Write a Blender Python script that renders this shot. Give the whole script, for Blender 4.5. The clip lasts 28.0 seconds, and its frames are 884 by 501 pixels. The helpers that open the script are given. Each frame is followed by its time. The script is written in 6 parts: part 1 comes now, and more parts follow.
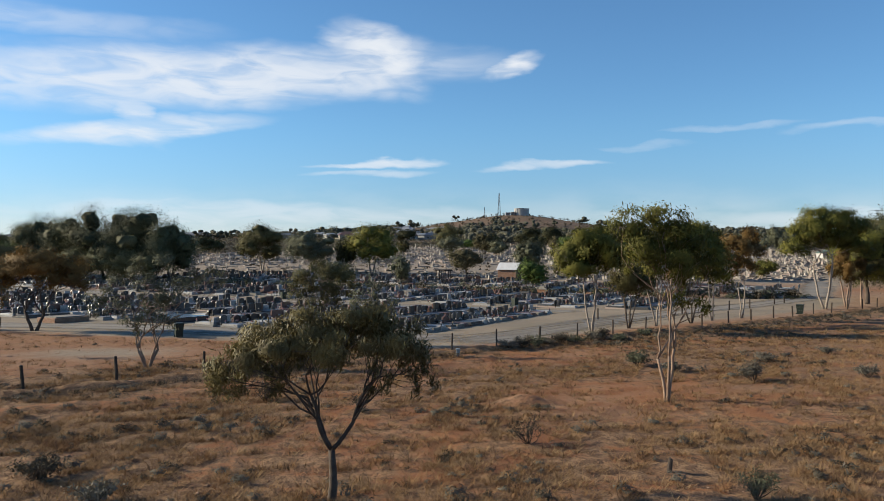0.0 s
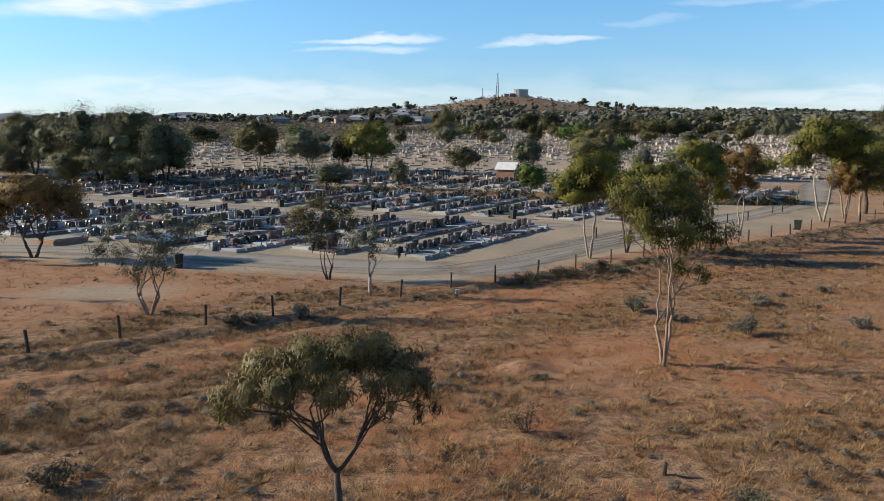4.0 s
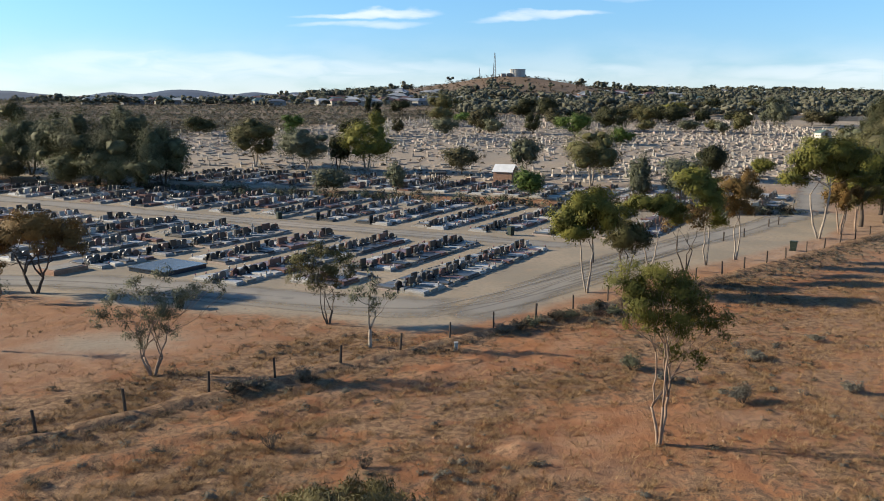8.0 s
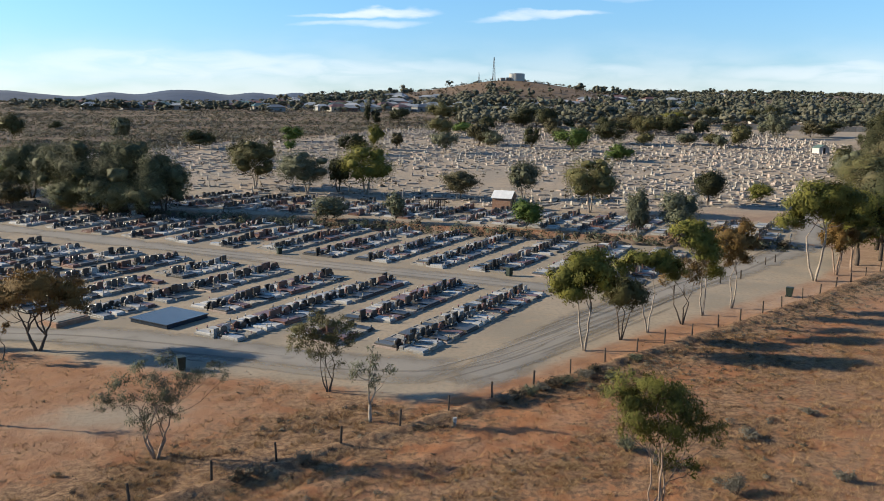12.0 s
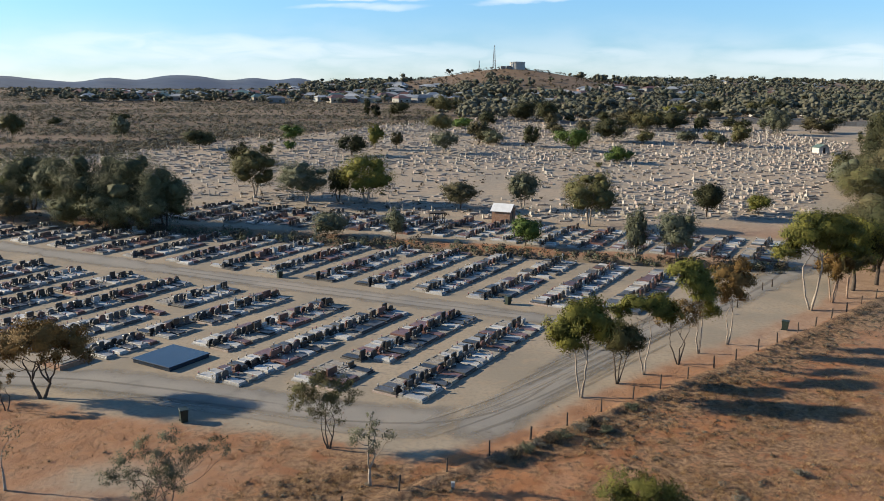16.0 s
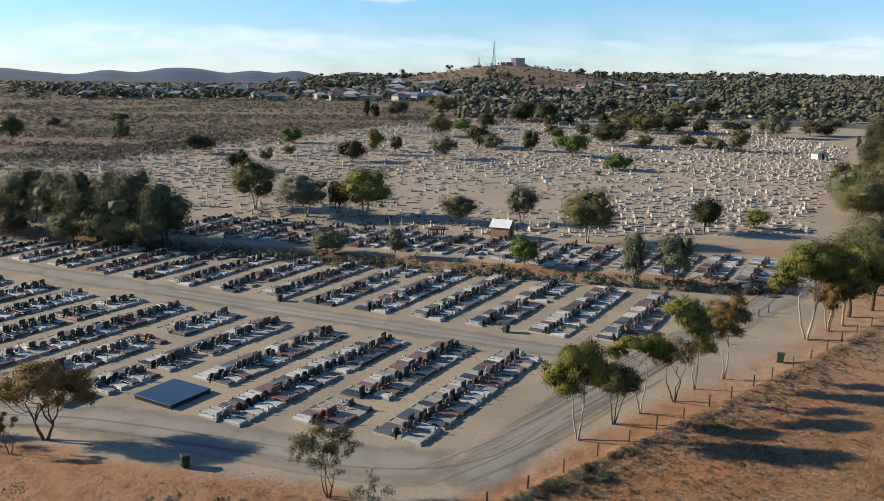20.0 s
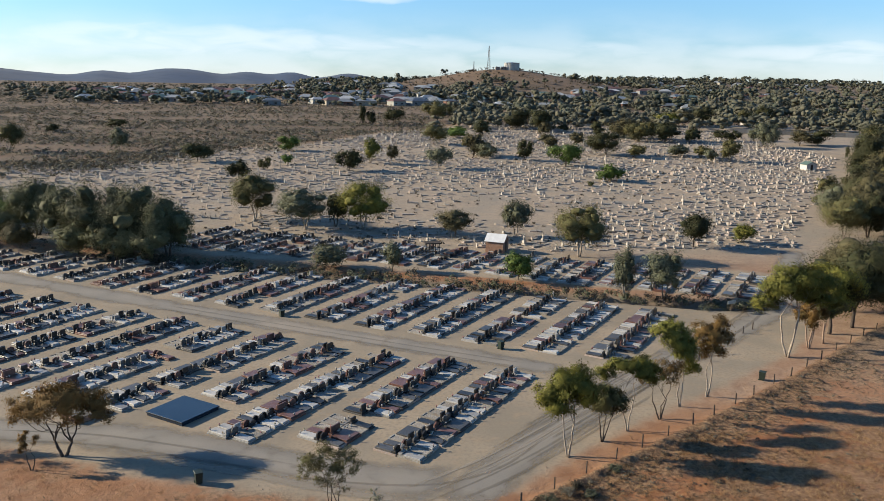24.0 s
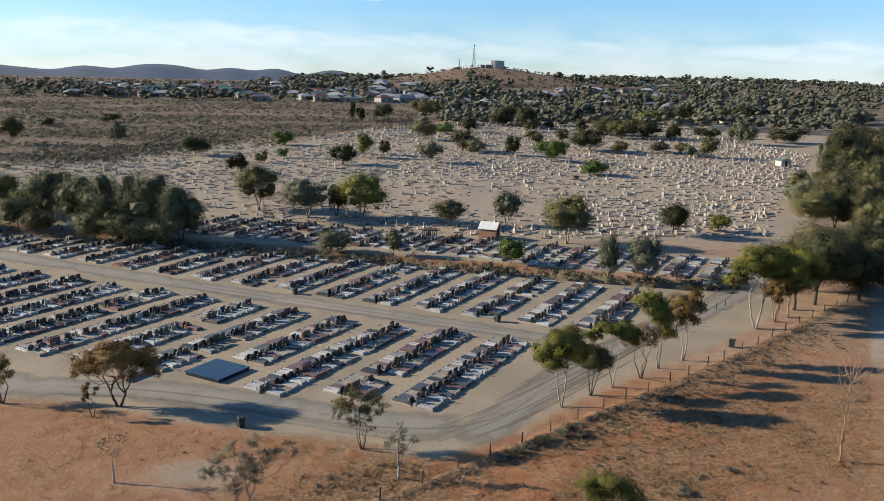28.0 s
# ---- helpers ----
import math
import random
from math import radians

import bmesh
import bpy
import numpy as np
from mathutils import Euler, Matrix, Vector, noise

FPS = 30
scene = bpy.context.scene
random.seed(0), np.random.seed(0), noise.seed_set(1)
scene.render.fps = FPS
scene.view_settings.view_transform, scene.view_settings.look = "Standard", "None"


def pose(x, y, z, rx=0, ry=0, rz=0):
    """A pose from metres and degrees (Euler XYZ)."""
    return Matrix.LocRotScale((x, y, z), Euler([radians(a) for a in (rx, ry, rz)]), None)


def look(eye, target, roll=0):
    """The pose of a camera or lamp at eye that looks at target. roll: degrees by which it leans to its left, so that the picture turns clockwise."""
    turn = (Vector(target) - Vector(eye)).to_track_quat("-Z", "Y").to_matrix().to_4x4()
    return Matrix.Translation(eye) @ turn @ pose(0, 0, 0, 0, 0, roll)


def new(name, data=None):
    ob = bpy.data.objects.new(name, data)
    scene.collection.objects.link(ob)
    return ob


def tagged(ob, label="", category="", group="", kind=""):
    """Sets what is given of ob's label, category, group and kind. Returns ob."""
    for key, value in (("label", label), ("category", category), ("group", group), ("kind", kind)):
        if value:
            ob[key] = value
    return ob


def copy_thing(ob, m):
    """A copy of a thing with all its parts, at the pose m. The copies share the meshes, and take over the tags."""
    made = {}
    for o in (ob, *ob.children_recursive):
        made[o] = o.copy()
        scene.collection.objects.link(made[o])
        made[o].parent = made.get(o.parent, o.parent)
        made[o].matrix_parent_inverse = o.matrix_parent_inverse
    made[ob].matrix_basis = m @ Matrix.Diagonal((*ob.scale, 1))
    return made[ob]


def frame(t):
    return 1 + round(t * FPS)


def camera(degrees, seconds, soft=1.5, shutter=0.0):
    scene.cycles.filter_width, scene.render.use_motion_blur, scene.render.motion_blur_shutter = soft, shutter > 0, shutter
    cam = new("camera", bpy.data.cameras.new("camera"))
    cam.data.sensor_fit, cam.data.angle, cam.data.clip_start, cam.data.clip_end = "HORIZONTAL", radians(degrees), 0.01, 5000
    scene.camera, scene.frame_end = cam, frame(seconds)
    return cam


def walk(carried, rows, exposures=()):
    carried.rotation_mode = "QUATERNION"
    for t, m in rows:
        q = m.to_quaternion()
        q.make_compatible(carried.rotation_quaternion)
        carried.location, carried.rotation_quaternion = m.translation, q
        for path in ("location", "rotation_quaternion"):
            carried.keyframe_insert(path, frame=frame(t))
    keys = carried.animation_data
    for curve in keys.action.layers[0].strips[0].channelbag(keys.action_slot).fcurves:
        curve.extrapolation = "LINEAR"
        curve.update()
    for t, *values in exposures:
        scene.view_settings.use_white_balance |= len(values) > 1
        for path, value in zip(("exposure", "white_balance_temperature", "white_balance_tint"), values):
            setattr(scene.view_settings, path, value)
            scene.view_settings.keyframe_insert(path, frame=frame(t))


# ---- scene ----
cam = camera(58.4, 28.0, 0.7)
PATH = [
    (0, (-0.078, 0.576, 6.193), (0.125, 2.566, 6.202), 0.2),
    (1, (-0.12, 0.747, 6.781), (0.086, 2.735, 6.716), 0.2),
    (2, (-0.142, 0.887, 7.687), (0.064, 2.87, 7.535), 0.2),
    (3, (-0.139, 0.999, 8.749), (0.069, 2.975, 8.52), 0.2),
    (3.5, (-0.15, 1.064, 9.311), (0.058, 3.035, 9.049), 0.2),
    (5.5, (-0.188, 1.272, 11.738), (0.024, 3.229, 11.387), 0.2),
    (6, (-0.235, 1.294, 12.278), (-0.021, 3.251, 11.926), 0.2),
    (7, (-0.267, 1.385, 13.397), (-0.051, 3.342, 13.046), 0.2),
    (8, (-0.285, 1.419, 14.621), (-0.069, 3.376, 14.269), 0.2),
    (9, (-0.295, 1.461, 15.749), (-0.079, 3.418, 15.398), 0.2),
    (10, (-0.321, 1.463, 16.969), (-0.104, 3.42, 16.619), 0.2),
    (11, (-0.309, 1.531, 18.244), (-0.092, 3.488, 17.892), 0.3),
    (12, (-0.323, 1.613, 19.486), (-0.104, 3.569, 19.133), 0.4),
    (13, (-0.243, 1.678, 20.784), (-0.025, 3.634, 20.431), 0.3),
    (13.5, (-0.24, 1.771, 21.459), (-0.02, 3.727, 21.106), 0.3),
    (15.5, (-0.218, 1.811, 24.21), (0.001, 3.762, 23.827), 0.4),
    (16, (-0.207, 1.905, 24.822), (0.011, 3.854, 24.43), 0.4),
    (16.5, (-0.221, 1.994, 25.617), (-0.002, 3.94, 25.213), 0.5),
    (17, (-0.221, 2.088, 26.29), (-0.002, 4.034, 25.879), 0.5),
    (17.5, (-0.242, 2.063, 26.94), (-0.023, 4.008, 26.53), 0.5),
    (18, (-0.232, 2.135, 27.416), (-0.012, 4.08, 27.006), 0.5),
    (18.5, (-0.191, 2.127, 27.829), (0.027, 4.073, 27.42), 0.5),
    (19, (-0.184, 2.143, 28.258), (0.035, 4.088, 27.848), 0.5),
    (19.5, (-0.182, 2.167, 28.604), (0.038, 4.112, 28.195), 0.5),
    (20, (-0.203, 2.13, 29.184), (0.017, 4.075, 28.773), 0.6),
    (20.5, (-0.195, 2.14, 29.52), (0.025, 4.085, 29.109), 0.6),
    (21, (-0.259, 2.125, 29.969), (-0.038, 4.069, 29.556), 0.6),
    (21.5, (-0.251, 2.14, 30.41), (-0.031, 4.084, 29.997), 0.6),
    (23.5, (-0.751, -0.036, 32.116), (-0.522, 1.908, 31.706), 0.8),
    (24, (-1.023, -1.162, 32.276), (-0.788, 0.782, 31.868), 0.9),
    (24.5, (-1.367, -2.431, 32.295), (-1.126, -0.487, 31.889), 1.0),
    (25, (-1.767, -3.826, 32.214), (-1.521, -1.883, 31.809), 1.0),
    (25.5, (-2.289, -5.3, 32.161), (-2.037, -3.358, 31.756), 1.2),
    (26, (-2.816, -6.552, 32.095), (-2.558, -4.611, 31.689), 1.2),
    (26.5, (-3.366, -7.835, 32.109), (-3.104, -5.894, 31.702), 1.3),
    (27, (-3.876, -8.824, 32.034), (-3.609, -6.885, 31.626), 1.3),
    (27.5, (-4.474, -9.849, 32.021), (-4.2, -7.911, 31.61), 1.3),
    (28, (-4.92, -10.941, 32.092), (-4.642, -9.004, 31.679), 1.3),
]
EXPOSURES = ((0.0, 0.74), (3.0, 0.9), (6.0, 1.1), (10.0, 1.08), (28.0, 1.08))
walk(cam, [(t, look(eye, target, roll)) for t, eye, target, roll in PATH], EXPOSURES)

# ---- light ----
SUN_AZ, SUN_EL = math.atan2(-0.967, 0.255), radians(21.5)
sun_dir = Vector((math.sin(SUN_AZ) * math.cos(SUN_EL), math.cos(SUN_AZ) * math.cos(SUN_EL), math.sin(SUN_EL)))
sun_data = bpy.data.lights.new("sun", "SUN")
sun_data.energy, sun_data.angle, sun_data.color = 4.8, radians(0.55), (1.0, 0.875, 0.66)
sun = new("sun", sun_data)
sun.matrix_world = look(sun_dir * 500, (0, 0, 0))

world = bpy.data.worlds.new("sky")
scene.world = world
world.use_nodes = True
wt = world.node_tree
wt.nodes.clear()


def nd(tree, kind, **values):
    """A node with its plain attributes set."""
    n = tree.nodes.new(kind)
    for key, value in values.items():
        setattr(n, key, value)
    return n


def math_node(tree, op, a, b=None, c=None, clamp=False):
    n = tree.nodes.new("ShaderNodeMath")
    n.operation, n.use_clamp = op, clamp
    for i, v in enumerate((a, b, c)):
        if v is None:
            continue
        if isinstance(v, (int, float)):
            n.inputs[i].default_value = v
        else:
            tree.links.new(v, n.inputs[i])
    return n.outputs[0]


def mix_color(tree, fac, a, b, blend="MIX"):
    n = tree.nodes.new("ShaderNodeMix")
    n.data_type, n.blend_type = "RGBA", blend
    for sock, v in ((n.inputs[0], fac), (n.inputs[6], a), (n.inputs[7], b)):
        if isinstance(v, (int, float)):
            sock.default_value = v
        elif isinstance(v, tuple):
            sock.default_value = (*v, 1.0)
        else:
            tree.links.new(v, sock)
    return n.outputs[2]


def ramp(tree, fac, lo, hi):
    n = tree.nodes.new("ShaderNodeMapRange")
    n.inputs[1].default_value, n.inputs[2].default_value = lo, hi
    n.clamp = True
    n.interpolation_type = "SMOOTHSTEP"
    tree.links.new(fac, n.inputs[0])
    return n.outputs[0]


def build_sky():
    sky = nd(wt, "ShaderNodeTexSky", sky_type="NISHITA", sun_disc=False)
    sky.sun_elevation, sky.sun_rotation = SUN_EL, SUN_AZ
    sky.altitude, sky.air_density, sky.dust_density, sky.ozone_density = 300, 1.0, 0.1, 4.0
    coord = nd(wt, "ShaderNodeTexCoord")
    sep = nd(wt, "ShaderNodeSeparateXYZ")
    wt.links.new(coord.outputs["Generated"], sep.inputs[0])
    az = math_node(wt, "ARCTAN2", sep.outputs[0], sep.outputs[1])
    el = math_node(wt, "ARCSINE", sep.outputs[2])
    flat = nd(wt, "ShaderNodeCombineXYZ")
    wt.links.new(az, flat.inputs[0])
    wt.links.new(el, flat.inputs[1])
    # slow warp of the cloud outlines
    stretch = nd(wt, "ShaderNodeVectorMath", operation="MULTIPLY")
    stretch.inputs[1].default_value = (9.0, 26.0, 1.0)
    wt.links.new(flat.outputs[0], stretch.inputs[0])
    warp = nd(wt, "ShaderNodeTexNoise")
    warp.inputs["Scale"].default_value, warp.inputs["Detail"].default_value = 1.0, 5.0
    wt.links.new(stretch.outputs[0], warp.inputs["Vector"])
    wsep = nd(wt, "ShaderNodeSeparateColor")
    wt.links.new(warp.outputs["Color"], wsep.inputs[0])
    az2 = math_node(wt, "ADD", az, math_node(wt, "MULTIPLY", math_node(wt, "SUBTRACT", wsep.outputs[0], 0.5), 0.10))
    el2 = math_node(wt, "ADD", el, math_node(wt, "MULTIPLY", math_node(wt, "SUBTRACT", wsep.outputs[1], 0.5), 0.035))
    # wisps drawn out along the wind
    wisp_in = nd(wt, "ShaderNodeVectorMath", operation="MULTIPLY")
    wisp_in.inputs[1].default_value = (14.0, 60.0, 1.0)
    wt.links.new(flat.outputs[0], wisp_in.inputs[0])
    wisp = nd(wt, "ShaderNodeTexNoise")
    wisp.inputs["Scale"].default_value, wisp.inputs["Detail"].default_value = 1.0, 6.0
    wisp.inputs["Distortion"].default_value = 0.8
    wt.links.new(wisp_in.outputs[0], wisp.inputs["Vector"])
    wisps = ramp(wt, wisp.outputs["Fac"], 0.25, 0.65)
    total = None
    # azimuth, elevation, half width, half height, slant, strength
    for a, e, w, h, tilt, s in CLOUDS:
        dx = math_node(wt, "DIVIDE", math_node(wt, "SUBTRACT", az2, a), w)
        dy = math_node(wt, "SUBTRACT", math_node(wt, "SUBTRACT", el2, e), math_node(wt, "MULTIPLY", math_node(wt, "SUBTRACT", az2, a), tilt))
        dy = math_node(wt, "DIVIDE", dy, h)
        r = math_node(wt, "ADD", math_node(wt, "MULTIPLY", dx, dx), math_node(wt, "MULTIPLY", dy, dy))
        m = math_node(wt, "MULTIPLY", ramp(wt, r, 1.7, -0.1), s)
        total = m if total is None else math_node(wt, "MAXIMUM", total, m)
    total = math_node(wt, "MULTIPLY", total, math_node(wt, "ADD", 0.4, math_node(wt, "MULTIPLY", wisps, 0.6)))
    # thin high veil low over the horizon
    veil = math_node(wt, "MULTIPLY", ramp(wt, el2, 0.10, 0.015), 0.36)
    veil = math_node(wt, "MULTIPLY", veil, ramp(wt, warp.outputs["Fac"], 0.3, 0.62))
    cover = math_node(wt, "MAXIMUM", total, veil)
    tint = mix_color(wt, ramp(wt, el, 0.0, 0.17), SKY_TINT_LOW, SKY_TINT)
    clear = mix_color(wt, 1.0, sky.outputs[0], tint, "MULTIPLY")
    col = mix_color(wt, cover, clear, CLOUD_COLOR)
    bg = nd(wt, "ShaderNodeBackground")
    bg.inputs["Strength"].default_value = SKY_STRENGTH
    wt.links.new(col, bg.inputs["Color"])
    out = nd(wt, "ShaderNodeOutputWorld")
    wt.links.new(bg.outputs[0], out.inputs["Surface"])


CLOUD_COLOR = (8.2, 8.5, 8.9)
SKY_STRENGTH = 0.063
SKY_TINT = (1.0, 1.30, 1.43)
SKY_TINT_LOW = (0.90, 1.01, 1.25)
CLOUDS = (
    (-0.20, 0.210, 0.34, 0.034, 0.07, 0.85),
    (0.03, 0.243, 0.06, 0.034, -0.4, 0.95),
    (0.01, 0.228, 0.08, 0.034, 0.12, 0.8),
    (0.185, 0.232, 0.036, 0.014, 0.25, 0.95),
    (-0.27, 0.145, 0.13, 0.014, 0.14, 0.85),
    (-0.27, 0.165, 0.035, 0.022, -0.6, 0.7),
    (-0.40, 0.255, 0.20, 0.016, 0.02, 0.35),
    (0.02, 0.115, 0.075, 0.005, 0.03, 0.8),
    (0.01, 0.101, 0.07, 0.005, 0.05, 0.5),
    (0.23, 0.112, 0.07, 0.005, 0.02, 0.65),
    (0.46, 0.150, 0.07, 0.004, 0.04, 0.25),
    (0.35, 0.132, 0.06, 0.004, -0.02, 0.2),
    (0.60, 0.145, 0.08, 0.005, 0.02, 0.3),
    (-0.15, 0.046, 0.32, 0.018, 0.0, 0.5),
    (0.25, 0.042, 0.20, 0.012, 0.0, 0.35),
    (0.58, 0.040, 0.16, 0.014, 0.0, 0.5),
)
build_sky()

# ---- materials ----


def tone(c, k=0.66):
    """A sample colour scaled evenly down by k, balanced with the exposure."""
    return tuple(v * k for v in c)


def material(name, base, second, scale=6.0, rough=0.8, bump=0.3, fine=60.0, metal=0.0, vary=0.0, spec=0.3, stain=None, coat=0.0):
    """A surface with grain at two scales, a wash of a second colour, fine relief and some variation from object to object."""
    base, second = tone(base), tone(second)
    m = bpy.data.materials.new(name)
    m.use_nodes = True
    t = m.node_tree
    p = t.nodes["Principled BSDF"]
    co = nd(t, "ShaderNodeTexCoord")
    big = nd(t, "ShaderNodeTexNoise")
    big.inputs["Scale"].default_value, big.inputs["Detail"].default_value = scale, 5.0
    small = nd(t, "ShaderNodeTexNoise")
    small.inputs["Scale"].default_value, small.inputs["Detail"].default_value = fine, 3.0
    for n in (big, small):
        t.links.new(co.outputs["Object"], n.inputs["Vector"])
    col = mix_color(t, ramp(t, big.outputs["Fac"], 0.3, 0.7), base, second)
    dark = tuple(c * 0.72 for c in base)
    col = mix_color(t, math_node(t, "MULTIPLY", ramp(t, small.outputs["Fac"], 0.45, 0.75), 0.55), col, dark)
    if stain:
        third = nd(t, "ShaderNodeTexNoise")
        third.inputs["Scale"].default_value = scale * 0.3
        t.links.new(co.outputs["Object"], third.inputs["Vector"])
        col = mix_color(t, math_node(t, "MULTIPLY", ramp(t, third.outputs["Fac"], 0.5, 0.75), 0.6), col, stain)
    if vary:
        info, isle = nd(t, "ShaderNodeObjectInfo"), nd(t, "ShaderNodeNewGeometry")
        both = math_node(t, "FRACT", math_node(t, "ADD", info.outputs["Random"], isle.outputs["Random Per Island"]))
        hsv = nd(t, "ShaderNodeHueSaturation")
        t.links.new(col, hsv.inputs["Color"])
        t.links.new(math_node(t, "ADD", 1.0 - vary, math_node(t, "MULTIPLY", both, 2 * vary)), hsv.inputs["Value"])
        col = hsv.outputs["Color"]
    t.links.new(col, p.inputs["Base Color"])
    p.inputs["Roughness"].default_value, p.inputs["Metallic"].default_value = rough, metal
    p.inputs["Specular IOR Level"].default_value = spec
    p.inputs["Coat Weight"].default_value = coat
    if bump:
        b = nd(t, "ShaderNodeBump")
        b.inputs["Strength"].default_value, b.inputs["Distance"].default_value = bump, 0.02
        t.links.new(small.outputs["Fac"], b.inputs["Height"])
        t.links.new(b.outputs[0], p.inputs["Normal"])
    return m


def leaf_material(name, a, b, c, gloss=0.7, clump_scale=0.9, mixed=0.75):
    """Leaves that differ one from another, and let some light through."""
    a, b, c = tone(a), tone(b), tone(c)
    m = bpy.data.materials.new(name)
    m.use_nodes = True
    t = m.node_tree
    p = t.nodes["Principled BSDF"]
    geo, info = nd(t, "ShaderNodeNewGeometry"), nd(t, "ShaderNodeObjectInfo")
    co = nd(t, "ShaderNodeTexCoord")
    clump = nd(t, "ShaderNodeTexNoise")
    clump.inputs["Scale"].default_value = clump_scale
    t.links.new(co.outputs["Object"], clump.inputs["Vector"])
    col = mix_color(t, geo.outputs["Random Per Island"], a, b)
    col = mix_color(t, math_node(t, "MULTIPLY", ramp(t, clump.outputs["Fac"], 0.4, 0.68), mixed), col, c)
    hsv = nd(t, "ShaderNodeHueSaturation")
    t.links.new(col, hsv.inputs["Color"])
    t.links.new(math_node(t, "ADD", 0.8, math_node(t, "MULTIPLY", info.outputs["Random"], 0.4)), hsv.inputs["Value"])
    t.links.new(hsv.outputs[0], p.inputs["Base Color"])
    p.inputs["Roughness"].default_value = gloss
    p.inputs["Specular IOR Level"].default_value = 0.12
    tr = nd(t, "ShaderNodeBsdfTranslucent")
    t.links.new(hsv.outputs[0], tr.inputs["Color"])
    mx = nd(t, "ShaderNodeMixShader")
    mx.inputs[0].default_value = 0.14
    t.links.new(p.outputs[0], mx.inputs[1])
    t.links.new(tr.outputs[0], mx.inputs[2])
    t.links.new(mx.outputs[0], t.nodes["Material Output"].inputs["Surface"])
    return m


def ground_material():
    """Red earth with dry grass, gravel and pale beaten ground, by the zones of the sheet."""
    m = bpy.data.materials.new("outback_ground")
    m.use_nodes = True
    t = m.node_tree
    p = t.nodes["Principled BSDF"]
    co = nd(t, "ShaderNodeTexCoord")
    at = nd(t, "ShaderNodeAttribute", attribute_name="zone")
    sep = nd(t, "ShaderNodeSeparateColor")
    t.links.new(at.outputs["Color"], sep.inputs[0])
    gravel, scrub, pale = sep.outputs[0], sep.outputs[1], sep.outputs[2]

    def noise_of(scale, detail=6.0, dist=0.0):
        n = nd(t, "ShaderNodeTexNoise")
        n.inputs["Scale"].default_value, n.inputs["Detail"].default_value, n.inputs["Distortion"].default_value = scale, detail, dist
        t.links.new(co.outputs["Object"], n.inputs["Vector"])
        return n.outputs["Fac"]

    n1, n2, n3, n4, n5 = noise_of(0.11), noise_of(0.55, 7.0, 0.4), noise_of(2.6, 5.0), noise_of(14.0, 4.0), noise_of(0.02, 4.0)
    soil = mix_color(t, ramp(t, n2, 0.35, 0.65), (0.215, 0.094, 0.046), (0.292, 0.165, 0.096))
    soil = mix_color(t, ramp(t, n1, 0.42, 0.66), soil, (0.270, 0.124, 0.058))
    soil = mix_color(t, math_node(t, "MULTIPLY", ramp(t, n4, 0.5, 0.75), 0.6), soil, (0.150, 0.062, 0.031))
    grass = mix_color(t, ramp(t, n3, 0.38, 0.62), (0.285, 0.178, 0.100), (0.150, 0.088, 0.052))
    grass = mix_color(t, math_node(t, "MULTIPLY", ramp(t, n4, 0.42, 0.7), 0.8), grass, (0.072, 0.045, 0.031))
    cover = math_node(t, "ADD", math_node(t, "MULTIPLY", scrub, 1.25), math_node(t, "MULTIPLY", math_node(t, "SUBTRACT", n2, 0.5), 1.8))
    cover = math_node(t, "ADD", cover, math_node(t, "MULTIPLY", math_node(t, "SUBTRACT", n3, 0.5), 1.6))
    cover = math_node(t, "ADD", cover, math_node(t, "MULTIPLY", math_node(t, "SUBTRACT", n4, 0.5), 0.9))
    col = mix_color(t, ramp(t, cover, 0.35, 0.8), soil, grass)
    beaten = mix_color(t, ramp(t, n2, 0.3, 0.7), (0.268, 0.216, 0.164), (0.312, 0.248, 0.186))
    beaten = mix_color(t, math_node(t, "MULTIPLY", ramp(t, n1, 0.42, 0.62), 0.7), beaten, (0.232, 0.204, 0.168))
    beaten = mix_color(t, ramp(t, n3, 0.5, 0.75), beaten, (0.168, 0.132, 0.100))
    sand = nd(t, "ShaderNodeAttribute", attribute_name="sand")
    beaten = mix_color(t, sand.outputs["Fac"], beaten, mix_color(t, ramp(t, n2, 0.3, 0.7), (0.212, 0.120, 0.071), (0.250, 0.150, 0.092)))
    col = mix_color(t, math_node(t, "MULTIPLY", pale, ramp(t, math_node(t, "ADD", n5, math_node(t, "MULTIPLY", pale, 0.5)), 0.3, 0.75)), col, beaten)
    stone = mix_color(t, ramp(t, n1, 0.35, 0.65), (0.197, 0.172, 0.142), (0.272, 0.226, 0.176))
    stone = mix_color(t, math_node(t, "MULTIPLY", ramp(t, n2, 0.48, 0.72), 0.6), stone, (0.262, 0.203, 0.148))
    stone = mix_color(t, math_node(t, "MULTIPLY", ramp(t, n3, 0.4, 0.75), 0.8), stone, (0.185, 0.157, 0.127))
    stone = mix_color(t, math_node(t, "MULTIPLY", ramp(t, n4, 0.5, 0.8), 0.5), stone, (0.266, 0.229, 0.176))
    stone = mix_color(t, 1.0, stone, (1.05, 1.02, 0.96), "MULTIPLY")
    edge = math_node(t, "ADD", gravel, math_node(t, "MULTIPLY", math_node(t, "SUBTRACT", n2, 0.5), 0.7))
    col = mix_color(t, ramp(t, edge, 0.12, 0.88), col, stone)
    drawn = nd(t, "ShaderNodeVectorMath", operation="MULTIPLY")
    drawn.inputs[1].default_value = (0.010, 0.045, 0.01)
    t.links.new(co.outputs["Object"], drawn.inputs[0])
    bands = nd(t, "ShaderNodeTexNoise")
    bands.inputs["Scale"].default_value, bands.inputs["Detail"].default_value = 1.0, 5.0
    t.links.new(drawn.outputs[0], bands.inputs["Vector"])
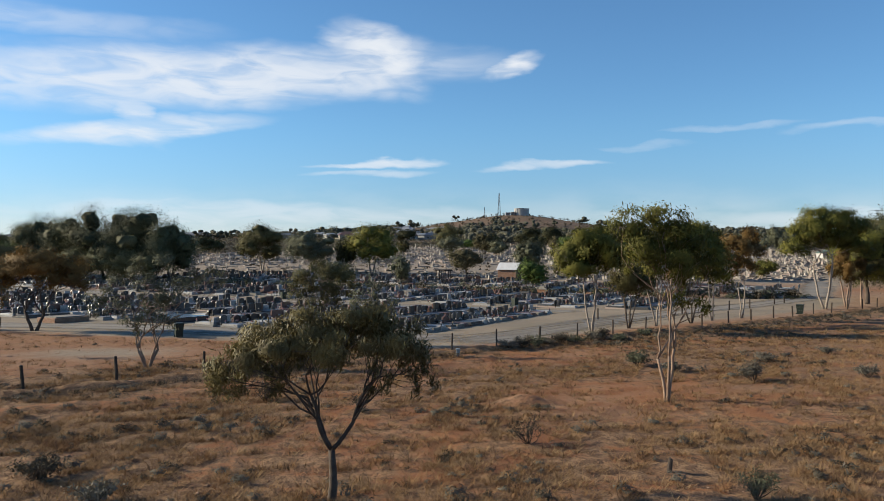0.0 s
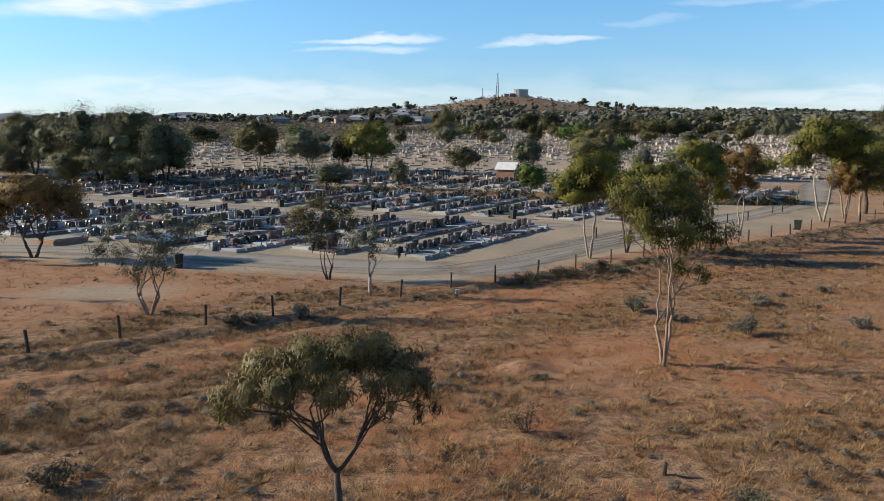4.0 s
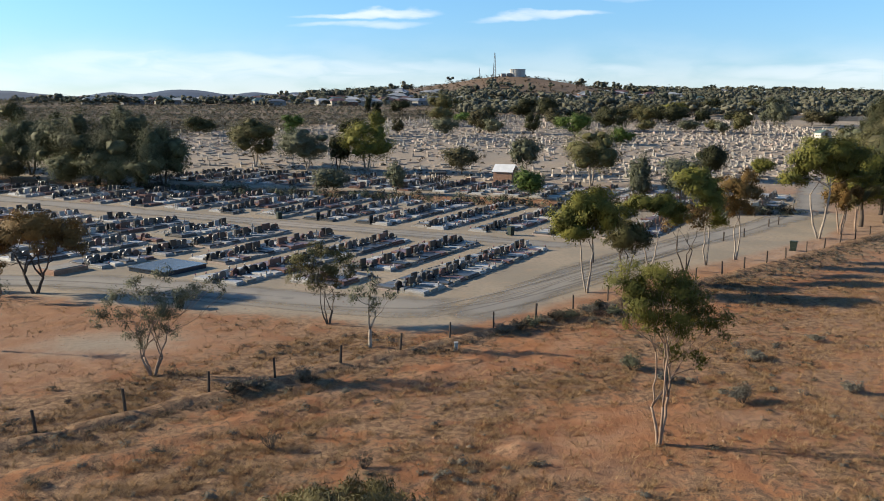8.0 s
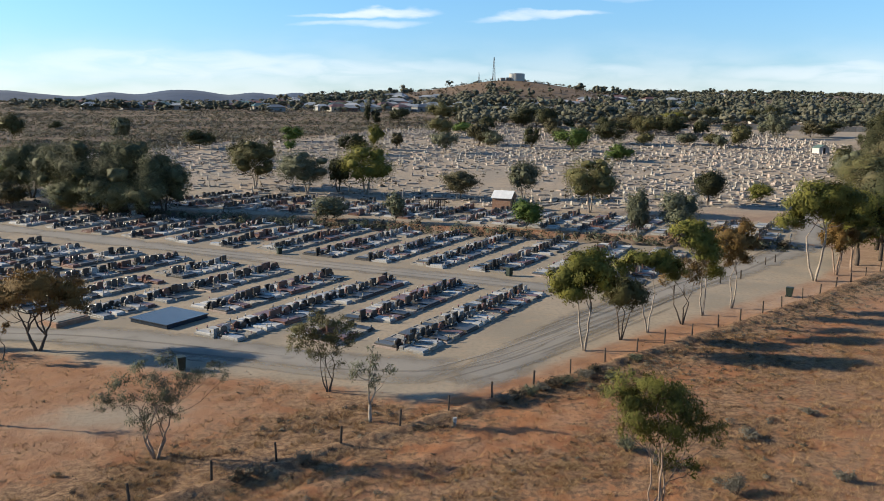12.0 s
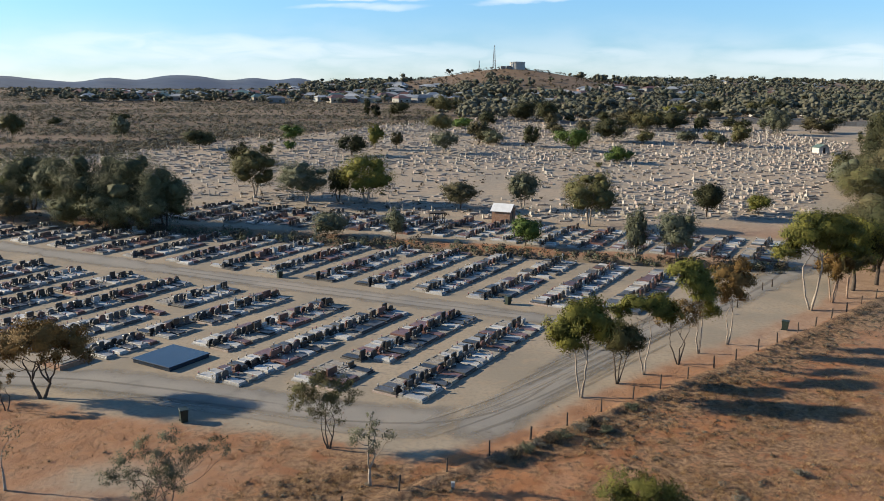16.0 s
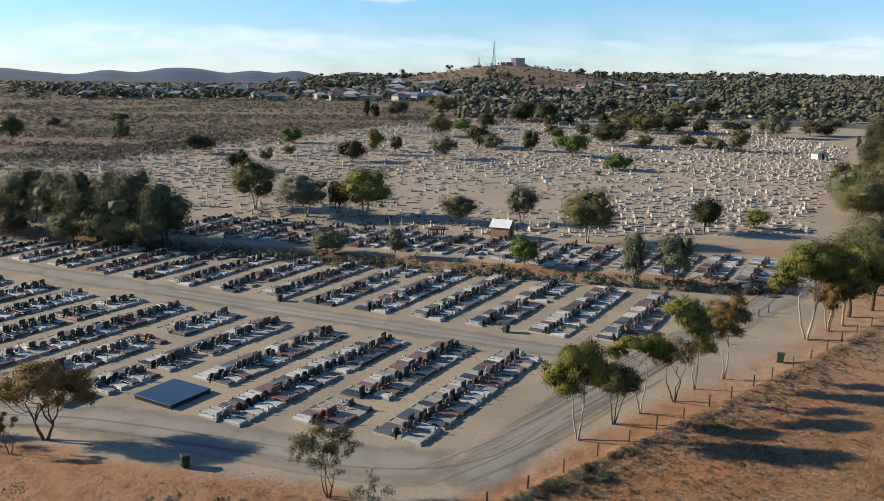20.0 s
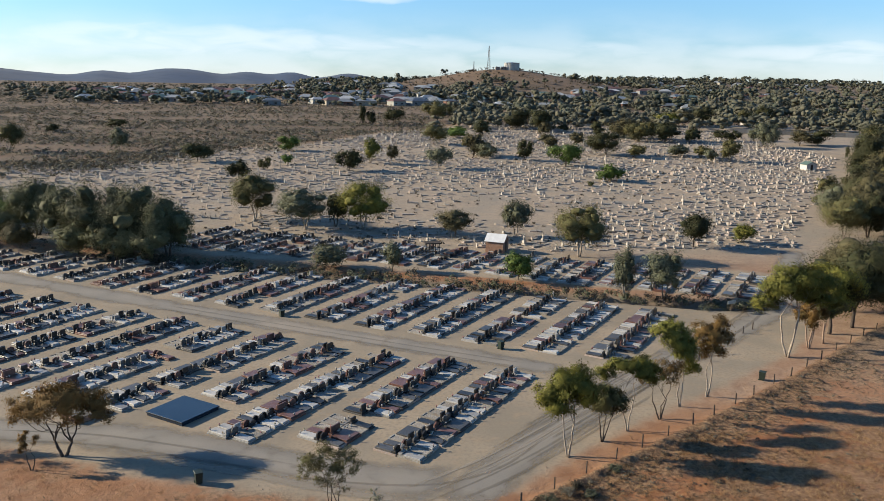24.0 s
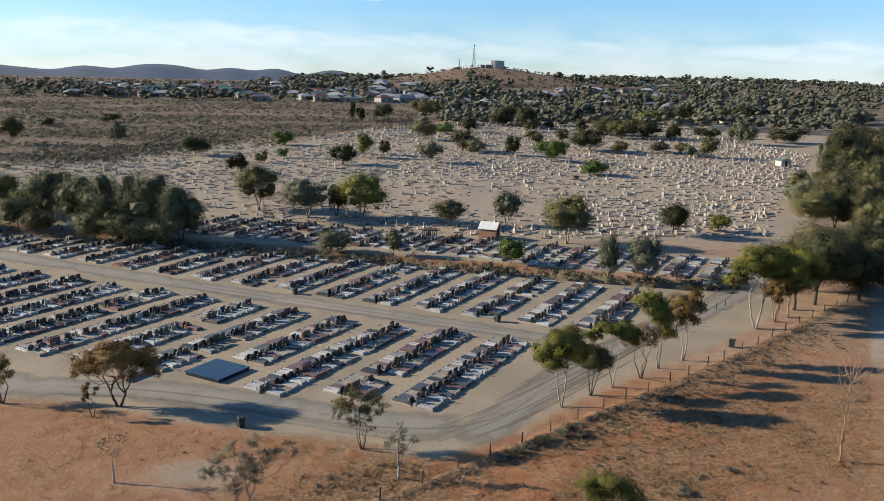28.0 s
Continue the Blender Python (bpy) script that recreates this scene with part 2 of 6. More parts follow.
    heath = mix_color(t, ramp(t, n5, 0.35, 0.65), (0.098, 0.082, 0.064), (0.135, 0.106, 0.082))
    heath = mix_color(t, ramp(t, n1, 0.45, 0.75), heath, (0.165, 0.115, 0.085))
    heath = mix_color(t, math_node(t, "MULTIPLY", ramp(t, bands.outputs["Fac"], 0.5, 0.68), 0.7), heath, (0.175, 0.140, 0.106))
    heath = mix_color(t, math_node(t, "MULTIPLY", ramp(t, bands.outputs["Fac"], 0.46, 0.3), 0.7), heath, (0.072, 0.064, 0.050))
    col = mix_color(t, math_node(t, "MULTIPLY", math_node(t, "SUBTRACT", 1.0, at.outputs["Alpha"]), 0.85), col, heath)
    t.links.new(col, p.inputs["Base Color"])
    p.inputs["Roughness"].default_value = 0.95
    p.inputs["Specular IOR Level"].default_value = 0.1
    b = nd(t, "ShaderNodeBump")
    b.inputs["Distance"].default_value = 0.11
    t.links.new(math_node(t, "SUBTRACT", 0.75, math_node(t, "MULTIPLY", gravel, 0.62)), b.inputs["Strength"])
    t.links.new(math_node(t, "ADD", n3, math_node(t, "MULTIPLY", n4, 0.5)), b.inputs["Height"])
    t.links.new(b.outputs[0], p.inputs["Normal"])
    return m


MAT_GROUND = ground_material()
BLACK = material("black_granite", (0.024, 0.022, 0.021), (0.047, 0.044, 0.042), 9, 0.38, 0.03, 200, vary=0.3, spec=0.5)
GREY = material("grey_granite", (0.31, 0.295, 0.28), (0.47, 0.45, 0.425), 12, 0.38, 0.05, 160, vary=0.3, spec=0.5)
CHARCOAL = material("charcoal_granite", (0.070, 0.066, 0.063), (0.125, 0.118, 0.112), 10, 0.38, 0.04, 160, vary=0.3, spec=0.5)
BROWN = material("red_brown_granite", (0.13, 0.06, 0.045), (0.21, 0.11, 0.085), 12, 0.38, 0.04, 160, vary=0.3, spec=0.5)
MARBLE = material("white_marble", (0.60, 0.58, 0.55), (0.48, 0.46, 0.43), 5, 0.5, 0.1, 60, vary=0.15)
CONCRETE = material("weathered_concrete", (0.38, 0.35, 0.31), (0.28, 0.25, 0.21), 3, 0.9, 0.4, 50, vary=0.2, stain=(0.2, 0.14, 0.1))
PINK = material("pale_pink_terrazzo", (0.42, 0.32, 0.27), (0.50, 0.41, 0.36), 8, 0.6, 0.15, 120, vary=0.2)
CHIPS = material("pebble_filling", (0.45, 0.42, 0.38), (0.26, 0.22, 0.18), 18, 0.9, 0.8, 90, vary=0.25)
TIMBER = material("weathered_post_timber", (0.055, 0.042, 0.034), (0.10, 0.075, 0.058), 6, 0.9, 0.6, 40, vary=0.25)
WIRE = material("galvanised_wire", (0.25, 0.24, 0.23), (0.18, 0.13, 0.1), 20, 0.5, 0.0, 60, metal=0.8)
BARK_WHITE = material("pale_gum_bark", (0.46, 0.39, 0.32), (0.32, 0.25, 0.19), 3, 0.8, 0.4, 25, vary=0.1, stain=(0.22, 0.15, 0.11))
BARK_RED = material("peeling_red_bark", (0.30, 0.19, 0.13), (0.42, 0.31, 0.23), 2.5, 0.85, 0.5, 25, vary=0.1, stain=(0.12, 0.07, 0.05))
BARK_DARK = material("dark_rough_bark", (0.075, 0.058, 0.047), (0.13, 0.10, 0.08), 5, 0.95, 0.8, 30, vary=0.15)
LEAF_OLIVE = leaf_material("olive_gum_leaves", (0.10, 0.102, 0.042), (0.175, 0.165, 0.07), (0.125, 0.10, 0.042))
LEAF_GOLD = leaf_material("golden_green_leaves", (0.140, 0.142, 0.030), (0.245, 0.222, 0.048), (0.098, 0.108, 0.028))
LEAF_GREY = leaf_material("grey_green_leaves", (0.12, 0.132, 0.082), (0.21, 0.21, 0.14), (0.11, 0.115, 0.065))
LEAF_DARK = leaf_material("dark_green_leaves", (0.040, 0.047, 0.021), (0.082, 0.084, 0.036), (0.062, 0.058, 0.027))
LEAF_GREEN = leaf_material("fresh_green_leaves", (0.084, 0.14, 0.031), (0.154, 0.21, 0.049), (0.07, 0.112, 0.028))
LEAF_RUST = leaf_material("rusty_olive_leaves", (0.215, 0.135, 0.048), (0.315, 0.182, 0.062), (0.15, 0.108, 0.042))
# distance haze is mixed into these two leaf colours as extra grey
WOOD_DARK = leaf_material("haze_greyed_dark_leaves", (0.082, 0.092, 0.066), (0.112, 0.118, 0.084), (0.135, 0.126, 0.092), 0.8, 0.03, 0.9)
WOOD_OLIVE = leaf_material("haze_greyed_olive_leaves", (0.132, 0.128, 0.092), (0.180, 0.168, 0.120), (0.098, 0.102, 0.076), 0.8, 0.03, 0.9)
LEAF_BROWN = leaf_material("brown_olive_leaves", (0.088, 0.080, 0.042), (0.150, 0.128, 0.066), (0.066, 0.064, 0.034))
LEAF_GLINT = leaf_material("glossy_olive_leaves", (0.125, 0.108, 0.046), (0.225, 0.19, 0.088), (0.11, 0.09, 0.04), 0.5)
LEAF_GROVE = leaf_material("dusty_green_leaves", (0.105, 0.112, 0.056), (0.20, 0.195, 0.105), (0.075, 0.08, 0.042), 0.7, 0.35)
LEAF_SALT = leaf_material("saltbush_leaves", (0.175, 0.16, 0.125), (0.26, 0.235, 0.185), (0.145, 0.12, 0.09), 0.8)
STRAW = leaf_material("dry_grass", (0.42, 0.25, 0.122), (0.56, 0.372, 0.195), (0.33, 0.17, 0.078), 0.9)
PLAIN_DARK = leaf_material("olive_brown_scrub", (0.13, 0.122, 0.085), (0.19, 0.175, 0.12), (0.15, 0.115, 0.085), 0.9)
PLAIN_GREY = leaf_material("pale_grey_scrub", (0.22, 0.205, 0.155), (0.30, 0.275, 0.21), (0.19, 0.165, 0.125), 0.9)
SCRUB_DARK = leaf_material("dark_scrub", (0.085, 0.075, 0.055), (0.14, 0.12, 0.085), (0.10, 0.07, 0.05), 0.9)

# ---- building helpers ----


class Shape:
    """Collects faces with materials, then becomes one mesh."""

    def __init__(self):
        self.v, self.f, self.m = [], [], []

    def add(self, verts, faces, mat=0):
        k = len(self.v)
        self.v.extend(verts)
        self.f.extend([tuple(i + k for i in f) for f in faces])
        self.m.extend([mat] * len(faces))
        return self

    def box(self, x0, x1, y0, y1, z0, z1, mat=0, top=0.0):
        """A block; top draws the upper edges in, for a chamfered or battered look."""
        t = top
        v = [(x0, y0, z0), (x1, y0, z0), (x1, y1, z0), (x0, y1, z0), (x0 + t, y0 + t, z1), (x1 - t, y0 + t, z1), (x1 - t, y1 - t, z1), (x0 + t, y1 - t, z1)]
        return self.add(v, [(0, 3, 2, 1), (4, 5, 6, 7), (0, 1, 5, 4), (1, 2, 6, 5), (2, 3, 7, 6), (3, 0, 4, 7)], mat)

    def slab(self, x0, x1, y0, y1, z0, z1, bevel, mat=0):
        """A block with bevelled upper edges."""
        t, zb = bevel, z1 - bevel
        v = [(x0, y0, z0), (x1, y0, z0), (x1, y1, z0), (x0, y1, z0), (x0, y0, zb), (x1, y0, zb), (x1, y1, zb), (x0, y1, zb)]
        v += [(x0 + t, y0 + t, z1), (x1 - t, y0 + t, z1), (x1 - t, y1 - t, z1), (x0 + t, y1 - t, z1)]
        f = [(0, 3, 2, 1), (8, 9, 10, 11)]
        for k in (0, 4):
            f += [(k + i, k + (i + 1) % 4, k + 4 + (i + 1) % 4, k + 4 + i) for i in range(4)]
        return self.add(v, f, mat)

    def ring(self, x0, x1, y0, y1, w, z0, z1, mat=0):
        """A rectangular kerb of width w."""
        outer = [(x0, y0), (x1, y0), (x1, y1), (x0, y1)]
        inner = [(x0 + w, y0 + w), (x1 - w, y0 + w), (x1 - w, y1 - w), (x0 + w, y1 - w)]
        v = [(x, y, z) for z in (z0, z1) for loop in (outer, inner) for x, y in loop]
        f = []
        for i in range(4):
            j = (i + 1) % 4
            f += [(i, j, 8 + j, 8 + i), (4 + j, 4 + i, 12 + i, 12 + j), (8 + i, 8 + j, 12 + j, 12 + i), (j, i, 4 + i, 4 + j)]
        return self.add(v, f, mat)

    def outline(self, pts, y0, y1, mat=0):
        """A plate whose face is the outline pts (x, z), from y0 to y1."""
        n = len(pts)
        v = [(x, y0, z) for x, z in pts] + [(x, y1, z) for x, z in pts]
        f = [tuple(range(n)), tuple(range(2 * n - 1, n - 1, -1))]
        f += [(i, i + n, (i + 1) % n + n, (i + 1) % n) for i in range(n)]
        return self.add(v, f, mat)

    def tube(self, pts, radii, sides=6, mat=0, cap=True):
        """A tapering tube along pts."""
        k, rings = len(self.v), len(pts)
        pts = [Vector(p) for p in pts]
        for i, p in enumerate(pts):
            d = (pts[min(i + 1, rings - 1)] - pts[max(i - 1, 0)]).normalized()
            a = d.orthogonal().normalized() if i == 0 else (a - d * a.dot(d)).normalized()
            b = d.cross(a)
            for s in range(sides):
                w = 2 * math.pi * s / sides
                self.v.append(tuple(p + (a * math.cos(w) + b * math.sin(w)) * radii[i]))
        for i in range(rings - 1):
            for s in range(sides):
                s2 = (s + 1) % sides
                self.f.append((k + i * sides + s, k + i * sides + s2, k + (i + 1) * sides + s2, k + (i + 1) * sides + s))
                self.m.append(mat)
        if cap:
            self.f.append(tuple(k + (rings - 1) * sides + s for s in range(sides)))
            self.f.append(tuple(k + s for s in reversed(range(sides))))
            self.m.extend([mat, mat])
        return self

    def mesh(self, name, mats, smooth=False):
        me = bpy.data.meshes.new(name)
        me.from_pydata(self.v, [], self.f)
        for m in mats if isinstance(mats, (list, tuple)) else [mats]:
            me.materials.append(m)
        me.polygons.foreach_set("material_index", self.m)
        if smooth:
            me.polygons.foreach_set("use_smooth", [True] * len(self.f))
        me.update()
        return me


def part(name, shape, mats, parent, label="", smooth=False):
    """One mesh object under a thing or a part."""
    ob = new(name, shape.mesh(name, mats, smooth) if isinstance(shape, Shape) else shape)
    ob.parent = parent
    if label:
        ob["label"] = label
    return ob


def solid(name, shape, mats, label, category, group="", kind="", smooth=False):
    """A thing that is one mesh."""
    return tagged(new(name, shape.mesh(name, mats, smooth) if isinstance(shape, Shape) else shape), label, category, group, kind)


def unit_ball(fine):
    """A ball of 20 or, if fine, 80 small faces: corners and triangles."""
    g = (1 + 5 ** 0.5) / 2
    v = [(-1, g, 0), (1, g, 0), (-1, -g, 0), (1, -g, 0), (0, -1, g), (0, 1, g), (0, -1, -g), (0, 1, -g), (g, 0, -1), (g, 0, 1), (-g, 0, -1), (-g, 0, 1)]
    f = [(0, 11, 5), (0, 5, 1), (0, 1, 7), (0, 7, 10), (0, 10, 11), (1, 5, 9), (5, 11, 4), (11, 10, 2), (10, 7, 6), (7, 1, 8), (3, 9, 4), (3, 4, 2), (3, 2, 6), (3, 6, 8), (3, 8, 9), (4, 9, 5), (2, 4, 11), (6, 2, 10), (8, 6, 7), (9, 8, 1)]
    v, mid, out = [Vector(p).normalized() for p in v], {}, []

    def half(i, j):
        key = (min(i, j), max(i, j))
        if key not in mid:
            mid[key] = len(v)
            v.append((v[i] + v[j]).normalized())
        return mid[key]

    for i, j, k in f if fine else ():
        x, y, z = half(i, j), half(j, k), half(k, i)
        out += [(i, x, z), (j, y, x), (k, z, y), (x, y, z)]
    return np.array([tuple(p) for p in v]), np.array(out if fine else f)


BALL, ROUGH_BALL = unit_ball(True), unit_ball(False)


def leaf_mesh(name, centers, length, width, mat, rng, droop=0.3, sizes=None, out=None, loose=0.8, cores=None):
    """Many small pointed leaves, one kite each, round the given centers; out: the way the outer leaves face.
    cores: rows of place and half sizes of the knotted inner foliage that closes the heart of a clump."""
    n = len(centers)
    face = rng.normal(size=(n, 3)) * loose
    if out is not None:
        face = face + out
    face /= np.linalg.norm(face, axis=1)[:, None] + 1e-9
    if out is not None:
        face *= np.where(np.sum(face * out, axis=1) < 0, -1.0, 1.0)[:, None]
    axis = rng.normal(size=(n, 3))
    axis[:, 2] -= droop * 2.0
    axis -= face * np.sum(axis * face, axis=1)[:, None]
    axis /= np.linalg.norm(axis, axis=1)[:, None] + 1e-9
    side = np.cross(face, axis)
    scale = rng.uniform(0.6, 1.3, (n, 1)) if sizes is None else sizes[:, None]
    a, b = axis * length * scale / 2, side * width * scale / 2
    v = np.stack([centers - a, centers - b - a * 0.2, centers + a, centers + b - a * 0.2], axis=1).reshape(-1, 3)
    loops, starts, normals = np.arange(4 * n), np.arange(0, 4 * n, 4), None
    if out is not None:
        # leaves of a crown are lit as the round mass that they form
        ball = out / (np.linalg.norm(out, axis=1)[:, None] + 1e-9) + face * 0.45
        normals = np.repeat(ball / (np.linalg.norm(ball, axis=1)[:, None] + 1e-9), 4, axis=0)
    if cores is not None:
        c = np.asarray(cores, float)
        ball_v, ball_f = BALL if len(c) < 100 else ROUGH_BALL
        k, nv = len(c), len(ball_v)
        lump = 1.0 + 0.16 * rng.normal(size=(k, nv, 1)).clip(-1.5, 1.5)
        cv = c[:, None, :3] + ball_v[None] * lump * c[:, None, 3:6]
        tri = (ball_f[None] + (np.arange(k) * nv)[:, None, None] + 4 * n).reshape(-1, 3)
        cn = ball_v[None] / c[:, None, 3:6] * c[:, None, 3:4] + 0.35 * rng.normal(size=(k, nv, 3))
        cn /= np.linalg.norm(cn, axis=2)[:, :, None] + 1e-9
        v = np.concatenate([v, cv.reshape(-1, 3)])
        starts = np.concatenate([starts, 4 * n + np.arange(0, tri.size, 3)])
        loops = np.concatenate([loops, tri.ravel()])
        normals = np.concatenate([normals, cn.reshape(-1, 3)])
    me = bpy.data.meshes.new(name)
    me.vertices.add(len(v))
    me.vertices.foreach_set("co", v.astype(np.float32).ravel())
    me.loops.add(len(loops))
    me.loops.foreach_set("vertex_index", loops.astype(np.int32))
    me.polygons.add(len(starts))
    me.polygons.foreach_set("loop_start", starts.astype(np.int32))
    me.materials.append(mat)
    me.update(calc_edges=True)
    if normals is not None:
        at = me.attributes.new("custom_normal", "FLOAT_VECTOR", "POINT")
        at.data.foreach_set("vector", normals.astype(np.float32).ravel())
    return me

# ---- lie of the land ----


def smooth01(v, lo, hi):
    w = np.clip((v - lo) / (hi - lo), 0, 1)
    return w * w * (3 - 2 * w)


def gz(x, y):
    """Height of the ground: level round the near graves, then a long rise to a ridge with hills behind."""
    z = 0.033 * np.log1p(np.exp(np.clip((y - 108.0) / 6.0, -30, 30))) * 6.0
    z = np.where(y > 280, 0.033 * (y - 108.0), z)
    z = np.where(y > 1180, 35.4 + 0.004 * (y - 1180.0), z)
    z = z + 26.0 * np.exp(-(((x - 178.0) / 120.0) ** 2 + ((y - 905.0) / 130.0) ** 2) ** 0.8)
    z = z - 11.0 * smooth01(y, 600, 1150) * smooth01(30.0 - x, 0, 220)
    for hx, hy, hh, hw in HILLS:
        z = z + hh * np.exp(-(((x - hx) / hw) ** 2 + ((y - hy) / 260.0) ** 2))
    return z


HILLS = ((640, 1350, 9, 160), (420, 1300, 6, 120), (950, 1500, 12, 220))
U, V = Vector((0.6, 0.8, 0)), Vector((-0.8, 0.6, 0))


def uv(m, n):
    """The place m metres along the grave rows and n across them."""
    return 0.6 * m - 0.8 * n, 0.8 * m + 0.6 * n


def fence_side(x, y):
    """Metres beyond the post fence, towards the graves."""
    return -(x + 14.8) * 0.545 + (y - 37.0) * 0.838 - 0.0013 * np.clip(x - 25.0, 0, 60) ** 2


def plain_edge(x):
    """How far the old graveyard reaches towards the scrub plain."""
    return np.minimum(260.0 + 1.2 * np.maximum(x + 90.0, 0.0) + 5.0 * np.sin(x * 0.11), 462.0)


def zones(x, y):
    """Weights of gravel, scrub and pale beaten ground."""
    m, n = 0.6 * x + 0.8 * y, -0.8 * x + 0.6 * y
    k = (n - 33.3) / 7.85
    wob = np.sin(x * 0.31 + y * 0.17) * 0.9 + np.sin(x * 0.13 - y * 0.29) * 1.1
    near = 44.2 + 2.2 * smooth01(k, 0.8, 2.6) - 2.6 * np.clip(k, 0, 30) + 1.6 * np.clip(-k, 0, 3) + wob * 0.5
    far = 118.6 - 2.4 * k + wob * 0.3
    fs = fence_side(x, y)
    field = smooth01(m - near, -3.2, 1.6) * smooth01(far - m, -1.5, 1.0)
    gravel = field * smooth01(fs - 0.12 * np.clip(x - 12, 0, 14), 0.2, 4.0) * smooth01(n, 7.0, 9.5)
    gravel = np.maximum(gravel, 0.8 * smooth01(m - (121.5 - 2.3 * k), -0.8, 1.6) * smooth01((142.5 - 1.9 * k) - m, -3, 3) * smooth01(n, 9, 14))
    inner = smooth01(fs, -0.3, 0.3)
    pale_old = smooth01(m - (119 - 2.2 * k), -2, 6) * smooth01(y, 112, 150) * smooth01(plain_edge(x) - y + 12.0, 0, 22)
    lane = smooth01(3.4 - np.abs((x - 97.4) * 0.817 - (y - 155.0) * 0.577), 0, 1.8) * smooth01(y, 112, 128)
    forecourt = inner * (1 - gravel) * smooth01(60 - m, 0, 30) * smooth01(fs, 3.0, 9.0)
    dirt = smooth01(y, 26, 36) * smooth01(2.7 - np.abs((x - 41.5) - 0.72 * (y - 44.0)), 0, 1.4) * (1 - inner)
    scrub = np.clip(0.55 + 0.25 * wob * 0.4, 0, 1) * (1 - 0.6 * forecourt)
    band = np.exp(-((fs + 0.7) / 1.2) ** 2)
    scrub = np.clip(scrub + 0.35 * band - 0.5 * np.exp(-(((x - 10.5) / 5.0) ** 2 + ((y - 34.5) / 3.2) ** 2)) - 0.4 * np.exp(-((fs + 5.5) / 2.0) ** 2), 0, 1)
    scrub = np.clip(scrub + 0.3 * smooth01(2.0 - x, 0, 12) * smooth01(-fs, 1.0, 8.0) + 0.45 * inner * smooth01(9.0 - fs, 0, 6) * smooth01(4.0 - x, 0, 6), 0, 1)
    scrub = np.clip(scrub + 0.45 * smooth01(x, 14, 22) * np.exp(-((fs + 4.0) / 3.2) ** 2), 0, 1)
    scrub = scrub * (1 - 0.9 * inner * smooth01(x, 4, 10))
    scrub = np.where(y > 200, 0.75, scrub)
    pale = np.clip(np.maximum(np.maximum(pale_old, lane), 0.6 * forecourt), 0, 1)
    straw = smooth01(x - 0.72 * (y - 44.0), 24, 31) * (1 - inner) * smooth01(y, 30, 40)
    pale = np.maximum(np.maximum(pale, dirt), 0.42 * straw)
    pale = np.maximum(pale, 0.55 * inner * smooth01(x, 6, 14) * smooth01(y, 130, 110))
    for px, py, rx, ry, s in ((10.2, 30.8, 3.2, 1.6, 0.75), (17.8, 35.8, 2.6, 1.3, 0.7), (6.8, 34.0, 2.0, 1.0, 0.5), (3.0, 40.0, 3.0, 0.9, 0.35), (24.0, 41.5, 2.5, 1.0, 0.4), (33.5, 43.0, 6.0, 1.6, 0.8)):
        pale = np.maximum(pale, s * np.exp(-(((x - px) / rx) ** 2 + ((y - py) / ry) ** 2)))
    gravel = np.maximum(gravel, 0.75 * np.exp(-(((x + 16.0) / 4.8) ** 2 + ((y - 51.4) / 2.6) ** 2)))
    return gravel, scrub, pale


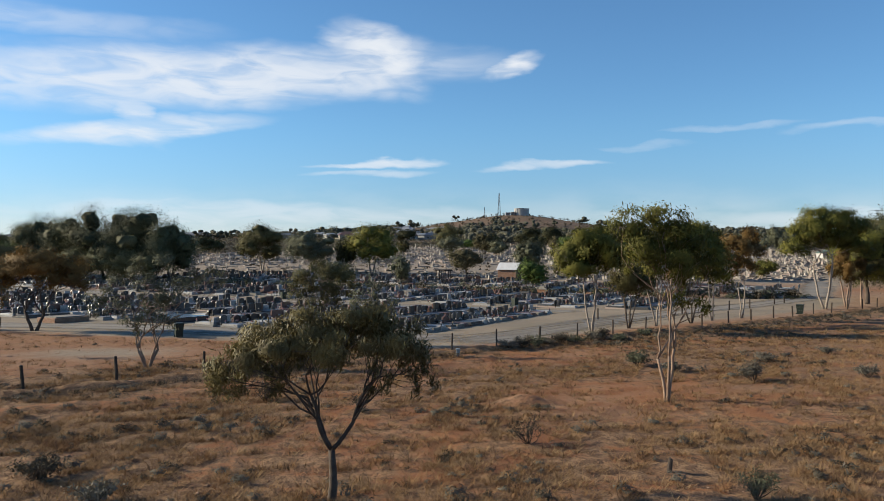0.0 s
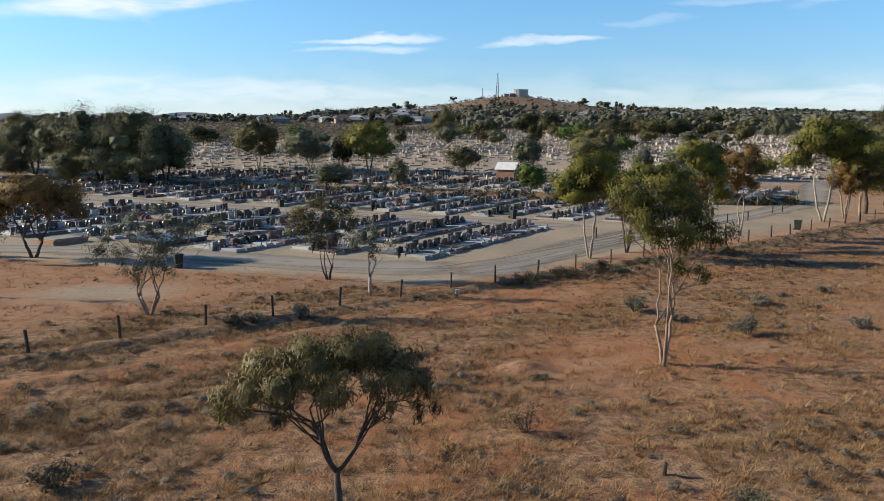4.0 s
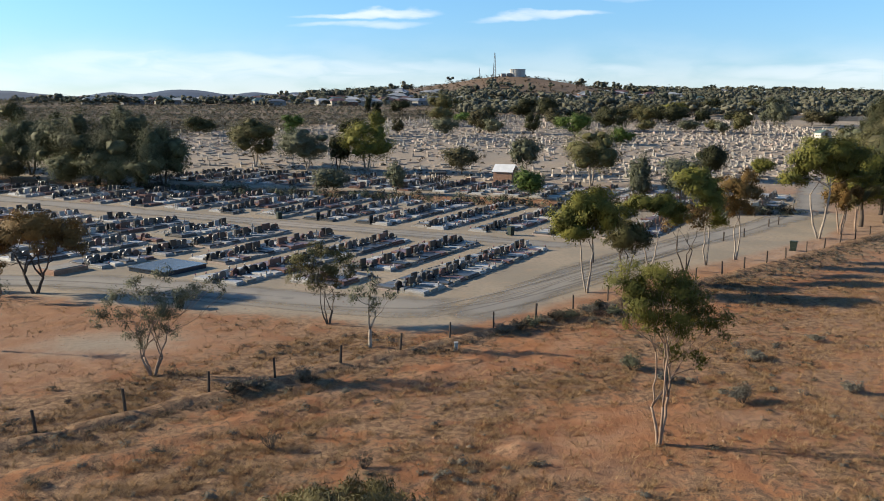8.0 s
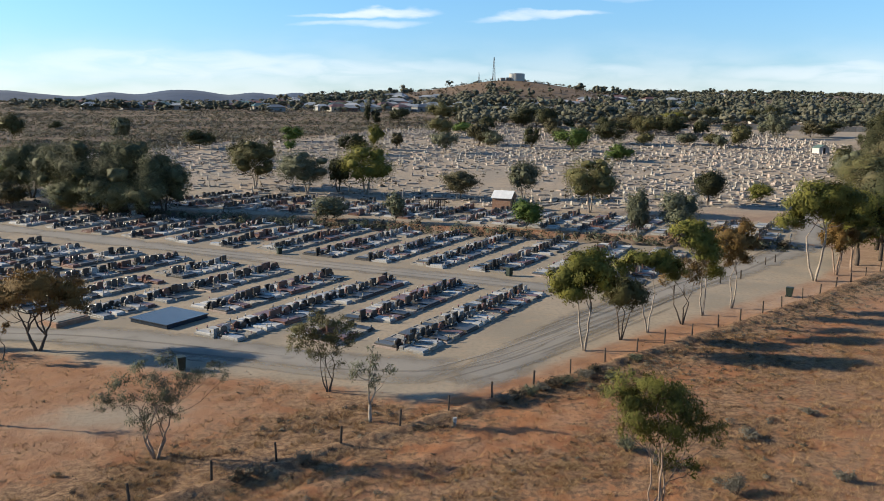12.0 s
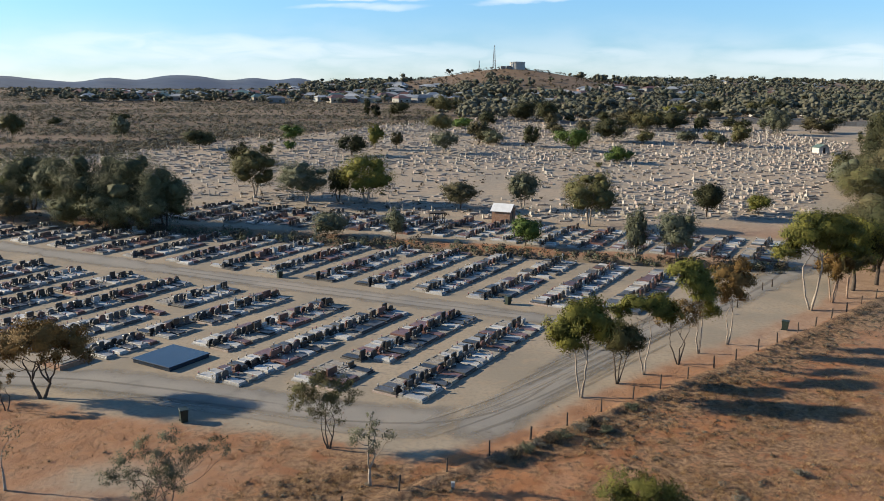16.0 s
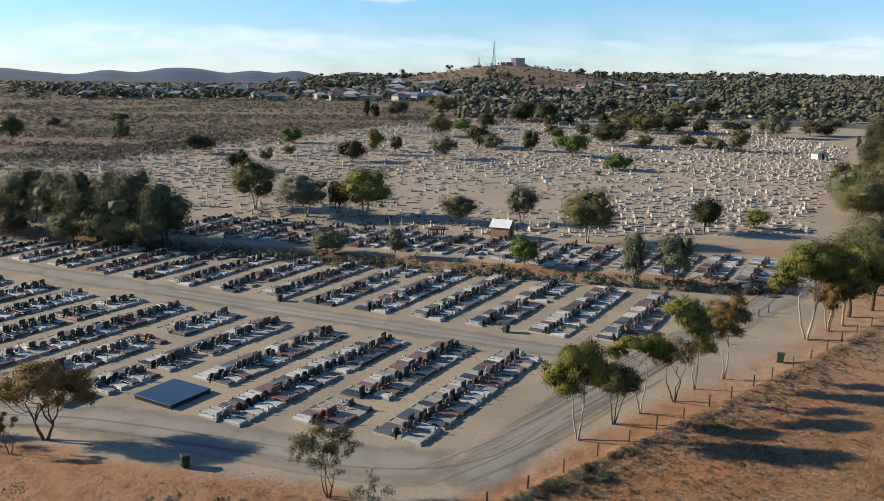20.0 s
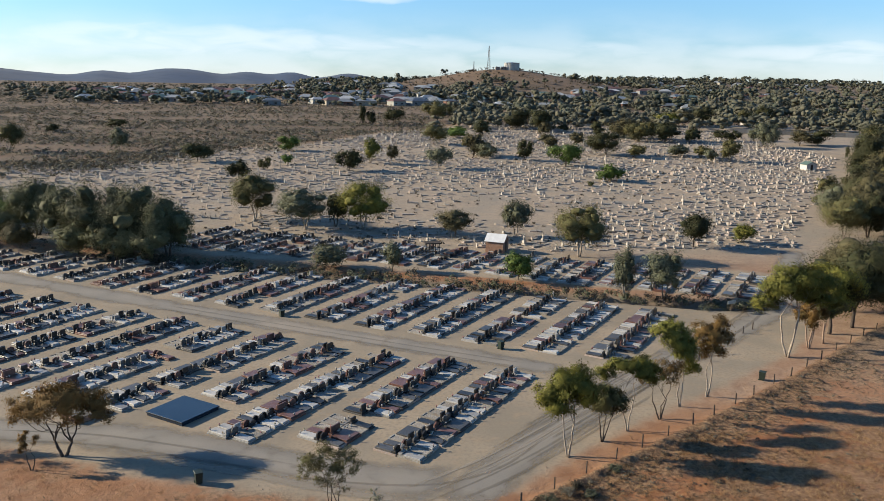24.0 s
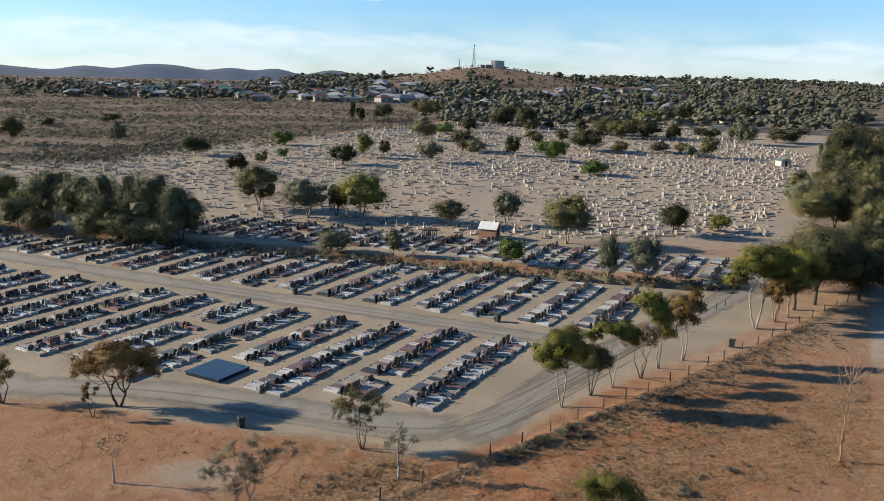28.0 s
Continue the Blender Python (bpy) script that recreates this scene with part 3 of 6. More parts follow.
def build_ground():
    def steps(*runs):
        out = [runs[0][0]]
        for a, b, d in runs:
            out += list(np.linspace(a, b, max(2, int(round((b - a) / d)) + 1))[1:])
        return np.array(out)

    xs = steps((-5000, -1500, 500), (-1500, -400, 45), (-400, -80, 8), (-80, -30, 1.2), (-30, 45, 0.38), (45, 70, 0.6), (70, 130, 1.2), (130, 420, 6), (420, 1500, 45), (1500, 5000, 500))
    ys = steps((-3000, -200, 400), (-200, 8, 8), (8, 14, 0.6), (14, 62, 0.38), (62, 66, 0.6), (66, 130, 0.8), (130, 300, 2.5), (300, 600, 7), (600, 2400, 24), (2400, 5000, 500))
    gx, gy = np.meshgrid(xs, ys)
    z = gz(gx, gy)
    g, s, p = zones(gx, gy)
    heath = smooth01(gy - plain_edge(gx), -6, 16)
    heath = np.maximum(heath, smooth01(gx - gy * 0.72, -5, 20) * smooth01(gy, 110, 150))
    hill = np.exp(-(((gx - 178) / 100) ** 2 + ((gy - 880) / 90) ** 2) ** 1.5)
    heath = heath * (1 - 0.3 * hill)
    ditch = np.exp(-((0.6 * gx + 0.8 * gy - (116.9 - 2.4 * ((-0.8 * gx + 0.6 * gy) - 33.3) / 7.85)) / 3.0) ** 2) * smooth01(-0.8 * gx + 0.6 * gy, 12, 20)
    heath = np.maximum(heath, 0.75 * ditch * (gy < 200))
    rng = np.random.default_rng(5)
    rough = (np.sin(gx * 1.7 + 1.3 * np.sin(gy * 0.9)) * np.sin(gy * 1.3 + np.sin(gx * 0.7)) * 0.018 + np.sin(gx * 4.1 + 2.0 * np.sin(gy * 2.3)) * np.sin(gy * 3.7 + 1.6 * np.sin(gx * 1.9)) * 0.018 + rng.normal(size=gx.shape) * 0.022) * (1 - g) ** 2
    fs = fence_side(gx, gy)
    uneven = 0.95 + 0.25 * np.sin(gx * 1.9 + np.sin(gy * 2.7)) + 0.05 * rng.normal(size=gx.shape)
    bank = (0.27 + 0.04 * smooth01(gx, 6, 16)) * np.exp(-((fs + 0.4 + 0.12 * np.sin(gx * 0.8)) / 0.45) ** 2) * uneven + 0.13 * np.exp(-((fs + 4.2 + 0.3 * np.sin(gx * 0.5)) / 0.5) ** 2) * (gx < 8) * uneven - 0.06 * np.exp(-((fs + 6.0) / 1.1) ** 2) * (gx < 10)
    bank = bank + 0.35 * np.exp(-(((gx - 6.7) / 0.9) ** 2 + ((gy - 33.2) / 0.5) ** 2)) - 0.12 * np.exp(-(((gx - 10.2) / 2.2) ** 2 + ((gy - 30.4) / 1.1) ** 2))
    gully = -1.5 * np.exp(-((0.6 * gx + 0.8 * gy - (116.9 - 2.4 * ((-0.8 * gx + 0.6 * gy) - 33.3) / 7.85)) / 2.0) ** 2) * smooth01(-0.8 * gx + 0.6 * gy, 16, 24)
    near = (gy > 0) & (gy < 130)
    z = z + np.where(near, rough + bank, 0) + np.where((gy > 90) & (gy < 200), gully, 0)
    ny, nx = gx.shape
    v = np.stack([gx, gy, z], axis=-1).reshape(-1, 3)
    i = (np.arange(ny - 1)[:, None] * nx + np.arange(nx - 1)[None, :]).ravel()
    quads = np.stack([i, i + 1, i + nx + 1, i + nx], axis=1)
    me = bpy.data.meshes.new("ground")
    me.vertices.add(len(v))
    me.vertices.foreach_set("co", v.astype(np.float32).ravel())
    me.loops.add(quads.size)
    me.loops.foreach_set("vertex_index", quads.astype(np.int32).ravel())
    me.polygons.add(len(quads))
    me.polygons.foreach_set("loop_start", np.arange(0, quads.size, 4, dtype=np.int32))
    me.polygons.foreach_set("use_smooth", np.ones(len(quads), dtype=bool))
    me.update(calc_edges=True)
    at = me.attributes.new("zone", "FLOAT_COLOR", "POINT")
    at.data.foreach_set("color", np.stack([g, s, p, 1 - heath], axis=-1).astype(np.float32).ravel())
    me.attributes.new("sand", "FLOAT", "POINT").data.foreach_set("value", (smooth01(78 - gy, 0, 12) * (1 - g)).astype(np.float32).ravel())
    me.materials.append(MAT_GROUND)
    tagged(new("ground", me), "red outback earth with dry grass and gravel tracks", "ground", kind="structure")


build_ground()

# ---- gravel tracks ----


def worn_material(name, base, second, strength, scale):
    """Worn gravel that thins out into the ground towards the edges of a track."""
    m = material(name, base, second, 0.22, 0.95, 0.2, 9, stain=(0.27, 0.225, 0.18))
    t = m.node_tree
    p = t.nodes["Principled BSDF"]
    at = nd(t, "ShaderNodeAttribute", attribute_name="wear")
    co = nd(t, "ShaderNodeTexCoord")
    n = nd(t, "ShaderNodeTexNoise")
    n.inputs["Scale"].default_value, n.inputs["Detail"].default_value = scale, 7.0
    t.links.new(co.outputs["Object"], n.inputs["Vector"])
    fac = math_node(t, "ADD", at.outputs["Fac"], math_node(t, "MULTIPLY", math_node(t, "SUBTRACT", n.outputs["Fac"], 0.5), 1.5))
    fac = math_node(t, "MULTIPLY", math_node(t, "MULTIPLY", ramp(t, fac, 0.15, 0.95), at.outputs["Fac"]), strength)
    mx, clear = nd(t, "ShaderNodeMixShader"), nd(t, "ShaderNodeBsdfTransparent")
    t.links.new(fac, mx.inputs[0])
    t.links.new(clear.outputs[0], mx.inputs[1])
    t.links.new(p.outputs[0], mx.inputs[2])
    t.links.new(mx.outputs[0], t.nodes["Material Output"].inputs["Surface"])
    return m


MAT_TRACK = worn_material("worn_gravel_track", (0.275, 0.25, 0.22), (0.335, 0.297, 0.252), 1.0, 0.45)
MAT_RUT = worn_material("darker_wheel_marks", (0.205, 0.18, 0.15), (0.25, 0.215, 0.175), 0.36, 1.1)
MAT_SCUFF = worn_material("pale_wheel_marks", (0.40, 0.35, 0.29), (0.36, 0.31, 0.25), 0.7, 0.9)


def ribbon(name, pts, width, label, seed, lift=0.006, mat=None):
    """A track along pts, with soft uneven edges, laid on the ground."""
    rng = np.random.default_rng(seed)
    dense = []
    for (xa, ya), (xb, yb) in zip(pts, pts[1:]):
        n = max(2, int(math.hypot(xb - xa, yb - ya) / 1.5))
        dense += [(xa + (xb - xa) * i / n, ya + (yb - ya) * i / n) for i in range(n)]
    dense.append(pts[-1])
    for _ in range(4):
        dense = [dense[0]] + [((a[0] + 2 * b[0] + c[0]) / 4, (a[1] + 2 * b[1] + c[1]) / 4) for a, b, c in zip(dense, dense[1:], dense[2:])] + [dense[-1]]
    s, wear = Shape(), []
    rows, across = len(dense), 8
    for i, (x, y) in enumerate(dense):
        xa, ya = dense[max(i - 2, 0)]
        xb, yb = dense[min(i + 2, rows - 1)]
        d = Vector((xb - xa, yb - ya, 0)).normalized()
        w = width * (1 + 0.12 * math.sin(i * 0.37 + seed) + 0.05 * rng.normal())
        end = min(1.0, i / 3.0, (rows - 1 - i) / 3.0)
        for k in range(across + 1):
            o = (k / across - 0.5) * w
            px, py = x - d.y * o, y + d.x * o
            s.v.append((px, py, float(gz(np.float64(px), np.float64(py))) + lift))
            wear.append(end * (0.0, 0.55, 0.85, 1.0, 1.0, 1.0, 0.85, 0.55, 0.0)[k])
    for i in range(rows - 1):
        for k in range(across):
            a = i * (across + 1) + k
            s.f.append((a, a + 1, a + across + 2, a + across + 1))
            s.m.append(0)
    ob = solid(name, s, mat or MAT_TRACK, label, "road", kind="structure", smooth=True)
    ob.data.attributes.new("wear", "FLOAT", "POINT").data.foreach_set("value", wear)


ribbon("road", [(9.5, 57.8), (0.5, 60.0), (-10.5, 65.3), (-22.5, 70.2), (-36.0, 72.6), (-60.0, 80.0), (-90.0, 92.0)], 7.0, "grey gravel track in front of the graves", 1)
ribbon("road_2", [uv(46.5, 27.2), uv(60.0, 26.6), uv(76.0, 25.0), uv(92.0, 21.5), uv(108.0, 17.0), (66.0, 110.0), (79.0, 131.0), (88.0, 146.0)], 6.5, "grey gravel track beside the graves", 2, 0.010)
ribbon("road_3", [uv(81.4, 29.0), uv(80.3, 41.0), uv(78.0, 62.0), uv(75.5, 84.0), uv(72.5, 110.0), uv(69.0, 140.0)], 6.0, "grey gravel track between the grave blocks", 3, 0.014)


def rut(pts, width, seed, pale=False):
    """A worn wheel mark on the gravel."""
    label = "pale wheel mark swept on the gravel" if pale else "dark wheel mark worn into the gravel"
    ribbon("wheel_mark", pts, width, label, seed, 0.018 + 0.002 * (seed % 7), MAT_SCUFF if pale else MAT_RUT)


rngw = np.random.default_rng(61)
for i in range(22):
    # streaks along the track beside the graves, (6, 56) to (44, 92)
    side, start, end = rngw.uniform(-2.9, 2.9), rngw.uniform(-0.12, 0.35), rngw.uniform(0.45, 1.0)
    drift = rngw.normal() * 0.5
    pts = []
    for f in np.linspace(start, end, 6):
        o = side + drift * (f - 0.5) + 1.2 * max(0.0, 0.12 - f) * 8
        pts.append((7.5 + 36.0 * f - 0.70 * o, 57.5 + 33.5 * f + 0.71 * o))
    rut(pts, rngw.uniform(0.3, 0.6), 11 + i, i % 4 == 3)
rut([(-36.0, 70.8), (-24.0, 68.6), (-13.0, 64.2), (-4.0, 60.4)], 0.6, 41)
rut([(-36.0, 72.8), (-24.0, 70.6), (-13.0, 66.2), (-4.0, 62.2)], 0.5, 42)
rut([(-8.0, 61.6), (-1.0, 59.2), (6.0, 58.0), (12.0, 60.5), (18.5, 68.0)], 0.5, 43)
rut([(30.0, 77.0), (40.0, 86.0), (50.0, 95.0), (58.0, 103.0), (66.0, 114.0)], 0.7, 44)
rut([(28.6, 79.0), (38.4, 88.0), (48.4, 97.0), (57.0, 105.5), (64.4, 115.5)], 0.6, 45)
rut([uv(81.5, 34.0), uv(79.4, 50.0), uv(77.2, 70.0), uv(74.6, 92.0)], 0.6, 46)
rut([uv(79.9, 34.0), uv(77.8, 50.0), uv(75.6, 70.0), uv(73.0, 92.0)], 0.6, 47)
rut([(-20.0, 66.0), (-10.0, 61.8), (0.0, 57.0), (7.0, 55.4)], 1.5, 48, True)

# ---- trees ----


def limb(shape, rng, start, end, r0, r1, bend=0.12, sides=6, steps=5, wob=0.018):
    a, b = Vector(start), Vector(end)
    L = (b - a).length
    off = Vector(rng.normal(size=3)) * bend * L
    pts = [a.lerp(b, i / steps) + off * math.sin(math.pi * i / steps) * 0.5 for i in range(steps + 1)]
    for i in range(1, steps):
        pts[i] = pts[i] + Vector(rng.normal(size=3)) * wob * L
    shape.tube(pts, [r0 + (r1 - r0) * i / steps for i in range(steps + 1)], sides)
    return pts


def gum_tree(name, x, y, height, crowns, leaf, bark, label, seed, trunks=1, radius=0.14, leaves=3000, size=(0.22, 0.07), fork=0.3, droop=0.4, group="", lean=(0, 0), spread=0.25, z0=None, category="tree", gap=0.72, loose=0.75, twigs=4.0, core=0.0):
    """A gum: tapered stems that fork towards clumps of leaves. crowns: clumps as (dx, dy, height of middle, radius, half depth)."""
    rng = np.random.default_rng(seed)
    base = new(name)
    base.location = (x, y, float(gz(np.float64(x), np.float64(y))) if z0 is None else z0)
    tagged(base, label, category, group)
    wood = Shape()
    total = sum(c[3] ** 2 * c[4] for c in crowns)
    for t in range(trunks):
        ang = 2 * math.pi * t / trunks + rng.uniform(0, 1)
        foot = Vector((math.cos(ang), math.sin(ang), 0)) * radius * (0.9 if trunks > 1 else 0)
        split = Vector((lean[0] + math.cos(ang) * spread * (trunks > 1) * height * fork, lean[1] + math.sin(ang) * spread * (trunks > 1) * height * fork, height * fork * rng.uniform(0.9, 1.15)))
        pts = limb(wood, rng, foot - Vector((0, 0, 0.15)), split, radius * 1.2, radius * 0.8, 0.05, 8, 5, 0.009)
        mine = list(crowns[t::trunks] if trunks > 1 else crowns)
        mine.sort(key=lambda c: math.atan2(c[1], c[0]))
        groups = max(1, min(3, len(mine) // 2))
        for q in range(groups):
            own = mine[q * len(mine) // groups:(q + 1) * len(mine) // groups]
            mean = Vector((sum(c[0] for c in own), sum(c[1] for c in own), sum(c[2] - c[4] * 0.4 for c in own))) / len(own)
            reach = split.lerp(mean, rng.uniform(0.45, 0.6)) + Vector((0, 0, 0.04 * height))
            main = limb(wood, rng, split, reach, radius * 0.62, radius * 0.36, 0.10, 7)
            for cx, cy, cz, cr, ch in own:
                mid = Vector((cx, cy, cz))
                arm = limb(wood, rng, main[int(rng.integers(3, 6))], mid - Vector((0, 0, ch * 0.2)), radius * 0.30, radius * 0.08, 0.14, 6)
                for _ in range(max(int(twigs), int(cr * twigs))):
                    u = Vector(rng.normal(size=3)).normalized()
                    tip = mid + Vector((u.x * cr * 0.8, u.y * cr * 0.8, u.z * ch * 0.7))
                    limb(wood, rng, arm[int(rng.integers(2, 6))], tip, radius * 0.13, radius * 0.04, 0.14, 4 if twigs > 3 else 3, 4 if twigs > 3 else 3)
    cs, outs = [], []
    heart = np.array((np.mean([c[0] for c in crowns]), np.mean([c[1] for c in crowns]), np.mean([c[2] for c in crowns]) - 0.4))
    for j, (cx, cy, cz, cr, ch) in enumerate(crowns):
        n = int(leaves * cr ** 2 * ch / total)
        knots = rng.normal(size=(max(14 if core else 5, int(10 * cr)), 3))
        knots /= np.linalg.norm(knots, axis=1)[:, None]
        knots *= rng.uniform(0.75 if core else 0.45, 1.0, (len(knots), 1))
        pick = knots[rng.integers(0, len(knots), n)]
        p = pick * gap + rng.normal(size=(n, 3)) * 0.2
        p[:, 2] = np.where(p[:, 2] < 0, p[:, 2] * 1.15, p[:, 2])
        cs.append(np.array((cx, cy, cz)) + p * np.array((cr, cr, ch)))
        whole = cs[-1] - heart
        whole /= np.linalg.norm(whole, axis=1)[:, None] + 1e-9
        outs.append((p / (np.linalg.norm(p, axis=1)[:, None] + 1e-9)) * 0.8 + whole * 0.6)
    hearts = [(cx, cy, cz, cr * core, cr * core, ch * core) for cx, cy, cz, cr, ch in crowns] if core else None
    part("trunk", wood, bark, base, smooth=True)
    part("crown", leaf_mesh("crown", np.concatenate(cs), size[0], size[1], leaf, rng, droop, out=np.concatenate(outs), loose=loose, cores=hearts), None, base)
    return base


def dome(width, height, low, n, seed, flat=0.6):
    """Leaf clumps that fill a rounded crown between low and height, with an uneven outline."""
    rng = np.random.default_rng(seed)
    out = []
    r, half, mid = width / 2, (height - low) / 2, (height + low) / 2
    for i in range(n):
        d = rng.normal(size=3)
        d /= np.linalg.norm(d)
        d *= rng.uniform(0.3, 1.0) ** 0.5
        cr = r * rng.uniform(0.3, 0.46)
        ch = half * rng.uniform(0.32, 0.5)
        out.append((d[0] * (r - cr * 0.85), d[1] * (r - cr * 0.85), mid + d[2] * (half - ch * 0.9), cr, ch))
    return out

# the trees of the near ground and of the fence line
gum_tree("gum_tree", -0.8, 20.6, 5.2, [(-2.75, 0.1, 3.2, 0.55, 0.5), (-2.2, -0.3, 3.55, 0.75, 0.55), (-1.6, 0.5, 3.85, 0.85, 0.6), (-1.2, -0.9, 3.95, 0.8, 0.5), (-0.5, 0.2, 4.35, 0.95, 0.5), (0.2, 1.0, 4.3, 0.95, 0.5), (0.5, -0.5, 4.5, 1.0, 0.45), (1.3, 0.4, 4.3, 0.9, 0.5), (1.4, -0.8, 4.0, 0.75, 0.5), (2.0, 0.1, 3.75, 0.6, 0.65), (2.25, -0.2, 3.15, 0.4, 0.5), (-0.3, -1.4, 4.0, 0.8, 0.45), (-0.9, 1.4, 3.8, 0.8, 0.5), (1.1, 1.3, 3.8, 0.7, 0.5), (-2.3, 0.6, 2.9, 0.5, 0.4), (1.2, -0.2, 3.2, 0.4, 0.45), (-1.5, -0.3, 3.1, 0.45, 0.4)],
         LEAF_GLINT, BARK_DARK, "olive gum tree with drooping narrow leaves in red earth", 11, 1, 0.10, 34000, (0.16, 0.029), 0.24, 0.9, gap=0.95, loose=1.0)
gum_tree("gum_tree", 12.9, 33.2, 8.7, [(-1.9, 0, 7.4, 0.9, 0.7), (-1, 0.4, 7.9, 1, 0.7), (-0.2, -0.3, 7.8, 1, 0.75), (-1.3, -0.5, 6.6, 1, 0.75), (-0.3, 0.6, 6.8, 1.1, 0.8), (0.6, -0.1, 7, 1.1, 0.8), (1.3, 0.3, 6.4, 1, 0.75), (2, -0.2, 5.8, 0.9, 0.65), (2.6, 0.1, 5.2, 0.6, 0.5), (0.4, -0.6, 5.9, 0.95, 0.7), (1.2, 0.6, 5.3, 0.85, 0.65), (-0.4, 0.1, 5.6, 0.8, 0.6), (0.6, 0.2, 4.3, 0.7, 0.5), (1.4, -0.4, 3.9, 0.6, 0.5), (-1.5, 0.2, 5.7, 0.5, 0.5)],
         LEAF_GOLD, BARK_RED, "slender gum tree with peeling red bark and green crown", 12, 3, 0.075, 15500, (0.19, 0.045), 0.22, 0.7, spread=0.2, gap=0.95, loose=0.7)
ROW = "gum trees along the fence"
gum_tree("gum_tree", 18.3, 62.4, 8.7, [(-2.1, 0, 6.1, 1.3, 1.0), (-1.0, 0, 7.3, 1.5, 1.1), (0.5, 0.2, 7.6, 1.5, 1.0), (1.6, 0, 6.7, 1.4, 1.1), (0, 0.4, 6.3, 1.7, 1.2), (-1.3, -0.5, 5.1, 1.4, 0.9), (1.5, 0.4, 5.3, 1.2, 0.9), (0.2, -1.1, 6.6, 1.5, 1.1), (-2.0, 0.8, 5.0, 1.0, 0.8)],
         LEAF_GOLD, BARK_WHITE, "white-stemmed gum tree with dense golden-green crown", 13, 3, 0.075, 24000, (0.26, 0.09), 0.4, 0.6, ROW, spread=0.24, gap=0.92, loose=0.4)
gum_tree("gum_tree", 22.3, 65.2, 5.9, [(-0.7, 0, 4.7, 1.1, 0.9), (0.8, 0.2, 4.9, 1.2, 0.9), (0, -0.4, 4.3, 1.2, 1.0), (1.3, -0.3, 4.0, 1.1, 0.8), (-0.9, 0.3, 3.6, 0.9, 0.7), (0.4, 0.5, 3.3, 1.0, 0.8)],
         LEAF_OLIVE, BARK_DARK, "low forked gum tree with dark stems and dense crown", 14, 4, 0.06, 12000, (0.22, 0.08), 0.4, 0.6, ROW, spread=0.3, gap=0.9, loose=0.4)
gum_tree("gum_tree", 25.5, 67.2, 7.6, [(-2.6, 0, 6.1, 1.0, 0.8), (-1.4, 0.2, 6.6, 1.2, 0.8), (0.1, 0, 6.8, 1.2, 0.8), (1.3, 0.3, 6.5, 1.3, 0.9), (2.3, -0.1, 5.7, 1.1, 0.9), (0.6, -0.5, 6.1, 1.1, 0.7)],
         LEAF_GOLD, BARK_WHITE, "slim white gum tree with a flat spreading crown", 15, 2, 0.07, 12000, (0.24, 0.085), 0.4, 0.6, ROW, spread=0.3, gap=0.9, loose=0.4)
gum_tree("gum_tree", 29.7, 69.6, 6.4, [(-1.4, 0, 5.2, 1.2, 0.8), (0.2, 0.4, 5.5, 1.2, 0.8), (1.4, -0.2, 5.3, 1.2, 0.9), (0.2, -0.8, 4.6, 1.0, 0.7), (-1.8, 0.3, 4.2, 0.8, 0.6)],
         LEAF_RUST, BARK_DARK, "spreading sparse gum tree with forked dark trunk", 16, 3, 0.07, 3600, (0.22, 0.07), 0.3, 0.6, ROW, spread=0.45, gap=0.9)
gum_tree("gum_tree", 33.0, 72.5, 9.5, [(-2.3, 0, 8.3, 1.4, 0.9), (-1.1, 0.3, 8.6, 1.3, 0.9), (-1.6, -0.4, 7.7, 1.3, 0.8), (-0.6, 0, 6.9, 1.3, 1.0), (0.6, 0.2, 6.4, 1.2, 1.0), (0.2, -0.2, 5.4, 1.3, 1.0), (0.9, 0.2, 4.3, 1.1, 0.9), (0, 0.3, 7.6, 1.1, 0.9)],
         LEAF_GOLD, BARK_WHITE, "tall white gum tree with golden-green clumps", 17, 2, 0.075, 17000, (0.25, 0.09), 0.4, 0.6, ROW, spread=0.08, gap=0.9, loose=0.4)
gum_tree("gum_tree", 37.1, 74.9, 8.9, [(-1.3, 0, 7.6, 1.3, 0.9), (0.6, 0.2, 8.0, 1.4, 0.9), (0.1, -0.3, 6.8, 1.5, 1.1), (1.4, 0.1, 6.6, 1.2, 0.9), (-1.2, 0.1, 6.0, 1.1, 0.9), (0.9, 0.2, 5.3, 1.1, 0.9), (-0.3, 0.4, 5.0, 1.0, 0.8)],
         LEAF_RUST, BARK_WHITE, "pale-trunked gum tree with rusty olive crown", 18, 2, 0.075, 11000, (0.24, 0.085), 0.35, 0.6, ROW, spread=0.12, gap=0.92, loose=0.5)
gum_tree("gum_tree", 52.9, 86.4, 12.1, [(-3.0, 0, 8.6, 1.9, 1.3), (-0.6, 0.4, 10.6, 2.2, 1.3), (1.6, -0.2, 10.3, 2.2, 1.3), (-1.6, -0.5, 9.4, 2.1, 1.3), (2.6, 0.5, 8.3, 2.1, 1.3), (-3.9, 0.2, 6.9, 1.4, 1.0), (0.6, 0.5, 8.2, 1.9, 1.2), (3.8, 0.4, 9.4, 2.0, 1.3), (4.4, 0.0, 7.2, 1.6, 1.1), (-2.4, 0.6, 7.0, 1.3, 0.9)],
         LEAF_GOLD, BARK_WHITE, "tall white-stemmed gum tree leaning over the track", 19, 3, 0.115, 28000, (0.30, 0.12), 0.42, 0.6, ROW, spread=0.26, gap=0.92, loose=0.4)
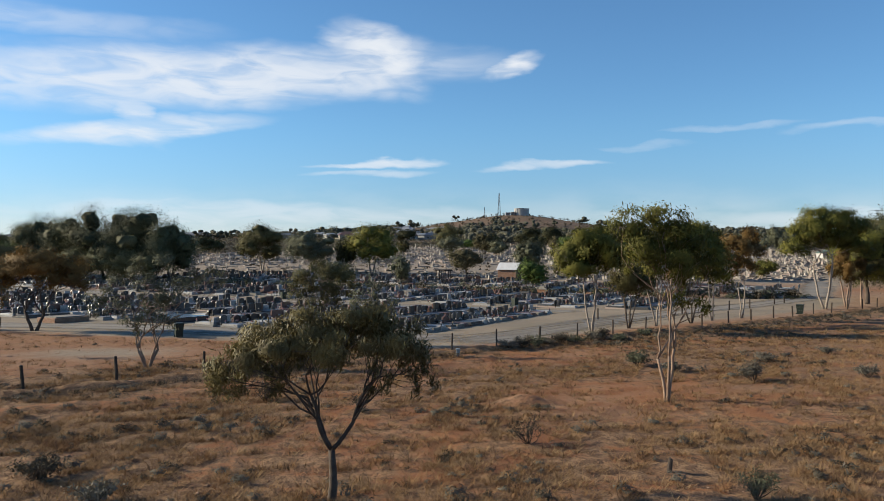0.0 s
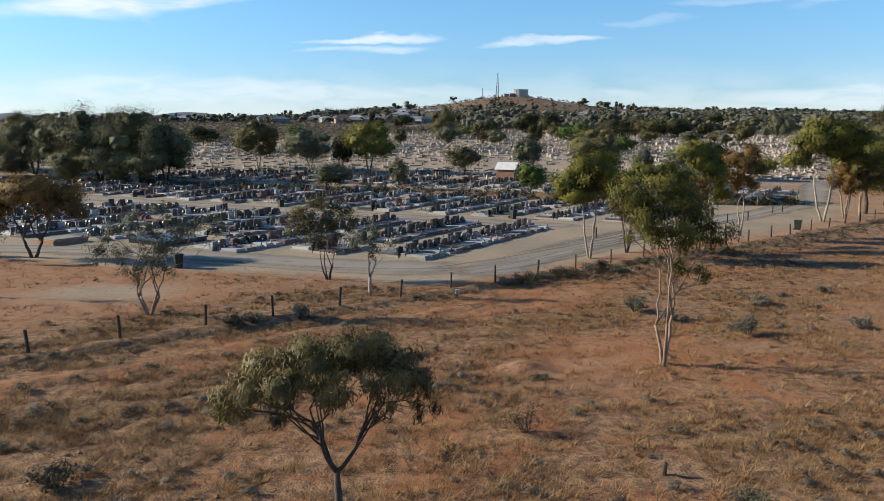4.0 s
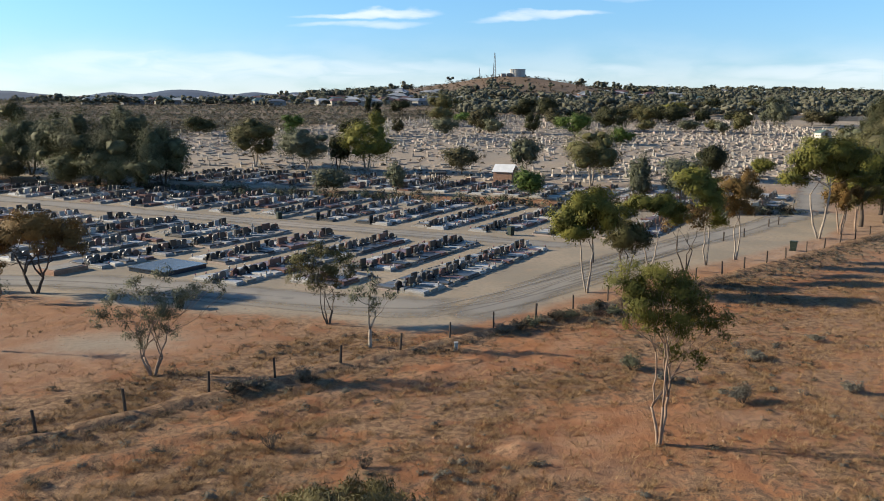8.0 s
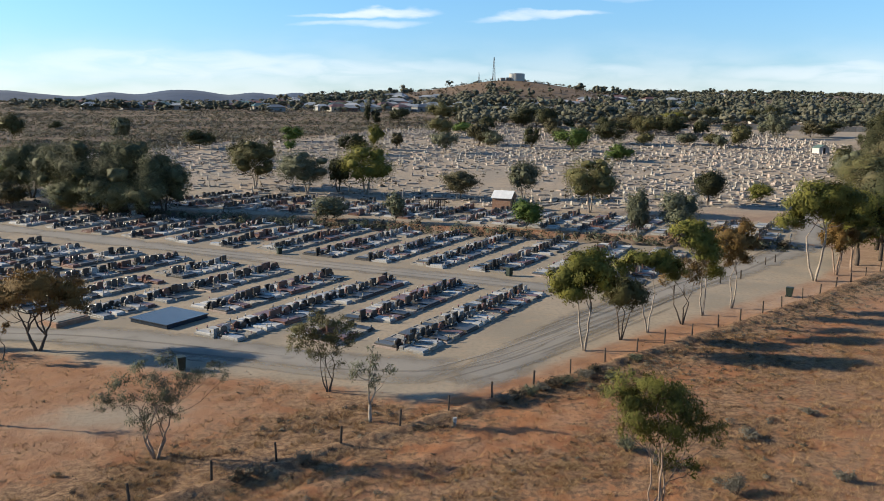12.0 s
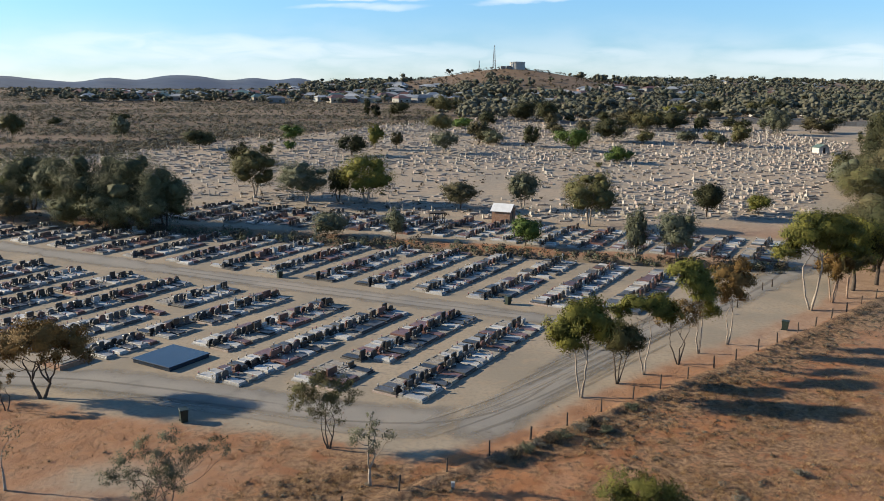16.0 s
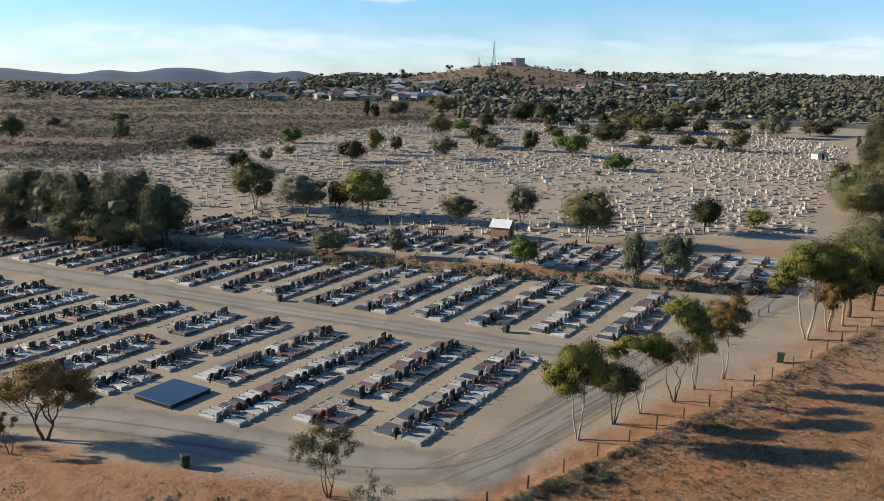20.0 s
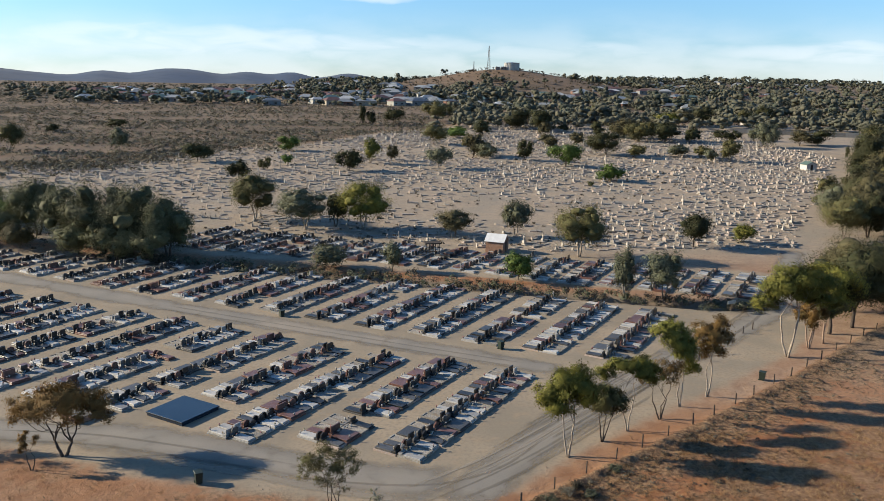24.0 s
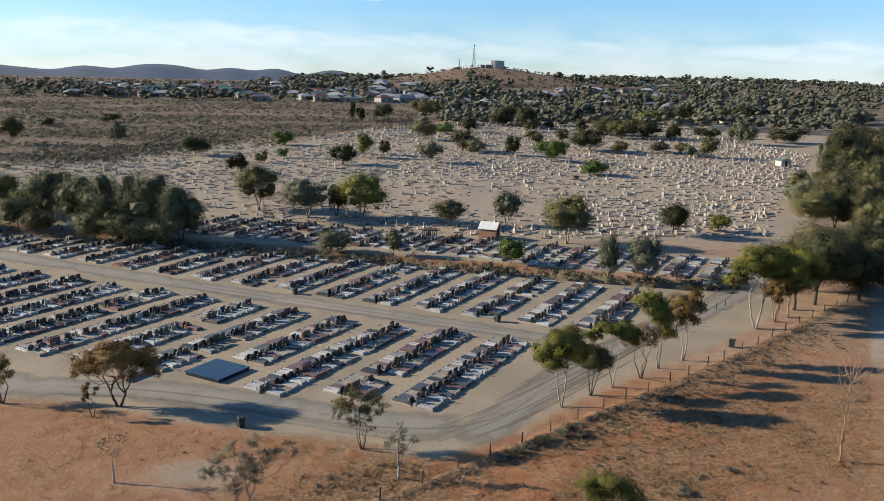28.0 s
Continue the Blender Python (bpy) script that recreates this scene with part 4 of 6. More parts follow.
gum_tree("gum_tree", 57.5, 89.5, 7.4, dome(5.2, 7.4, 2.6, 8, 3), LEAF_RUST, BARK_RED, "thin brownish gum tree under taller trees", 20, 3, 0.1, 9500, (0.3, 0.1), 0.4, 0.6, ROW, spread=0.25)
gum_tree("gum_tree", 60.6, 91.2, 7.8, dome(5.3, 7.8, 3.0, 8, 4), LEAF_OLIVE, BARK_RED, "thin brownish gum tree under taller trees", 21, 2, 0.11, 9500, (0.3, 0.1), 0.4, 0.6, ROW, spread=0.25)
for i, (x, y, h, w, low, leaf) in enumerate(((68.9, 97.5, 12.4, 15.5, 2.2, LEAF_DARK), (77.0, 98.5, 11.6, 13.0, 1.6, LEAF_DARK), (73.5, 105.0, 12.2, 14.0, 1.6, LEAF_BROWN), (82.5, 107.5, 11.8, 13.5, 1.6, LEAF_DARK), (63.8, 95.0, 10.4, 9.5, 2.6, LEAF_GOLD), (88.0, 103.0, 11.0, 12.0, 1.2, LEAF_DARK))):
    gum_tree("gum_tree", x, y, h, dome(w, h, low, 26, 5 + i), leaf, BARK_DARK, "broad dark green tree beside the track" if i != 4 else "golden-green tree beside the track", 22 + 100 * i, 1, 0.24, 26000, (0.28, 0.13), 0.2, 0.5, gap=0.98, loose=0.4, core=0.55)
gum_tree("gum_tree", -25.9, 66.4, 6.9, [(-2.6, 0, 5.0, 1.7, 0.9), (-0.8, 0.5, 5.7, 1.8, 0.9), (1.0, -0.2, 5.8, 1.8, 0.9), (2.6, 0.2, 5.0, 1.6, 0.9), (0.2, -1.3, 5.2, 1.7, 0.9), (-0.4, 1.8, 5.1, 1.6, 0.9), (3.5, -0.4, 3.9, 1.1, 0.8), (-3.5, 0.3, 3.9, 1.1, 0.8), (1.8, 1.4, 4.6, 1.3, 0.8), (-1.8, -1.2, 4.4, 1.2, 0.7), (-2.9, 0.8, 3.9, 1.2, 0.8), (2.9, 0.8, 4.1, 1.2, 0.8), (1.4, -1.3, 4.0, 1.1, 0.7)],
         LEAF_RUST, BARK_DARK, "wide dome-shaped tree with rusty olive leaves", 25, 2, 0.13, 25000, (0.23, 0.075), 0.2, 0.5, spread=0.5, gap=0.9, loose=0.5)
gum_tree("gum_tree", -27.7, 63.9, 4.1, dome(2.4, 4.1, 1.4, 5, 8), LEAF_RUST, BARK_DARK, "small thin sapling with rusty leaves", 26, 2, 0.05, 1500, (0.2, 0.06), 0.3, 0.6)
gum_tree("gum_tree", -37.4, 68.1, 5.6, dome(4.2, 5.6, 1.8, 7, 9), LEAF_RUST, BARK_DARK, "small spreading tree with rusty leaves", 27, 3, 0.07, 3200, (0.22, 0.07), 0.3, 0.6, spread=0.4)
gum_tree("gum_tree", -2.25, 54.75, 5.8, [(-2.3, 0.1, 4.4, 0.8, 0.7), (-1.5, -0.4, 4.9, 0.9, 0.7), (-0.5, 0.3, 5.2, 0.9, 0.6), (0.4, -0.2, 5.0, 0.9, 0.7), (1.2, 0.3, 4.5, 0.9, 0.7), (1.8, 0, 3.8, 0.7, 0.6), (-1.6, 0.6, 3.6, 0.9, 0.7), (-0.4, -0.5, 3.9, 1.0, 0.8), (0.7, 0.4, 3.5, 0.9, 0.7), (-0.8, 0.2, 2.7, 0.8, 0.6), (0.6, -0.3, 2.4, 0.6, 0.5), (-2.2, -0.2, 3.2, 0.6, 0.5)],
         LEAF_OLIVE, BARK_DARK, "slender sparse olive tree at the track edge", 28, 4, 0.055, 9500, (0.17, 0.045), 0.16, 0.6, spread=0.5, gap=0.98)
gum_tree("gum_tree", 0.5, 49.0, 5.2, [(-0.8, 0, 3.4, 0.8, 0.7), (0.4, 0.2, 3.9, 0.7, 0.7), (0.2, -0.3, 2.9, 0.7, 0.6), (1.3, 0.1, 3.4, 0.6, 0.5), (0.1, 0.2, 4.8, 0.4, 0.4)],
         LEAF_GREY, BARK_WHITE, "half-dead pale tree with bare twisted branches", 29, 1, 0.11, 1000, (0.2, 0.06), 0.22, 0.5, spread=0.3)
gum_tree("gum_tree", -11.65, 45.0, 6.3, [(-2.5, 0, 3.9, 0.8, 0.6), (-1.7, 0.3, 3.3, 0.8, 0.6), (-1.6, -0.4, 4.5, 0.7, 0.6), (-0.7, 0.4, 4.9, 0.8, 0.6), (0.3, -0.3, 4.3, 0.9, 0.7), (0.2, 0.4, 3.2, 0.9, 0.7), (1.0, 0.2, 5.7, 0.7, 0.5), (1.2, -0.3, 3.8, 0.9, 0.7), (1.9, 0.4, 4.5, 0.8, 0.6), (2.7, -0.2, 4.7, 0.8, 0.5), (3.5, 0.2, 5.0, 0.7, 0.45), (4.0, 0, 4.6, 0.5, 0.35), (-0.5, -0.5, 2.6, 0.8, 0.6), (0.9, 0.3, 2.5, 0.7, 0.6), (-3.0, 0.2, 2.9, 0.45, 0.35)],
         LEAF_GREY, BARK_RED, "leaning sparse gum tree with forked trunk", 30, 4, 0.075, 9000, (0.16, 0.04), 0.15, 0.6, spread=0.6, gap=1.0)
gum_tree("gum_tree", -22.4, 50.6, 4.8, [(-0.8, 0, 3.2, 1.0, 0.8), (0.6, 0.2, 3.8, 0.9, 0.8), (0.2, -0.3, 2.8, 0.8, 0.6)],
         LEAF_GREY, BARK_WHITE, "half-dead pale tree with bare twisted branches", 31, 1, 0.09, 350, (0.2, 0.06), 0.3, 0.5, spread=0.35)


def bare_tree(x, y, height, seed):
    """A leafless tree of fine upright branches."""
    rng = np.random.default_rng(seed)
    base = tagged(new("bare_tree"), "leafless grey tree with fine upright branches", "tree")
    base.location = (x, y, 0)
    wood = Shape()
    stem = limb(wood, rng, (0, 0, -0.2), (0.1, 0, height * 0.78), 0.11, 0.03, 0.02, 7, 8, 0.006)
    for i in range(26):
        j = rng.integers(2, 9)
        p = stem[j]
        a, r = rng.uniform(0, 6.28), rng.uniform(0.8, 2.6)
        end = p + Vector((math.cos(a) * r, math.sin(a) * r, rng.uniform(1.2, 3.2)))
        end.z = min(end.z, height)
        b = limb(wood, rng, p, end, 0.035, 0.012, 0.1, 5, 5)
        for q in range(7):
            k = rng.integers(1, 6)
            limb(wood, rng, b[k], b[k] + Vector((rng.normal() * 0.4, rng.normal() * 0.4, rng.uniform(0.3, 1.1))), 0.012, 0.005, 0.1, 3, 3)
    part("trunk", wood, BARK_RED, base, smooth=True)


bare_tree(39.7, 48.4, 9.4, 40)

# trees further off: x, y, height, width, leaves
FAR_TREES = (
    (27.2, 125.2, 4.6, 6.4, LEAF_GREEN), (41.7, 114.1, 8.0, 4.0, LEAF_GREY), (47.6, 112.6, 8.0, 7.6, LEAF_GREY), (6.5, 131.9, 5.1, 3.6, LEAF_GREY),
    (-4.8, 134.5, 4.1, 7.5, LEAF_GREY), (33.8, 158.6, 7.5, 7.0, LEAF_GREY), (42.2, 140.5, 9.9, 10.8, LEAF_OLIVE), (20.9, 158.1, 6.0, 8.3, LEAF_BROWN),
    (67.8, 147.4, 6.8, 7.8, LEAF_DARK), (79.8, 150.0, 4.2, 5.0, LEAF_GOLD), (-21.8, 177.4, 10.1, 11.2, LEAF_OLIVE), (-9.9, 166.3, 9.0, 12.4, LEAF_GREY),
    (2.2, 167.0, 9.8, 13.0, LEAF_GOLD), (-3.6, 168.5, 7.5, 5.3, LEAF_DARK), (-32.9, 235.9, 5.6, 6.3, LEAF_DARK), (-38.0, 145.8, 13.0, 14.5, LEAF_GROVE),
    (-45.5, 147.2, 13.1, 13.0, LEAF_GROVE), (-52.5, 152.6, 11.6, 12.0, LEAF_GROVE), (-33.2, 143.0, 10.4, 9.4, LEAF_GROVE), (-62.6, 162.8, 11.6, 12.0, LEAF_GROVE), (-42.0, 142.0, 6.5, 10.0, LEAF_GROVE), (-35.0, 140.5, 6.0, 8.0, LEAF_GROVE), (-50.0, 147.0, 6.0, 9.0, LEAF_GROVE), (-68.0, 158.0, 6.0, 9.0, LEAF_GROVE),
    (-69.7, 168.7, 6.9, 7.0, LEAF_GREEN), (-61.7, 151.2, 5.0, 6.2, LEAF_BROWN), (-78.0, 176.0, 8.0, 9.0, LEAF_OLIVE), (-83.0, 160.0, 6.0, 8.0, LEAF_GREY),
    (-0.7, 256.1, 6.4, 8.0, LEAF_DARK), (7.0, 275.6, 7.1, 6.2, LEAF_GOLD), (14.7, 282.3, 5.3, 4.4, LEAF_BROWN), (35.5, 337.4, 7.5, 11.4, LEAF_OLIVE),
    (46.9, 298.9, 7.8, 7.0, LEAF_BROWN), (51.4, 299.0, 4.8, 7.0, LEAF_BROWN), (29.4, 261.8, 6.4, 8.1, LEAF_GREY), (63.8, 284.5, 6.5, 6.3, LEAF_DARK),
    (74.5, 267.9, 7.5, 10.0, LEAF_GREEN), (84.3, 327.0, 4.4, 5.2, LEAF_BROWN), (79.6, 234.7, 4.8, 8.1, LEAF_GREEN), (70.0, 224.3, 2.0, 2.3, LEAF_OLIVE),
    (89.4, 421.3, 9.4, 14.5, LEAF_DARK), (51.5, 463.6, 10.9, 15.0, LEAF_OLIVE), (24.5, 436.1, 8.4, 10.3, LEAF_DARK), (51.1, 381.7, 3.7, 8.6, LEAF_GREEN),
    (67.6, 402.1, 5.6, 6.9, LEAF_DARK), (100.6, 303.7, 7.6, 13.6, LEAF_DARK), (109.2, 294.1, 4.7, 7.1, LEAF_OLIVE), (132.8, 356.2, 8.7, 11.6, LEAF_OLIVE),
    (98.4, 403.8, 9.7, 10.0, LEAF_DARK), (185.2, 334.6, 10.8, 10.0, LEAF_GREY), (206.0, 344.0, 6.1, 11.0, LEAF_BROWN), (216.0, 346.0, 6.3, 11.0, LEAF_DARK),
    (142.1, 283.4, 8.3, 7.1, LEAF_OLIVE), (176.0, 360.8, 4.5, 8.0, LEAF_DARK), (182.0, 360.0, 4.7, 7.0, LEAF_DARK), (136.6, 286.9, 4.2, 5.3, LEAF_GREY),
    (136.0, 294.4, 4.7, 5.5, LEAF_OLIVE), (130.8, 302.2, 3.9, 5.1, LEAF_BROWN), (155.0, 348.9, 6.1, 4.6, LEAF_DARK), (145.4, 354.0, 7.6, 10.3, LEAF_DARK),
    (144.1, 370.9, 7.7, 7.2, LEAF_OLIVE), (197.4, 295.2, 4.2, 2.0, LEAF_DARK), (7.4, 434.9, 10.1, 3.3, LEAF_DARK), (-123.1, 303.6, 9.2, 8.3, LEAF_OLIVE),
    (-84.7, 304.3, 8.1, 6.8, LEAF_GREY), (-112.8, 404.7, 3.8, 8.4, LEAF_DARK), (-51.8, 276.9, 5.6, 9.8, LEAF_DARK), (-23.2, 311.5, 5.1, 8.5, LEAF_GREEN),
    (-27.6, 259.0, 3.9, 3.7, LEAF_OLIVE), (-21.0, 272.3, 2.8, 4.4, LEAF_GREEN), (-133.6, 378.3, 3.5, 5.9, LEAF_DARK), (12.0, 433.0, 7.0, 5.0, LEAF_DARK),
    (103.0, 152.0, 9.4, 11.0, LEAF_OLIVE), (110.5, 155.0, 10.1, 12.0, LEAF_DARK), (116.0, 164.0, 9.5, 11.0, LEAF_BROWN), (113.0, 172.0, 8.5, 9.0, LEAF_GREY),
    (125.0, 178.0, 10.5, 11.0, LEAF_DARK), (122.0, 189.0, 9.0, 9.0, LEAF_OLIVE), (135.0, 193.0, 11.0, 12.0, LEAF_BROWN), (141.6, 206.0, 10.8, 10.9, LEAF_DARK),
    (150.0, 203.0, 11.5, 11.0, LEAF_OLIVE), (156.0, 218.0, 13.0, 12.0, LEAF_BROWN), (165.0, 235.0, 12.0, 12.0, LEAF_DARK), (176.0, 250.0, 12.0, 12.0, LEAF_BROWN),
    (188.0, 266.0, 12.5, 12.0, LEAF_DARK), (201.0, 285.0, 11.5, 12.0, LEAF_OLIVE), (214.0, 302.0, 11.5, 12.0, LEAF_DARK), (228.0, 318.0, 11.0, 12.0, LEAF_BROWN),
    (130.0, 168.0, 11.0, 12.0, LEAF_OLIVE), (100.0, 128.0, 8.0, 9.0, LEAF_BROWN), (94.0, 112.0, 9.5, 11.0, LEAF_DARK), (106.0, 135.0, 9.5, 11.0, LEAF_OLIVE),
    (63.3, 378.0, 6.3, 8.0, LEAF_DARK), (49.9, 368.0, 3.8, 9.3, LEAF_GREEN), (49.2, 319.5, 5.4, 7.7, LEAF_BROWN), (49.9, 291.7, 5.0, 8.1, LEAF_GREY),
    (95.6, 382.8, 5.6, 6.8, LEAF_BROWN), (110.2, 402.8, 3.9, 5.2, LEAF_DARK), (120.2, 378.0, 6.4, 7.6, LEAF_DARK), (134.8, 388.6, 5.0, 8.7, LEAF_OLIVE),
    (132.0, 372.0, 8.7, 13.0, LEAF_BROWN), (156.0, 400.7, 5.1, 10.8, LEAF_OLIVE), (149.0, 361.0, 7.2, 11.6, LEAF_DARK), (160.5, 356.4, 5.7, 5.7, LEAF_DARK),
    (193.9, 363.9, 5.6, 5.9, LEAF_GREY), (84.5, 334.6, 4.6, 6.7, LEAF_BROWN), (98.5, 337.8, 5.0, 6.8, LEAF_BROWN), (128.5, 298.6, 3.9, 7.7, LEAF_GREY),
    (336.6, 473.6, 11.5, 17.6, LEAF_OLIVE), (194.3, 447.8, 8.6, 14.4, LEAF_BROWN), (183.4, 445.8, 6.6, 12.3, LEAF_GOLD), (211.1, 457.7, 9.2, 14.9, LEAF_DARK),
    (241.7, 468.1, 10.1, 12.8, LEAF_OLIVE), (263.6, 484.8, 11.5, 15.5, LEAF_DARK), (148.5, 474.5, 8.0, 14.4, LEAF_OLIVE), (111.5, 467.0, 6.8, 11.9, LEAF_DARK),
)
rngl = np.random.default_rng(77)
LANE_TREES = []
for i in range(26):
    s = 4 + i * 8.4
    LANE_TREES.append((101.5 + 0.577 * s + rngl.uniform(0, 15), 146.0 + 0.817 * s - rngl.uniform(0, 10), rngl.uniform(8.5, 12.5), rngl.uniform(9.5, 13.5), (LEAF_OLIVE, LEAF_BROWN, LEAF_DARK, LEAF_BROWN)[i % 4]))
FAR_TREES = FAR_TREES + tuple(LANE_TREES)
LOOKS = {LEAF_GREEN: "fresh green", LEAF_GREY: "grey-green", LEAF_OLIVE: "olive green", LEAF_RUST: "rusty olive", LEAF_BROWN: "brownish olive", LEAF_GROVE: "dusty green", LEAF_DARK: "dark green", LEAF_GOLD: "golden green"}
for i, (x, y, h, w, leaf) in enumerate(FAR_TREES):
    near = y < 185
    if y > 230 and x < 230:
        w, h = w * 1.38, h * 1.25
    if near:
        w, h = w * 1.14, h * 1.1
    low = h * (0.14 if h > 6 and near else 0.04)
    if w < h * 0.6 or (x < -25 and y < 185) or x > 99 + 0.4 * (y - 140):
        low = h * 0.03
    clumps = dome(w, h, low, 24 if near else 13, 100 + i, 0.75)
    bark = BARK_WHITE if leaf in (LEAF_GREY, LEAF_OLIVE, LEAF_GOLD) and h > 6 else BARK_DARK
    place = "among old graves" if y > 185 else "near the rows of graves"
    size = (0.26, 0.13) if near else (0.5, 0.28)
    grove = x < -25 and y < 185
    amount = int(min(21000 if grove else 14000, (3.4 if grove else 2.5) * w * (h - low) / (size[0] * size[1] / 2)))
    gum_tree("gum_tree" if h > 5 else "shrubby_tree", x, y, h, clumps, leaf, bark, LOOKS[leaf] + (" tree standing " if h > 5 else " low rounded tree ") + place, 200 + i,
             2 if h > 7 else 1, 0.015 * h if h > 5 else 0.05, amount, size, 0.28 if h > 6 else 0.1, 0.3, spread=0.25, gap=0.98, loose=0.38, twigs=2.0 if near else 1.0, core=0.45)

# ---- fence ----
fence = tagged(new("fence"), "dark timber posts with sagging wires along red bank", "fence")
FENCE = [(-21.9, 32.2), (-18.2, 34.6), (-14.8, 37.0), (-11.5, 39.2), (-8.0, 41.6), (-4.8, 43.6), (-1.3, 45.5), (2.3, 48.0), (5.6, 50.1), (8.85, 52.3), (12.2, 54.4), (15.5, 56.5), (19.0, 59.2), (22.3, 61.2), (25.6, 63.6), (28.9, 65.6), (32.5, 68.1), (35.5, 69.9),
         (39.1, 72.5), (42.3, 74.7), (46.2, 77.6), (49.5, 79.8), (53.1, 82.6), (56.5, 85.0), (60.4, 88.1), (64.0, 90.6), (67.6, 93.2), (71.3, 95.8), (75.0, 98.5), (78.6, 101.2), (82.3, 103.8)]
FENCE = [(-47.0, 15.4), (-43.4, 17.8), (-39.8, 20.2), (-36.2, 22.6), (-32.7, 25.0), (-29.1, 27.4), (-25.5, 29.8)] + FENCE
rngf = np.random.default_rng(8)
for i, (x, y) in enumerate(FENCE):
    h, r = 1.25 + rngf.uniform(-0.08, 0.1), rngf.uniform(0.055, 0.085)
    lean = Vector((rngf.normal() * 0.04, rngf.normal() * 0.04, 0)) * (3 if i == 14 else 1)
    s = Shape().tube([(0, 0, -0.3), (lean.x * 0.5, lean.y * 0.5, h * 0.5), (lean.x, lean.y, h - 0.02), (lean.x, lean.y, h)], [r * 1.05, r, r * 0.95, r * 0.6], 8)
    part("post", s, TIMBER, fence).location = (x, y, 0)
wires = Shape()
for z in (0.35, 0.7, 1.05):
    for (xa, ya), (xb, yb) in zip(FENCE, FENCE[1:]):
        wires.tube([(xa, ya, z), ((xa + xb) / 2, (ya + yb) / 2, z - 0.04), (xb, yb, z)], [0.004] * 3, 3, cap=False)
part("wire", wires, WIRE, fence, "thin galvanised wires")
# a second short line of bollards inside the graveyard
for i, (x, y) in enumerate(((22.5, 74.5), (33.6, 81.0), (41.2, 86.0), (44.8, 88.3), (52.0, 96.0), (54.2, 97.6))):
    solid("bollard", Shape().tube([(0, 0, -0.2), (0, 0, 1.0), (0, 0, 1.06)], [0.08, 0.08, 0.05], 8), TIMBER, "short dark timber bollard on gravel", "bollard", "bollards by the track").location = (x, y, 0)

# ---- graves ----
OLD_STONE = material("weathered_old_stone", (0.42, 0.375, 0.32), (0.56, 0.51, 0.45), 2.5, 0.9, 0.3, 40, vary=0.25, stain=(0.3, 0.22, 0.16))
FLOWER_W = material("white_flowers", (0.62, 0.6, 0.56), (0.5, 0.44, 0.4), 30, 0.8, 0.3, 80, vary=0.1)
FLOWER_R = material("red_and_pink_flowers", (0.34, 0.08, 0.08), (0.5, 0.3, 0.32), 30, 0.8, 0.3, 80, vary=0.2)
FLOWER_Y = material("yellow_flowers", (0.42, 0.34, 0.18), (0.36, 0.3, 0.22), 30, 0.8, 0.3, 80, vary=0.2)
BLUE_TARP = material("deep_blue_sheet_metal", (0.014, 0.026, 0.046), (0.022, 0.040, 0.066), 1.2, 0.22, 0.08, 8, vary=0.0, spec=0.5)
ROOF = material("pale_corrugated_roof", (0.62, 0.62, 0.62), (0.5, 0.5, 0.5), 1.5, 0.45, 0.15, 30, vary=0.15)
BRICK = material("weathered_red_brick", (0.30, 0.16, 0.10), (0.38, 0.24, 0.17), 3, 0.9, 0.4, 20, vary=0.1)


def arch(w, z0, z1, rise, n=6):
    """Outline of a stone with a curved top."""
    pts = [(-w / 2, z0), (w / 2, z0)]
    for i in range(n + 1):
        a = math.pi * i / n
        pts.append((w / 2 * math.cos(a), z1 - rise + rise * math.sin(a)))
    return pts


def cross(t, a, z0, z1, arm0, arm1, y0, y1):
    """A Latin cross in one piece: half stem t, half arms a."""
    return Shape().outline([(-t, z0), (t, z0), (t, arm0), (a, arm0), (a, arm1), (t, arm1), (t, z1), (-t, z1), (-t, arm1), (-a, arm1), (-a, arm0), (-t, arm0)], y0, y1)


